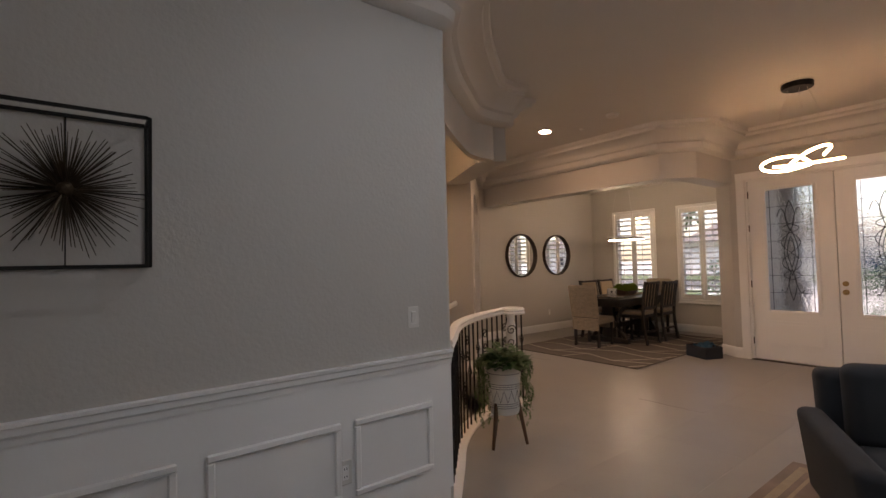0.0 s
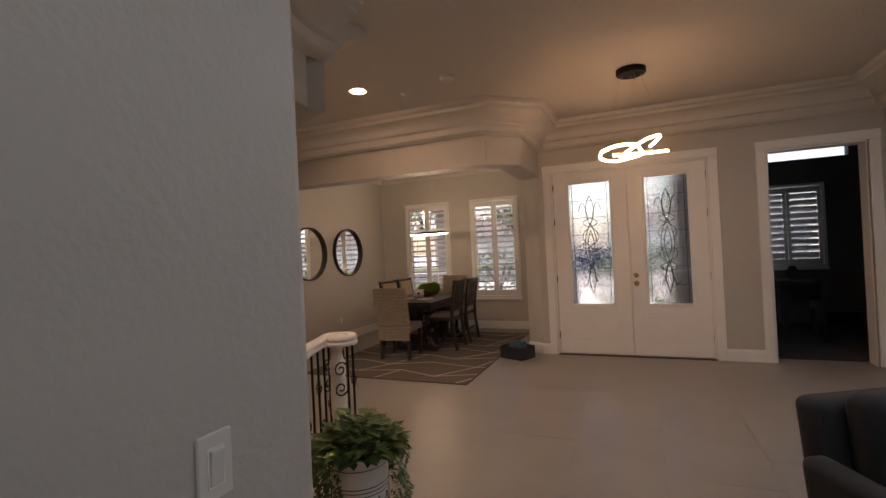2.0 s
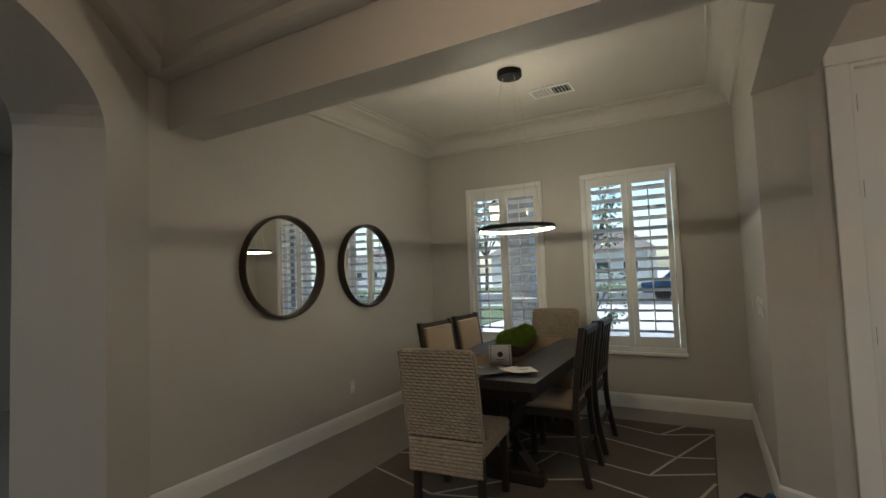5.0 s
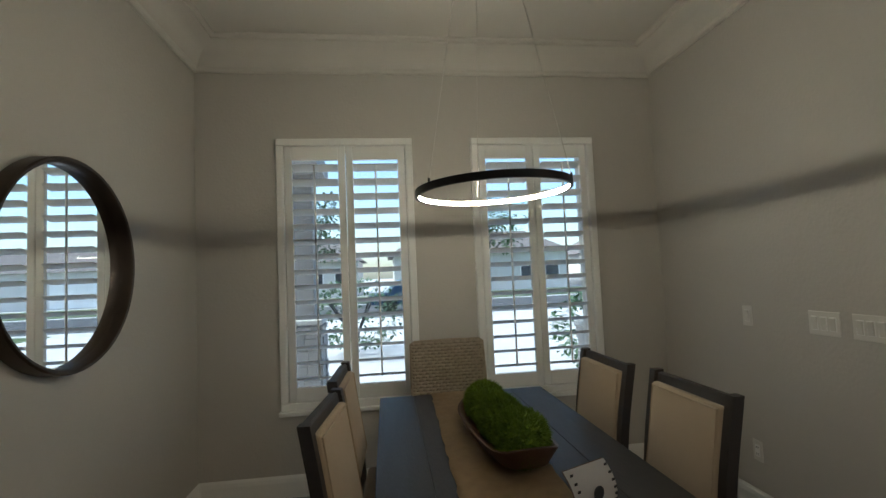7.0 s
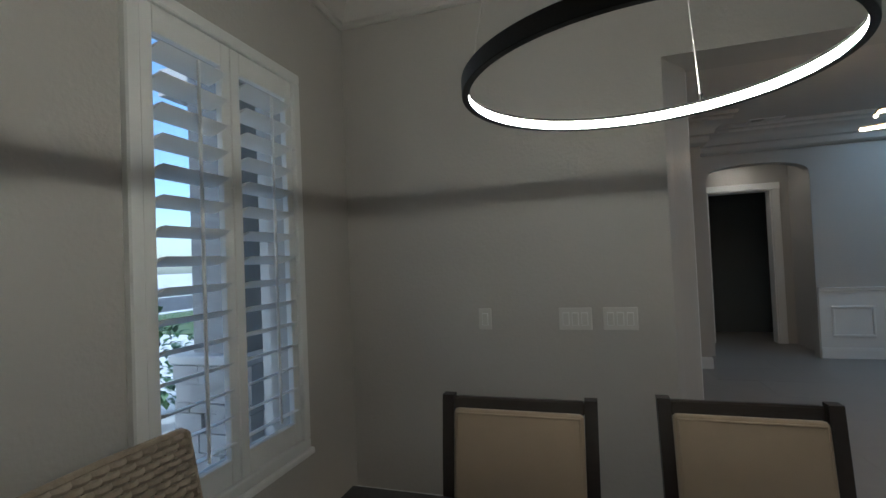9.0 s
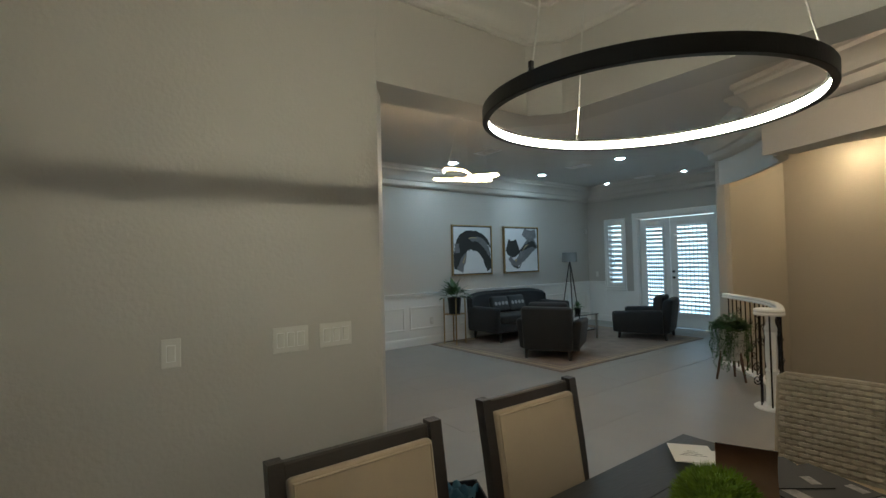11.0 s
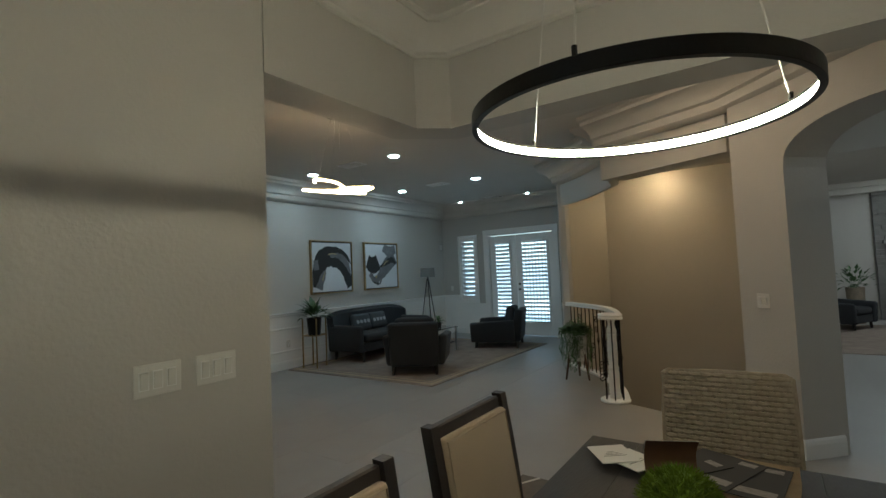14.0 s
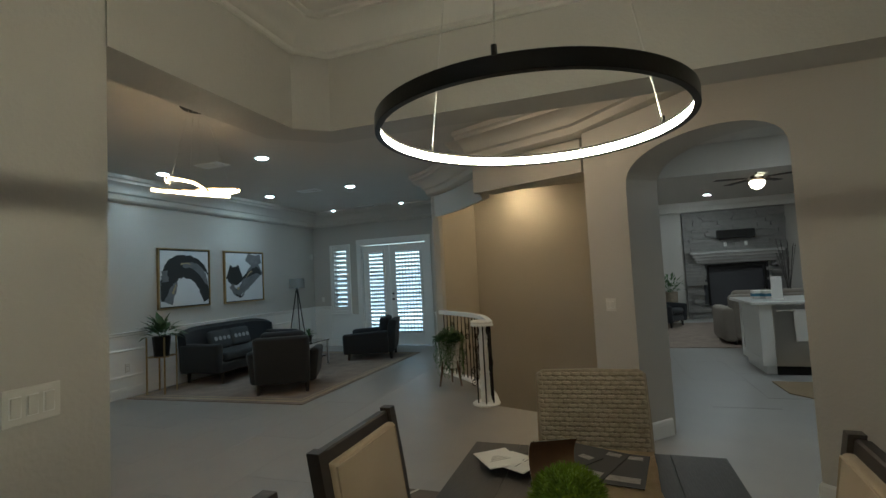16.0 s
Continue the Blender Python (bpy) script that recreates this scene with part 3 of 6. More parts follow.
def front_leaf(x0, x1, knob_right, mirrored):
    d = thing("door_1" if not mirrored else "door_2", "white front door leaf with tall decorative leaded glass", "door", (x0, YD + 0.05, 0), 0, kind="structure")
    w = x1 - x0
    g0, g1 = 0.19, w - 0.195
    b = bmesh.new()
    for p0, p1, q0, q1 in ((0.003, g0, 0.012, 2.395), (g1, w - 0.003, 0.012, 2.395), (g0, g1, 0.012, 0.645), (g0, g1, 2.255, 2.395)):
        box(b, p0, p1, 0.0, 0.045, q0, q1, 0.002)
    part("leaf", b, M_TRIM, d)
    b = bmesh.new()
    for p0, p1, q0, q1 in ((g0 - 0.03, g0 + 0.012, 0.625, 2.275), (g1 - 0.012, g1 + 0.03, 0.625, 2.275), (g0 + 0.012, g1 - 0.012, 0.625, 0.667), (g0 + 0.012, g1 - 0.012, 2.233, 2.275)):
        box(b, p0, p1, -0.014, 0.0, q0, q1, 0.005)
    part("glass_frame", b, M_TRIM, d)
    for q0, q1 in ((0.20, 0.53),):
        b = bmesh.new()
        box(b, 0.13, w - 0.13, -0.006, 0.0, q0, q1, 0.005)
        box(b, 0.17, w - 0.17, -0.011, -0.005, q0 + 0.04, q1 - 0.04, 0.004)
        part("raised_panel", b, M_TRIM, d)
    b = bmesh.new()
    box(b, g0, g1, 0.018, 0.026, 0.645, 2.255)
    p = part("glass_pane", b, M_DOORGLASS, d, "clear textured glass with lead lines")
    p.visible_shadow = False
    # lead lines: border, rungs and a central ornament
    b = bmesh.new()
    yy = 0.012
    gw, z0, z1 = g1 - g0, 0.67, 2.235
    for f in (0.09, 0.91):
        tube(b, [(g0 + gw * f, yy, z0), (g0 + gw * f, yy, z1)], 0.0035, 6)
    for i in range(1, 7):
        z = z0 + (z1 - z0) * i / 7
        tube(b, [(g0 + 0.01, yy, z), (g1 - 0.01, yy, z)], 0.0025, 6)
    mid, cz = (g0 + g1) / 2, 1.42
    for k in (-1, 1):
        for amp, h, zc in ((0.075, 0.30, cz), (0.04, 0.20, cz), (0.10, 0.13, cz + 0.12), (0.10, 0.12, cz - 0.14), (0.04, 0.2, cz - 0.42), (0.05, 0.2, cz + 0.46), (0.09, 0.06, cz + 0.3), (0.09, 0.06, cz - 0.3)):
            tube(b, [(mid + k * amp * math.sin(math.pi * s / 14), yy, zc - h + 2 * h * s / 14) for s in range(15)], 0.0045, 6)
        tube(b, [(mid + k * (0.02 + 0.10 * s / 10), yy, cz - 0.32 - 0.20 * math.sin(s / 10 * 2.2)) for s in range(11)], 0.004, 6)
        tube(b, [(mid + k * (0.02 + 0.12 * s / 10), yy, cz + 0.34 + 0.22 * math.sin(s / 10 * 2.6)) for s in range(11)], 0.004, 6)
    part("lead_lines", b, M_LEAD, d, "dark lead lines in a floral pattern")
    if not mirrored:
        # Strip on the outer face, added to block daylight between the leaves.
        b = bmesh.new()
        box(b, w - 0.022, w + 0.022, 0.045, 0.058, 0.012, 2.395, 0.003)
        part("astragal", b, M_TRIM, d)
    for z in (0.25, 1.0, 1.75, 2.2):
        b = bmesh.new()
        hx = 0.0 if not mirrored else w
        cyl(b, (hx, -0.012, z - 0.045), (hx, -0.012, z + 0.045), 0.008, seg=10)
        part("hinge", b, M_BRONZE, d)
    if mirrored:
        for z, r in ((1.02, 0.03), (0.92, 0.032)):
            b = bmesh.new()
            cyl(b, (0.06, 0.0, z), (0.06, -0.012, z), r, seg=20)
            if r > 0.031:
                cyl(b, (0.06, -0.012, z), (0.06, -0.045, z), 0.011, seg=12)
                lathe_pts = [(0.002, 0), (0.022, 0.004), (0.027, 0.016), (0.02, 0.03), (0.003, 0.034)]
                lathe(b, lathe_pts, 16)
                vs = [v for v in b.verts][-16 * 5:]
                bmesh.ops.transform(b, matrix=pose(0.06, -0.04, z, 90), verts=vs)
            part("door_knob" if r > 0.031 else "deadbolt", b, M_BRASS, d, "", True)
    return d


front_leaf(DOOR_X[0] + 0.02, -1.277, True, False)
front_leaf(-1.273, DOOR_X[1] - 0.02, False, True)
bm = bmesh.new()
box(bm, -2.21, -0.372, YD - 0.01, YD + 0.2, -0.003, 0.012, 0.003)
setting("threshold", bm, M_BRONZE, "dark metal front door threshold", "threshold")


def patio_leaf(x0, x1, n, knob):
    d = thing(f"door_{n}", "white patio door leaf with shuttered glass", "door", (x0, YS - 0.08, 0), 0, kind="structure")
    w = x1 - x0
    g0, g1, z0, z1 = 0.13, w - 0.13, 0.26, 2.06
    b = bmesh.new()
    for p0, p1, q0, q1 in ((0.003, g0, 0.012, 2.2), (g1, w - 0.003, 0.012, 2.2), (g0, g1, 0.012, z0), (g0, g1, z1, 2.2)):
        box(b, p0, p1, -0.02, 0.024, q0, q1, 0.003)
    part("leaf", b, M_TRIM, d)
    b = bmesh.new()
    box(b, g0, g1, -0.004, 0.002, z0, z1)
    p = part("pane", b, M_GLASS, d)
    p.visible_shadow = False
    for k in range(1, 8):
        x = g0 + (g1 - g0) * k / 8
        b = bmesh.new()
        box(b, x - 0.004, x + 0.004, -0.016, -0.006, z0, z1)
        part("muntin", b, M_BLACK, d, "dark upright glazing bar")
    b = bmesh.new()
    nb = 22
    for k in range(nb):
        z = z0 + 0.03 + (z1 - z0 - 0.06) * k / (nb - 1)
        box(b, g0 + 0.02, g1 - 0.02, -0.037, 0.037, -0.004, 0.004, m=pose(0, 0.04, z, 38))
    part("louvres", b, M_TRIM, d)
    b = bmesh.new()
    for p0, p1, q0, q1 in ((g0 - 0.03, g0 + 0.02, z0 - 0.03, z1 + 0.03), (g1 - 0.02, g1 + 0.03, z0 - 0.03, z1 + 0.03), (g0 + 0.02, g1 - 0.02, z0 - 0.03, z0 + 0.02), (g0 + 0.02, g1 - 0.02, z1 - 0.02, z1 + 0.03)):
        box(b, p0, p1, 0.025, 0.05, q0, q1, 0.003)
    part("shutter_frame", b, M_TRIM, d)
    if knob:
        for z in (1.0, 1.12):
            b = bmesh.new()
            cyl(b, (w - 0.06, 0.024, z), (w - 0.06, 0.06, z), 0.024, 0.02, 16)
            part("door_knob", b, M_BLACK, d)


patio_leaf(FD[0] + 0.13, 0.083, 3, True)
patio_leaf(0.087, FD[1] - 0.13, 4, False)


# ---- ceiling fixtures ----
def can(x, y, lens, z=CEIL, dome=0.012):
    t = thing("recessed_light", "white round recessed ceiling light, switched on", "ceiling light", (x, y, z), 0, "recessed ceiling lights")
    b = bmesh.new()
    lathe(b, [(0.062, -0.004), (0.085, -0.006), (0.09, -0.002), (0.088, 0.0), (0.062, 0.0)], 24)
    part("trim_ring", b, M_TRIM, t)
    b = bmesh.new()
    lathe(b, [(0.001, -dome), (0.045, -dome * 0.8), (0.063, -0.006), (0.063, -0.001)], 24)
    part("lens", b, lens, t, "glowing frosted lens", True)
    return t


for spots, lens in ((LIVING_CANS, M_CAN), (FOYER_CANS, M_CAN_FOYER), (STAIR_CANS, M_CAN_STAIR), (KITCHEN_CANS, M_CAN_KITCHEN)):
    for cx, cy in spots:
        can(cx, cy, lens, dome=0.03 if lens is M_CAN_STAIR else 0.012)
can(2.6, 5.75, M_CAN_HALL, 2.72)


def vent(x, y, rz=0):
    t = thing("ceiling_vent", "white slatted ceiling air vent", "vent", (x, y, CEIL), rz, "ceiling vents")
    b = bmesh.new()
    for p0, p1, q0, q1 in ((-0.19, 0.19, -0.11, -0.085), (-0.19, 0.19, 0.085, 0.11), (-0.19, -0.165, -0.085, 0.085), (0.165, 0.19, -0.085, 0.085), (-0.012, 0.012, -0.085, 0.085)):
        box(b, p0, p1, q0, q1, -0.012, 0, 0.003)
    part("frame", b, M_TRIM, t)
    b = bmesh.new()
    box(b, -0.165, 0.165, -0.085, 0.085, -0.002, 0)
    part("backing", b, M_DARK, t)
    for k in range(10):
        b = bmesh.new()
        xx = (-0.15 + 0.03 * k) + (0.0 if k < 5 else 0.03)
        box(b, -0.002, 0.002, -0.085, 0.085, -0.012, 0.010, m=pose(xx, 0, -0.008, 0, 35 if k < 5 else -35))
        part("slat", b, M_TRIM, t)


vent(-4.04, 8.38)
for vy in (4.1, 2.01, -0.09):
    vent(0.31, vy)
vent(1.6, 5.72, 90)
bm = bmesh.new()
lathe(bm, [(0.07, 0.0), (0.07, -0.02), (0.055, -0.035), (0.001, -0.036)], 24, (-2.70, 5.02, CEIL))
solo("smoke_detector", bm, M_PLATE, "round white smoke detector on the ceiling", "smoke detector", smooth=True)
bm = bmesh.new()
lathe(bm, [(0.035, 0.0), (0.035, -0.006), (0.012, -0.012), (0.012, -0.02), (0.02, -0.024), (0.001, -0.025)], 16, (-3.25, 5.22, CEIL))
solo("fire_sprinkler", bm, M_PLATE, "small white ceiling sprinkler head", "sprinkler", smooth=True)


# ---- ring pendant ----
RING = (-4.218, 7.788, 1.72)
ring = thing("ring_pendant", "black ring pendant with glowing inner strip on thin wires", "pendant light", RING)
R0 = 0.307
HANG = pose(0, 0, 0, -0.34, -1.27)


def hoop(name, prof, material, label):
    b = bmesh.new()
    n_ = 96
    rg = [[b.verts.new((r * math.cos(2 * math.pi * i / n_), r * math.sin(2 * math.pi * i / n_), z)) for r, z in prof] for i in range(n_)]
    k_ = len(prof)
    for i in range(n_):
        for k in range(k_):
            b.faces.new((rg[i][k], rg[(i + 1) % n_][k], rg[(i + 1) % n_][(k + 1) % k_], rg[i][(k + 1) % k_]))
    return part(name, b, material, ring, label, True, HANG)


hoop("ring_body", [(R0 - 0.012, 0.0), (R0 - 0.001, 0.0), (R0, 0.001), (R0, 0.027), (R0 - 0.001, 0.028), (R0 - 0.006, 0.028), (R0 - 0.006, 0.022), (R0 - 0.004, 0.022), (R0 - 0.004, 0.003), (R0 - 0.012, 0.003)], M_BLACK, "matt black metal ring")
hoop("light_strip", [(R0 - 0.0045, 0.0035), (R0 - 0.0045, 0.0215), (R0 - 0.006, 0.0215), (R0 - 0.0125, 0.0035)], M_RING, "glowing warm white strip")
DROP = CEIL - RING[2]
bm = bmesh.new()
lathe(bm, [(0.001, DROP), (0.10, DROP), (0.10, DROP - 0.045), (0.095, DROP - 0.05), (0.001, DROP - 0.05)], 28)
part("canopy", bm, M_BLACK, ring, "", True)
for a in (90, -30, -151):
    ca, sa = math.cos(radians(a)), math.sin(radians(a))
    foot = HANG @ Vector(((R0 - 0.003) * ca, (R0 - 0.003) * sa, 0.028))
    bm = bmesh.new()
    cyl(bm, foot, (0.055 * ca, 0.055 * sa, DROP - 0.05), 0.0018, seg=6)
    part("wire", bm, M_CHROME, ring)
    bm = bmesh.new()
    cyl(bm, foot - Vector((0, 0, 0.002)), foot + Vector((0, 0, 0.014)), 0.0045, seg=8)
    part("wire_clip", bm, M_BLACK, ring)

# ---- chandelier ----
ch = thing("led_chandelier", "looping knot of glowing tube hung from a black canopy", "chandelier", (-1.16, 5.71, 0))
CZ = 2.27
arcs = ([(0.09, 0.0, -0.04), (-0.05, -0.12, 0.01), (-0.18, -0.16, 0.015), (-0.30, -0.10, 0.005), (-0.36, 0.02, -0.025), (-0.30, 0.14, -0.065), (-0.10, 0.20, -0.075), (0.12, 0.08, -0.04)],
        [(-0.12, 0.10, -0.055), (-0.05, 0.0, 0.0), (0.05, -0.10, 0.065), (0.16, -0.14, 0.10), (0.24, -0.08, 0.105), (0.27, 0.02, 0.09), (0.24, 0.10, 0.045)],
        [(-0.27, -0.05, -0.065), (0.05, 0.0, -0.045), (0.40, 0.03, -0.01)])
arcs = [[(0.85 * u - 0.52 * d, 0.52 * u + 0.85 * d, z) for u, d, z in pts] for pts in [[(0.88 * u, 0.88 * d, 0.95 * z + 0.015) for u, d, z in q] for q in arcs]]
for pts in arcs:
    bm = bmesh.new()
    tube(bm, [(p.x, p.y, CZ + p.z) for p in smooth_path(pts, 7)], 0.012, 10)
    part("light_tube", bm, M_CHAND, ch, "glowing warm white tube", True)
    bm = bmesh.new()
    tube(bm, [(p.x, p.y, CZ + p.z + 0.013) for p in smooth_path(pts, 7)], 0.009, 8)
    part("metal_channel", bm, M_BRASS, ch, "", True)
bm = bmesh.new()
lathe(bm, [(0.001, CEIL), (0.13, CEIL), (0.13, CEIL - 0.04), (0.12, CEIL - 0.05), (0.001, CEIL - 0.05)], 28)
part("canopy", bm, M_BLACK, ch, "", True)
for px, py, pz in ((0.3, 0.03, 0.05), (-0.3, -0.02, 0.03), (0.0, 0.09, 0.05), (0.1, -0.1, -0.02)):
    bm = bmesh.new()
    cyl(bm, (px, py, CZ + pz), (px * 0.25, py * 0.4, CEIL - 0.05), 0.0012, seg=5)
    part("wire", bm, M_CHROME, ch)


# ---- mirrors ----
def mirror(y, z, r=0.43):
    t = thing("round_mirror", "round wall mirror in a deep dark bronze rim", "mirror", (XL, y, z), 0, "round mirrors on the dining wall")
    for nm, prof, ma in (("rim", [(r - 0.022, 0.002), (r, 0.002), (r, 0.062), (r - 0.006, 0.068), (r - 0.016, 0.066), (r - 0.022, 0.058), (r - 0.024, 0.012)], M_BRONZE),):
        b = bmesh.new()
        n_ = 64
        rg = [[b.verts.new((d, q * math.cos(2 * math.pi * i / n_), q * math.sin(2 * math.pi * i / n_))) for q, d in prof] for i in range(n_)]
        for i in range(n_):
            for k in range(len(prof)):
                b.faces.new((rg[i][k], rg[(i + 1) % n_][k], rg[(i + 1) % n_][(k + 1) % len(prof)], rg[i][(k + 1) % len(prof)]))
        part(nm, b, ma, t, "", True)
    b = bmesh.new()
    cyl(b, (0.004, 0, 0), (0.016, 0, 0), r - 0.023, seg=64)
    part("mirror_glass", b, M_MIRROR, t, "silvered mirror glass")


mirror(6.90, 1.50, 0.414)
mirror(7.948, 1.506, 0.411)


# ---- dining table ----
tab = thing("dining_table", "weathered black wooden trestle dining table on the rug", "table", (-4.252, 7.722, 0.012))
TW, TL, TH = 0.905, 1.77, 0.742
for i in range(5):
    bm = bmesh.new()
    w = TW / 5
    box(bm, -TW / 2 + i * w + 0.0003, -TW / 2 + (i + 1) * w - 0.0003, -TL / 2, TL / 2, TH - 0.055, TH - 0.0005 * (i % 2), 0.0015)
    part("plank", bm, M_TABLE, tab)
bm = bmesh.new()
for p0, p1, q0, q1 in ((-0.40, 0.40, -0.80, -0.775), (-0.40, 0.40, 0.775, 0.80), (-0.40, -0.375, -0.775, 0.775), (0.375, 0.40, -0.775, 0.775)):
    box(bm, p0, p1, q0, q1, TH - 0.13, TH - 0.046, 0.003)
part("apron", bm, M_DARKWOOD, tab)
for sy in (-0.5, 0.5):
    bm = bmesh.new()
    box(bm, -0.36, 0.36, sy - 0.05, sy + 0.05, 0.0, 0.08, 0.012)
    part("foot", bm, M_DARKWOOD, tab)
    bm = bmesh.new()
    box(bm, -0.10, 0.10, sy - 0.05, sy + 0.05, 0.08, TH - 0.13, 0.012)
    part("post", bm, M_DARKWOOD, tab)
    for k in (-1, 1):
        bm = bmesh.new()
        tube(bm, [(k * 0.30, sy, 0.07), (k * 0.2, sy, 0.2), (k * 0.16, sy, 0.36), (k * 0.22, sy, 0.52), (k * 0.33, sy, TH - 0.13)], 0.035, 8)
        part("brace", bm, M_DARKWOOD, tab, "", True)
bm = bmesh.new()
box(bm, -0.035, 0.035, -0.5, 0.5, 0.22, 0.30, 0.006)
part("stretcher", bm, M_DARKWOOD, tab)


# ---- chairs ----
def side_chair():
    t = thing("dining_chair", "dark wooden dining chair with cream upholstered seat and back", "chair", (0, 0, 0), 0, "dining chairs round the table")
    # local: faces +y, seat centre at origin
    b = bmesh.new()
    box(b, -0.235, 0.235, -0.215, 0.225, 0.40, 0.45, 0.008)
    part("seat_frame", b, M_DARKWOOD, t)
    b = bmesh.new()
    box(b, -0.228, 0.228, -0.20, 0.222, 0.449, 0.50, 0.022, seg=3)
    part("seat", b, M_CREAM, t, "cream padded seat", True)
    for sx in (-1, 1):
        b = bmesh.new()
        box(b, sx * 0.215 - 0.02, sx * 0.215 + 0.02, 0.18, 0.22, 0, 0.40, 0.005)
        part("leg", b, M_DARKWOOD, t)
        b = bmesh.new()
        pts = [(sx * 0.228, -0.285, 0.0), (sx * 0.228, -0.245, 0.2), (sx * 0.228, -0.225, 0.43), (sx * 0.232, -0.245, 0.7), (sx * 0.236, -0.29, 0.972)]
        sec = [(-0.02, -0.018), (0.02, -0.018), (0.02, 0.018), (-0.02, 0.018)]
        sm = smooth_path(pts, 4)
        rg = [[b.verts.new((p.x + q[0], p.y + q[1], p.z)) for q in sec] for p in sm]
        for r0, r1 in zip(rg, rg[1:]):
            for k in range(4):
                b.faces.new((r0[k], r0[(k + 1) % 4], r1[(k + 1) % 4], r1[k]))
        b.faces.new(rg[0])
        b.faces.new(rg[-1])
        part("back_post", b, M_DARKWOOD, t)
    tilt = pose(0, -0.268, 0.76, 9)
    for z0, z1, nm in ((0.165, 0.206, "top_rail"), (-0.225, -0.185, "bottom_rail")):
        b = bmesh.new()
        box(b, -0.216, 0.216, -0.018, 0.018, z0, z1, 0.005, m=tilt)
        part(nm, b, M_DARKWOOD, t)
    b = bmesh.new()
    box(b, -0.213, 0.213, 0.004, 0.042, -0.182, 0.172, 0.014, m=tilt, seg=3)
    part("back_pad", b, M_CREAM, t, "cream padded back", True)
    b = bmesh.new()
    c = [(-0.2, 0.0425, -0.17), (0.2, 0.0425, -0.17), (0.2, 0.0425, 0.16), (-0.2, 0.0425, 0.16)]
    tube(b, [tilt @ Vector(q) for q in c], 0.004, 6, closed=True)
    part("piping", b, M_CREAM, t)
    for k in range(4):
        b = bmesh.new()
        xx = -0.15 + 0.1 * k
        box(b, xx - 0.02, xx + 0.02, -0.014, 0.002, -0.186, 0.176, 0.003, m=tilt)
        part("slat", b, M_DARKWOOD, t)
    for z in (0.18,):
        b = bmesh.new()
        box(b, -0.2, 0.2, -0.25, -0.225, z, z + 0.03, 0.003)
        part("stretcher", b, M_DARKWOOD, t)
    return t


proto = side_chair()
seats = [(-3.925, 8.118, 90), (-3.92, 7.502, 90), (-4.572, 8.072, -92), (-4.572, 7.51, -96)]
for i, (sx, sy, sr) in enumerate(seats):
    m = pose(sx, sy, 0.012, 0, 0, sr) @ Matrix.Diagonal((0.925, 1, 1.017, 1))
    if i == 0:
        proto.matrix_world = m
    else:
        copy_thing(proto, m)


def woven_panel(b, w, z0, z1, y_of, rows, cols, thick=0.012):
    """Horizontal strands that pass before and behind upright canes, each strand a short bulging piece."""
    dz = (z1 - z0) / rows
    dx = w / cols
    for r in range(rows):
        z = z0 + (r + 0.5) * dz
        for c in range(-1, cols + 1):
            shift = 0.5 * dx * (r % 2)
            x0 = max(-w / 2, -w / 2 + c * dx + shift - 0.004)
            x1 = min(w / 2, -w / 2 + (c + 1) * dx + shift + 0.004)
            if x1 - x0 < 0.012:
                continue
            y = y_of(z)
            pts = []
            for k in range(4):
                f = k / 3
                bulge = math.sin(math.pi * f) * thick
                pts.append((x0 + (x1 - x0) * f, bulge, 0))
            vs = []
            for px, pb, _ in pts:
                vs.append([b.verts.new((px, y + pb + 0.003, z - dz * 0.46)), b.verts.new((px, y + pb + 0.009, z)), b.verts.new((px, y + pb + 0.003, z + dz * 0.46)),
                           b.verts.new((px, y - pb - 0.003, z + dz * 0.46)), b.verts.new((px, y - pb - 0.009, z)), b.verts.new((px, y - pb - 0.003, z - dz * 0.46))])
            for q0, q1 in zip(vs, vs[1:]):
                for k in range(6):
                    b.faces.new((q0[k], q0[(k + 1) % 6], q1[(k + 1) % 6], q1[k]))


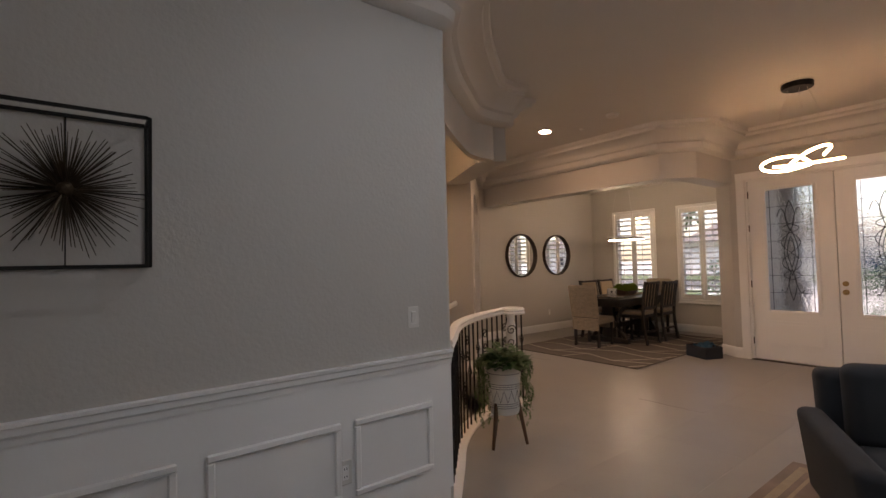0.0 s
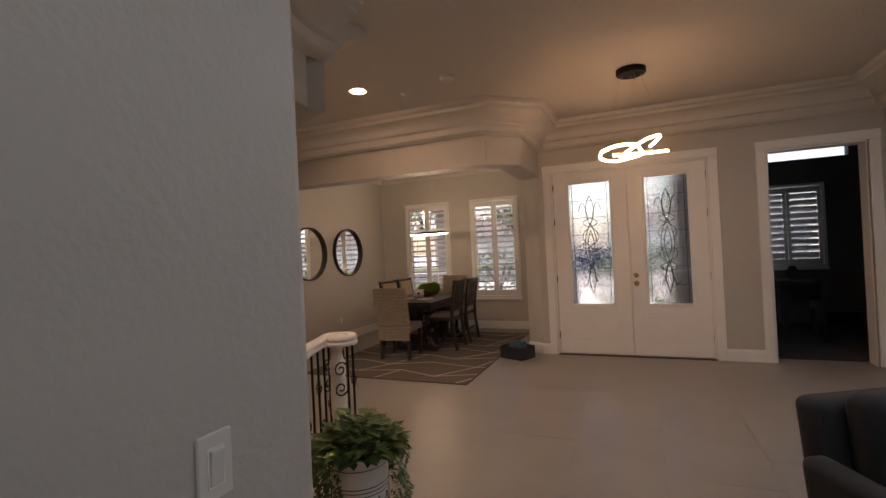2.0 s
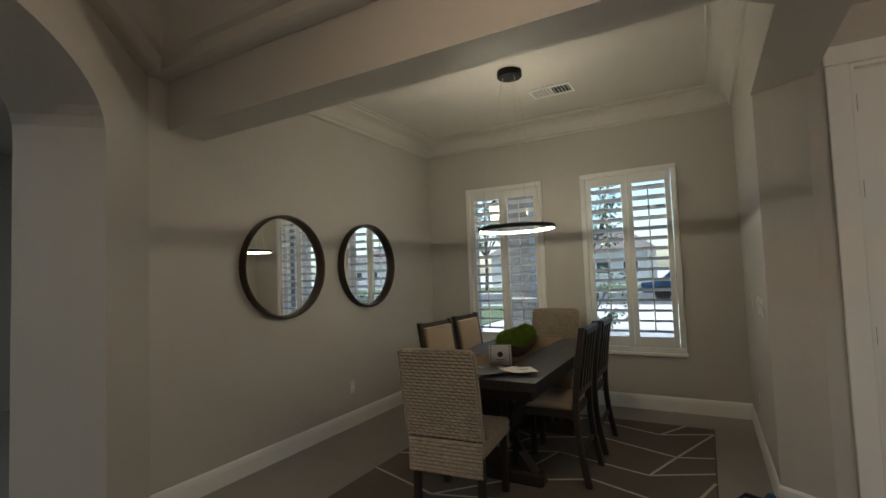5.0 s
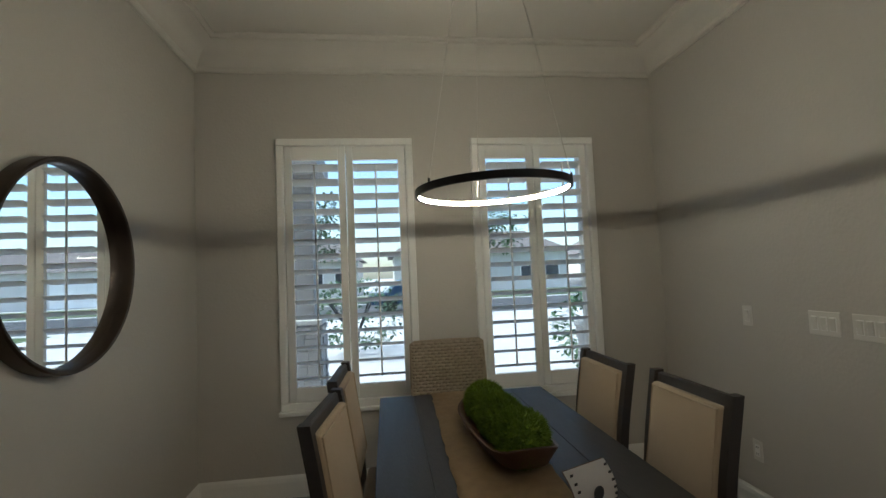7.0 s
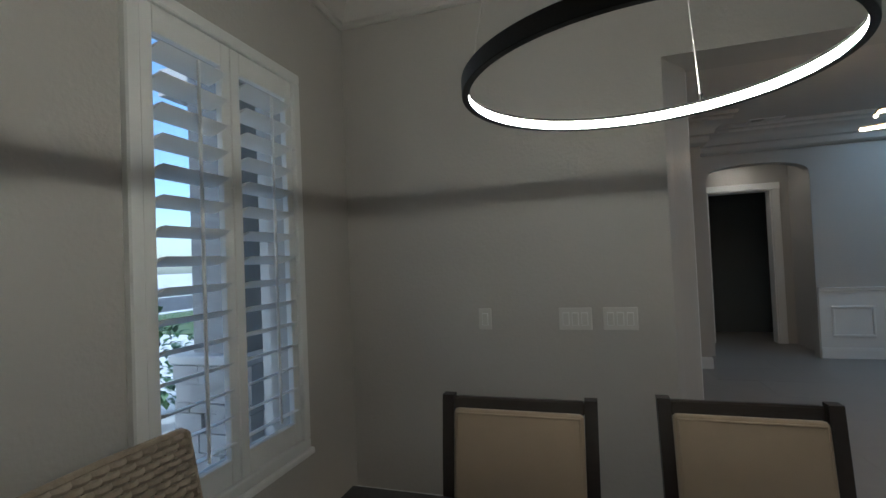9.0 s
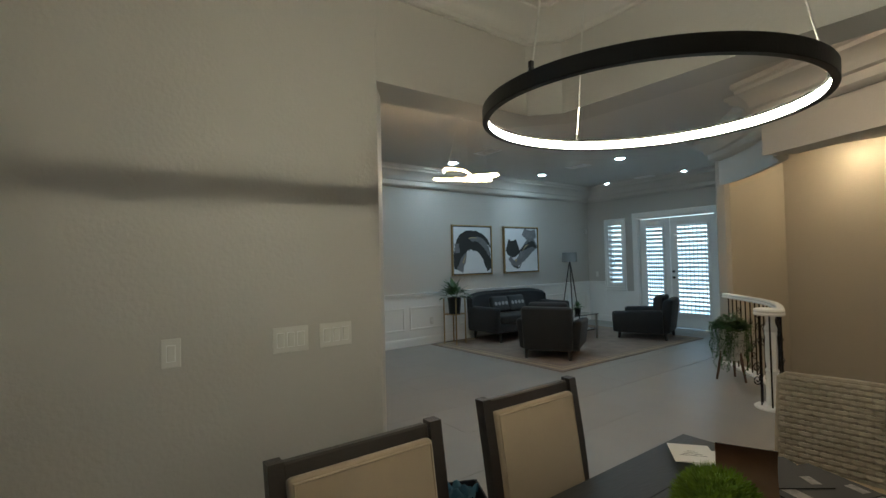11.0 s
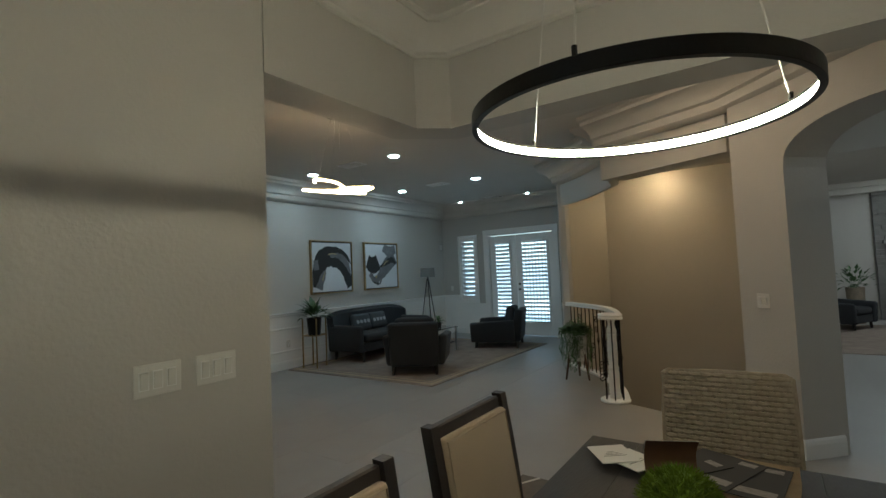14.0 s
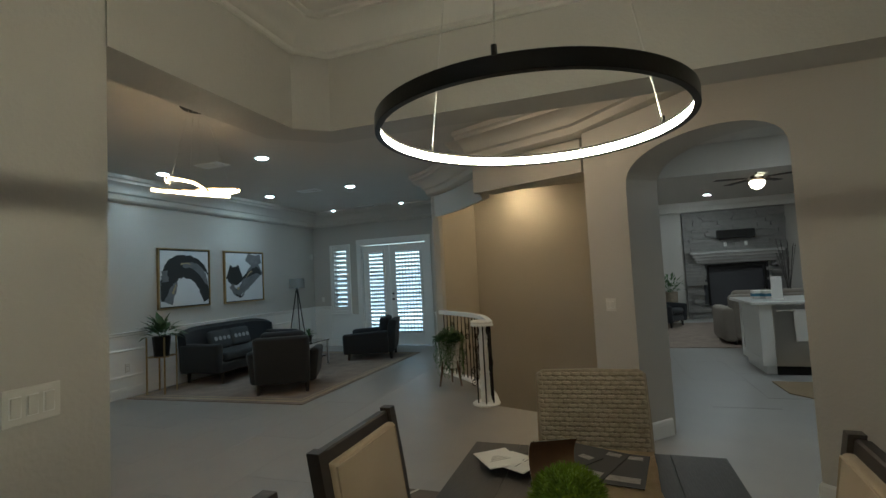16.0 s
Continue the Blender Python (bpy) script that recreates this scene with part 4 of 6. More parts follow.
def wicker_chair():
    t = thing("wicker_chair", "grey woven wicker dining chair at the table end", "chair", (0, 0, 0), 0, "wicker chairs at the table ends")
    yb = lambda z: -0.25 - 0.10 * max(0.0, (z - 0.45)) / 0.55
    b = bmesh.new()
    woven_panel(b, 0.46, 0.46, 0.962, yb, 26, 11, 0.014)
    tagged(part("backrest", b, M_WICKER, t, "woven wicker back", True), kind="stuff")
    # Flat dark panel: paints the shade seen in gaps between the strands.
    b = bmesh.new()
    prism(b, [(-0.22, -0.004), (0.22, -0.004), (0.22, 0.004), (-0.22, 0.004)], 0.46, 0.945, m=pose(0, -0.167, 0.0, 10.3))
    part("gap_panel", b, M_WEAVE_GAP, t, "dark panel that puts shade into the gaps of the weave")
    b = bmesh.new()
    tube(b, [(-0.23, yb(0.46), 0.46), (-0.232, yb(0.75), 0.75), (-0.228, yb(0.962), 0.952), (-0.21, yb(0.962), 0.962), (0, yb(0.962) - 0.006, 0.965), (0.21, yb(0.962), 0.962), (0.228, yb(0.962), 0.952), (0.232, yb(0.75), 0.75), (0.23, yb(0.46), 0.46)], 0.011, 8)
    part("back_edge", b, M_WICKER, t, "", True)
    b = bmesh.new()
    box(b, -0.235, 0.235, -0.26, 0.24, 0.36, 0.455, 0.02, seg=2)
    part("seat", b, M_WICKER, t, "", True)
    for sy in (0.236, -0.262):
        b = bmesh.new()
        woven_panel(b, 0.45, 0.26, 0.45, lambda z: sy, 9, 9, 0.008)
        part("skirt", b, M_WICKER, t, "", True)
    for sx in (-0.2, 0.2):
        for sy in (-0.22, 0.2):
            b = bmesh.new()
            box(b, sx - 0.02, sx + 0.02, sy - 0.02, sy + 0.02, 0, 0.36, 0.004)
            part("leg", b, M_DARKWOOD, t)
    return t


wk = wicker_chair()
wk.matrix_world = pose(-4.28, 6.836, 0.012, 0, 0, 5)
copy_thing(wk, pose(-4.277, 8.638, 0.012, 0, 0, 180.5) @ Matrix.Diagonal((1, 1, 1.015, 1)))

# ---- things on the table ----
TZ = 0.012 + TH
bm = bmesh.new()
nx, ny = 8, 40
grid = [[bm.verts.new((-0.165 + 0.33 * i / nx + random.uniform(-0.004, 0.004), -0.885 + 1.77 * j / ny, random.uniform(0.0, 0.004))) for i in range(nx + 1)] for j in range(ny + 1)]
for j in range(ny):
    for i in range(nx):
        bm.faces.new((grid[j][i], grid[j][i + 1], grid[j + 1][i + 1], grid[j + 1][i]))
bmesh.ops.solidify(bm, geom=bm.faces, thickness=0.003)
runner = solo("table_runner", bm, M_BURLAP, "frayed natural burlap runner along the table", "table runner", m=pose(-4.285, 7.725, TZ + 0.004, 0, 0, -1.5))
bowl = thing("dough_bowl", "long dark carved wooden dough bowl on the runner", "bowl", (-4.238, 7.75, TZ + 0.009), 5)
bm = bmesh.new()
rings = []
for hx, hy, z in ((0.07, 0.22, 0.0), (0.10, 0.29, 0.03), (0.125, 0.335, 0.075), (0.115, 0.32, 0.075), (0.09, 0.28, 0.035), (0.06, 0.21, 0.012)):
    rings.append([bm.verts.new((hx * (1 if abs(math.cos(a)) > 0.0 else 1) * math.copysign(abs(math.cos(a)) ** 0.6, math.cos(a)), hy * math.copysign(abs(math.sin(a)) ** 0.6, math.sin(a)), z + (0.03 * abs(math.sin(a)) ** 4 if z > 0.05 else 0))) for a in [2 * math.pi * k / 32 for k in range(32)]])
for r0, r1 in zip(rings, rings[1:]):
    for k in range(32):
        bm.faces.new((r0[k], r0[(k + 1) % 32], r1[(k + 1) % 32], r1[k]))
bm.faces.new(rings[0])
bm.faces.new(rings[-1])
part("bowl_body", bm, mat("carved_brown_wood", (0.09, 0.045, 0.025), 0.5, vary=0.4, scale=8, grain=0.3, grain_scale=40, stretch=(6, 1, 6)), bowl, "", True)


def moss_ball(x, y, z, r, seed):
    rnd = random.Random(seed)
    t = thing("moss_ball", "round ball of bright green artificial grass in the bowl", "moss ball", (x, y, z), 0, "moss balls in the bowl")
    b = bmesh.new()
    bmesh.ops.create_icosphere(b, subdivisions=3, radius=r * 0.9)
    part("core", b, M_MOSS, t, "", True)
    b = bmesh.new()
    for _ in range(4200):
        u, v = rnd.random() * 2 - 1, rnd.random() * 2 * math.pi
        d = Vector((math.sqrt(1 - u * u) * math.cos(v), math.sqrt(1 - u * u) * math.sin(v), u))
        side = d.orthogonal().normalized()
        side.rotate(Matrix.Rotation(rnd.random() * 6.28, 3, d))
        tip = (d + Vector((rnd.uniform(-0.5, 0.5), rnd.uniform(-0.5, 0.5), rnd.uniform(-0.4, 0.5)))).normalized()
        p0 = d * r * 0.88
        ln_ = r * rnd.uniform(0.14, 0.30)
        a, c, e = b.verts.new(p0 + side * 0.0022), b.verts.new(p0 - side * 0.0022), b.verts.new(p0 + tip * ln_)
        b.faces.new((a, c, e))
    tagged(part("grass", b, M_MOSS, t), kind="stuff")


moss_ball(-4.25, 7.975, TZ + 0.112, 0.088, 1)
moss_ball(-4.24, 7.757, TZ + 0.108, 0.090, 2)
moss_ball(-4.225, 7.53, TZ + 0.112, 0.094, 3)
M_PAPER = mat("white_card", (0.72, 0.70, 0.67), 0.6, vary=0.03)
M_INK = mat("black_print", (0.02, 0.02, 0.02), 0.6, vary=0.05)
card = thing("folded_card", "curved white place card with a black striped edge", "card", (-4.14, 7.155, TZ + 0.010), 24)
bm = bmesh.new()
vs = []
for i in range(11):
    f = i / 10
    yy = 0.04 * (f - 0.5) ** 2 * 4
    vs.append([bm.verts.new((x, yy, 0.14 * f)) for x in (-0.075, 0.075)])
for a, b_ in zip(vs, vs[1:]):
    bm.faces.new((a[0], a[1], b_[1], b_[0]))
bmesh.ops.solidify(bm, geom=bm.faces, thickness=0.006)
part("card_body", bm, M_PAPER, card, "", True)
bm = bmesh.new()
back = [[bm.verts.new((x, 0.04 * (i / 10 - 0.5) ** 2 * 4 + 0.0045, 0.14 * i / 10)) for x in (-0.075, 0.075)] for i in range(11)]
for a, b_ in zip(back, back[1:]):
    bm.faces.new((a[0], a[1], b_[1], b_[0]))
bmesh.ops.solidify(bm, geom=bm.faces, thickness=0.003)
part("card_back", bm, mat("brown_kraft_board", (0.16, 0.085, 0.045), 0.7, vary=0.2, scale=14), card, "brown board back", True)
bm = bmesh.new()
for s in range(9):
    for sx in (-0.066, 0.058):
        f = (s + 0.5) / 9
        box(bm, sx, sx + 0.009, -0.001, 0.001, -0.003, 0.003, m=pose(0, 0.04 * (f - 0.5) ** 2 * 4 - 0.0075, 0.14 * f))
for s in range(3):
    box(bm, -0.03 + 0.012 * s, 0.03 - 0.012 * s, -0.001, 0.001, -0.0018, 0.0018, m=pose(0, -0.0065, 0.05 - 0.012 * s))
lathe(bm, [(0.0005, 0), (0.018, 0), (0.018, 0.001), (0.0005, 0.001)], 18)
bmesh.ops.transform(bm, matrix=pose(0, -0.0055, 0.085, 90), verts=list(bm.verts)[-18 * 4:])
part("printing", bm, M_INK, card)
M_MAGPRINT = mat("magazine_print", (0.22, 0.12, 0.11), 0.4, vary=0.8, scale=60, detail_color=(0.22, 0.21, 0.20))
MAG, FLY = "glossy black magazine lying on the table", "white paper flyer lying on the table"
for k, (px, py, rz, wd, dp, ma, lab) in enumerate(((-4.33, 7.02, -8, 0.21, 0.27, M_INK, MAG), (-4.24, 6.99, -22, 0.21, 0.27, M_INK, MAG), (-4.13, 7.01, -38, 0.21, 0.27, M_INK, MAG),
                                                    (-4.01, 7.065, 62, 0.13, 0.15, M_PAPER, FLY), (-3.94, 7.055, 38, 0.13, 0.15, M_PAPER, FLY))):
    t = thing("magazine" if ma is M_INK else "flyer", lab, "magazine" if ma is M_INK else "paper", (px, py, TZ + 0.010 + 0.004 * k), rz)
    bm = bmesh.new()
    box(bm, -wd / 2, wd / 2, -dp / 2, dp / 2, -0.0015, 0.0015)
    part("body", bm, ma, t)
    if ma is M_INK:
        for p0, p1, q0, q1 in ((-wd / 2 + 0.015, wd / 2 - 0.03, dp / 2 - 0.07, dp / 2 - 0.03), (-wd / 2 + 0.02, -wd / 2 + 0.07, -dp / 2 + 0.02, -dp / 2 + 0.05)):
            bm = bmesh.new()
            box(bm, p0, p1, q0, q1, 0.0016, 0.002)
            part("printing", bm, M_MAGPRINT, t, "grey and red cover print")
    else:
        for k_ in range(4):
            bm = bmesh.new()
            box(bm, -0.04 + 0.01 * k_, 0.04 - 0.008 * k_, 0.02 - 0.012 * k_, 0.0225 - 0.012 * k_, 0.0016, 0.0019)
            part("printed_line", bm, M_INK, t)

# ---- dining rug ----
RX0, RX1, RY0, RY1 = -5.09, -2.935, 5.74, 8.80
rug = thing("dining_rug", "taupe rug with an irregular cream line pattern", "rug", (0, 0, 0))
bm = bmesh.new()
box(bm, RX0, RX1, RY0, RY1, 0.0005, 0.010, 0.003)
part("rug_body", bm, M_DRUG, rug)
bm = bmesh.new()
box(bm, RX0 - 0.006, RX1 + 0.006, RY0 - 0.006, RY1 + 0.006, 0.0002, 0.005)
part("binding", bm, M_DARKWOOD, rug)
bm = bmesh.new()
rnd = random.Random(4)
nodes = {}


def node(i, j):
    if (i, j) not in nodes:
        ox = 0.27 if j % 2 else 0.0
        nodes[(i, j)] = (RX0 - 0.2 + 0.54 * i + ox + rnd.uniform(-0.08, 0.08), RY0 - 0.1 + 0.42 * j + (0.10 if (i + j) % 2 else -0.08) + rnd.uniform(-0.04, 0.04))
    return nodes[(i, j)]


def rug_line(p, q):
    (x0, y0), (x1, y1) = p, q
    d = Vector((x1 - x0, y1 - y0))
    for _ in range(1):
        t0, t1 = 0.0, 1.0
        for lo, hi, s, e in ((RX0 + 0.005, RX1 - 0.005, x0, d.x), (RY0 + 0.005, RY1 - 0.005, y0, d.y)):
            if abs(e) < 1e-6:
                if not lo < s < hi:
                    return
                continue
            a, c = sorted(((lo - s) / e, (hi - s) / e))
            t0, t1 = max(t0, a), min(t1, c)
        if t1 - t0 < 0.05:
            return
        a, c = Vector((x0, y0)) + d * t0, Vector((x0, y0)) + d * t1
        nn = Vector((-d.y, d.x)).normalized() * 0.0085
        prism(bm, [(a + nn).to_tuple(), (c + nn).to_tuple(), (c - nn).to_tuple(), (a - nn).to_tuple()], 0.0095, 0.0125)


for j in range(12):
    for i in range(8):
        rug_line(node(i, j), node(i + 1, j))
        if (i + j) % 2 == 0:
            rug_line(node(i, j), node(i + (j % 2), j + 1))
tagged(part("pattern", bm, M_DRUG_LINE, rug, "cream woven lines"), kind="stuff")

# ---- basket by the entry ----
bk = thing("fabric_basket", "dark woven basket holding blue cloths on the floor", "basket", (-2.70, 7.08, 0.0), -25)
bm = bmesh.new()
for p0, p1, q0, q1 in ((-0.18, 0.18, -0.14, -0.128), (-0.18, 0.18, 0.128, 0.14), (-0.18, -0.168, -0.128, 0.128), (0.168, 0.18, -0.128, 0.128)):
    box(bm, p0, p1, q0, q1, 0.0, 0.16, 0.004)
box(bm, -0.168, 0.168, -0.128, 0.128, 0.0, 0.012)
part("basket_body", bm, mat("dark_blue_felt", (0.022, 0.026, 0.035), 0.9, vary=0.2, scale=15, grain=0.4, grain_scale=200), bk)
M_BLUE = mat("blue_cloth", (0.06, 0.17, 0.26), 0.85, vary=0.25, scale=12, grain=0.3, grain_scale=150)
for k, (px, py, rz) in enumerate(((-0.07, 0.02, 20), (0.06, -0.03, -30), (0.0, 0.06, 70))):
    bm = bmesh.new()
    n_ = 10
    g = [[bm.verts.new((-0.10 + 0.2 * i / n_, -0.07 + 0.14 * j / n_, 0.035 * math.sin(i * 0.9 + k) * math.cos(j * 0.7) + 0.05 * (1 - ((i - 5) / 5) ** 2))) for i in range(n_ + 1)] for j in range(n_ + 1)]
    for j in range(n_):
        for i in range(n_):
            bm.faces.new((g[j][i], g[j][i + 1], g[j + 1][i + 1], g[j + 1][i]))
    bmesh.ops.solidify(bm, geom=bm.faces, thickness=0.004)
    part("cloth", bm, M_BLUE, bk, "crumpled blue cloth", True, pose(px, py, 0.11 + 0.012 * k, 0, 0, rz))


# ---- switch plates and outlets ----
def plate(m, gangs, label="white rocker switch plate on the wall", nm="switch_plate", outlet=False):
    """Local: the wall is at y = 0, the plate faces -y."""
    t = tagged(new(nm), label, "outlet" if outlet else "switch", "wall switch plates" if not outlet else "wall outlets")
    t.matrix_world = m
    w = 0.07 + 0.046 * (gangs - 1)
    b = bmesh.new()
    box(b, -w / 2, w / 2, -0.006, 0, -0.057, 0.057, 0.003)
    part("cover", b, M_PLATE, t)
    for g in range(gangs):
        x = (g - (gangs - 1) / 2) * 0.046
        b = bmesh.new()
        box(b, x - 0.0165, x + 0.0165, -0.0075, -0.005, -0.033, 0.033)
        part("bezel", b, M_TRIM, t)
        if not outlet:
            b = bmesh.new()
            box(b, x - 0.0135, x + 0.0135, -0.006, 0.002, -0.030, 0.030, 0.0015, m=pose(0, -0.006, 0, 5))
            part("rocker", b, M_PLATE, t)
        else:
            for z in (-0.018, 0.018):
                b = bmesh.new()
                for sx in (-0.006, 0.006):
                    box(b, sx - 0.0015, sx + 0.0015, -0.0085, -0.0074, z - 0.005, z + 0.005)
                part("socket_slots", b, M_DARK, t)
    return t


plate(pose(XR, 8.432, 1.108, 0, 0, -90), 1)
plate(pose(XR, 7.965, 1.108, 0, 0, -90), 3)
plate(pose(XR, 7.75, 1.108, 0, 0, -90), 3)
plate(pose(XA, 1.655, 1.088, 0, 0, 90), 1)
plate(pose(-4.385, 4.36, 1.112, 0, 0, 135), 2)
plate(pose(XL, 7.69, 0.36, 0, 0, 90), 1, "white wall outlet near the baseboard", "wall_outlet", True)
plate(pose(XR, 8.43, 0.36, 0, 0, -90), 1, "white wall outlet near the baseboard", "wall_outlet", True)
plate(pose(XA + 0.005, 1.25, 0.40, 0, 0, 90), 1, "white wall outlet on the wainscot", "wall_outlet", True)
plate(pose(1.77, YS, 1.05, 0, 0, 180), 1)
plate(pose(XE - 0.005, 4.0, 0.40, 0, 0, -90), 1, "white wall outlet on the wainscot", "wall_outlet", True)

# ---- railing, newel, stairs ----
rl = thing("stair_railing", "curved white handrail on black iron balusters with a turned newel", "railing", (0, 0, 0))
RTOP = 0.925
rail3 = [Vector((p.x, p.y)) for p in rail_curve]
NEWEL = Vector((-3.005, 3.595))
vol = [Vector((NEWEL.x + r * math.cos(a), NEWEL.y + r * math.sin(a))) for a, r in ((2.6, 0.115), (1.9, 0.11), (1.2, 0.105), (0.5, 0.10), (-0.2, 0.095), (-0.9, 0.08), (-1.6, 0.06))]
path = [(p.x, p.y) for p in smooth_path([(p.x, p.y) for p in rail3[::4]] + [(v.x, v.y) for v in vol], 6)]
bm = bmesh.new()
HP = [(-0.034, RTOP - 0.06), (0.034, RTOP - 0.06), (0.038, RTOP - 0.045), (0.028, RTOP - 0.034), (0.036, RTOP - 0.018), (0.028, RTOP - 0.004), (0.010, RTOP), (-0.010, RTOP), (-0.028, RTOP - 0.004), (-0.036, RTOP - 0.018), (-0.028, RTOP - 0.034), (-0.038, RTOP - 0.045)]
sweep(bm, path, HP)
part("handrail", bm, M_TRIM, rl, "white painted moulded handrail", True)
bm = bmesh.new()
lathe(bm, [(0.001, RTOP - 0.062), (0.07, RTOP - 0.062), (0.078, RTOP - 0.045), (0.068, RTOP - 0.03), (0.074, RTOP - 0.012), (0.06, RTOP - 0.003), (0.001, RTOP - 0.002)], 28, (NEWEL.x, NEWEL.y, 0))
part("newel_cap", bm, M_TRIM, rl, "", True)
bm = bmesh.new()
lathe(bm, [(0.055, 0.02), (0.055, 0.30), (0.05, 0.32), (0.058, 0.345), (0.045, 0.37), (0.05, 0.42), (0.052, 0.55), (0.046, 0.66), (0.052, 0.68), (0.052, 0.695), (0.046, 0.705), (0.054, 0.72), (0.054, 0.735), (0.046, 0.745), (0.052, 0.75), (0.04, 0.77), (0.034, 0.81), (0.045, 0.862)], 24, (NEWEL.x, NEWEL.y, 0))
part("newel_post", bm, M_TRIM, rl, "white turned newel post", True)
bm = bmesh.new()
lathe(bm, [(0.001, 0.0), (0.15, 0.0), (0.155, 0.012), (0.145, 0.022), (0.001, 0.022)], 32, (NEWEL.x - 0.01, NEWEL.y + 0.02, 0))
part("newel_plinth", bm, M_TRIM, rl, "", True)
bm = bmesh.new()
sweep(bm, [(p.x, p.y) for p in rail3], [(-0.06, -0.004), (0.075, -0.004), (0.075, 0.016), (-0.06, 0.016)])
part("floor_nosing", bm, M_TRIM, rl, "white curved floor edge board", True)
pts2 = [Vector(p) for p in path]
lens = [0.0]
for a, c in zip(pts2, pts2[1:]):
    lens.append(lens[-1] + (c - a).length)


def along(s):
    for i in range(len(pts2) - 1):
        if lens[i + 1] >= s:
            f = (s - lens[i]) / max(1e-6, lens[i + 1] - lens[i])
            return pts2[i].lerp(pts2[i + 1], f), (pts2[i + 1] - pts2[i]).normalized()
    return pts2[-1], (pts2[-1] - pts2[-2]).normalized()


def knot(b, x, y, z):
    for k in range(4):
        a0 = k * math.pi / 2
        tube(b, [(x + 0.019 * math.sin(math.pi * s / 8) * math.cos(a0 + s * 0.4), y + 0.019 * math.sin(math.pi * s / 8) * math.sin(a0 + s * 0.4), z - 0.036 + 0.072 * s / 8) for s in range(9)], 0.0035, 5)
    for q in (-0.04, 0.04):
        lathe(b, [(0.006, z + q - 0.008), (0.011, z + q - 0.004), (0.011, z + q + 0.004), (0.006, z + q + 0.008)], 8, (x, y, 0))


def scroll(b, p, d, zc, up):
    """A spiral of iron bar beside a baluster, in the plane of the railing."""
    pts = []
    for q in range(26):
        a = math.pi - q * 0.36
        r = 0.05 - 0.0016 * q
        pts.append((p.x + d.x * (0.052 + r * math.cos(a)), p.y + d.y * (0.052 + r * math.cos(a)), zc + up * r * math.sin(a)))
    tube(b, [(p.x, p.y, zc - up * 0.10)] + pts, 0.005, 6)


s, k = 0.10, 0
while s < lens[-1] - 0.05:
    p, d = along(s)
    bm = bmesh.new()
    cyl(bm, (p.x, p.y, 0.014), (p.x, p.y, RTOP - 0.058), 0.0075, seg=8)
    kind_ = k % 4
    if kind_ == 1:
        knot(bm, p.x, p.y, 0.62)
        knot(bm, p.x, p.y, 0.30)
    elif kind_ == 3:
        knot(bm, p.x, p.y, 0.46)
    if kind_ == 2:
        for zc, up, sg in ((0.72, 1, 1), (0.60, -1, 1), (0.36, 1, -1), (0.24, -1, -1)):
            scroll(bm, p, d * sg, zc, up)
    part("baluster", bm, M_IRON, rl, "black iron baluster", True)
    s += 0.105
    k += 1
NS = 13
for i in range(NS):
    z1 = -0.18 * (i + 1)
    y0 = 3.58 - 0.27 * i
    b_ = bmesh.new()
    if i == 0:
        prism(b_, [(-3.13, 3.62), (-4.44, 4.02), (-4.44, y0 - 0.27), (-2.1, y0 - 0.27), (-2.95, 3.16)], z1 - 0.6, z1)
    else:
        box(b_, -4.44, -2.02, max(-0.095, y0 - 0.27), y0, z1 - 0.6, z1, 0.0)
    setting(f"stair_{i + 1}", b_, M_GROUT, "pale stair tread going down", "stair step")
bm = bmesh.new()
box(bm, -4.44, -2.01, -0.10, 4.0, -3.2, -3.1)
setting("floor_lower", bm, M_GROUT, "lower stair landing", "floor")
hr = thing("wall_handrail", "white wooden handrail sloping down the stair wall", "handrail", (0, 0, 0))
bm = bmesh.new()
hp = [(-4.335, 4.0, 0.875), (-4.355, 3.90, 0.835), (-4.375, 3.0, 0.38), (-4.375, 0.2, -1.22)]
sec = [(-0.028, -0.02), (0.028, -0.02), (0.028, 0.005), (0.018, 0.022), (-0.018, 0.022), (-0.028, 0.005)]
rg = []
for x, y, z in hp:
    rg.append([bm.verts.new((x + q[0], y, z + q[1] * 1.2)) for q in sec])
for r0, r1 in zip(rg, rg[1:]):
    for k in range(6):
        bm.faces.new((r0[k], r0[(k + 1) % 6], r1[(k + 1) % 6], r1[k]))
bm.faces.new(rg[0])
bm.faces.new(rg[-1])
part("rail", bm, M_TRIM, hr)
for y, z in ((3.65, 0.705), (2.5, 0.10)):
    bm = bmesh.new()
    tube(bm, [(-4.445, y, z - 0.05), (-4.395, y, z - 0.05), (-4.375, y, z - 0.01)], 0.008, 8)
    part("bracket", bm, M_CHROME, hr)


# ---- foliage ----
def leaf_at(b, p, d, n, ln_, w):
    """A pointed leaf of four triangles with a fold along its middle."""
    d, n = Vector(d).normalized(), Vector(n)
    sd = d.cross(n)
    if sd.length < 0.01:
        sd = d.orthogonal()
    sd.normalize()
    up = sd.cross(d)
    p = Vector(p)
    v0, v1, v2 = b.verts.new(p), b.verts.new(p + d * ln_ * 0.45 + sd * w + up * w * 0.25), b.verts.new(p + d * ln_ * 0.45 - sd * w + up * w * 0.25)
    v3, v4 = b.verts.new(p + d * ln_ * 0.5), b.verts.new(p + d * ln_ - up * ln_ * 0.15)
    for f in ((v0, v1, v3), (v0, v3, v2), (v1, v4, v3), (v3, v4, v2)):
        b.faces.new(f)


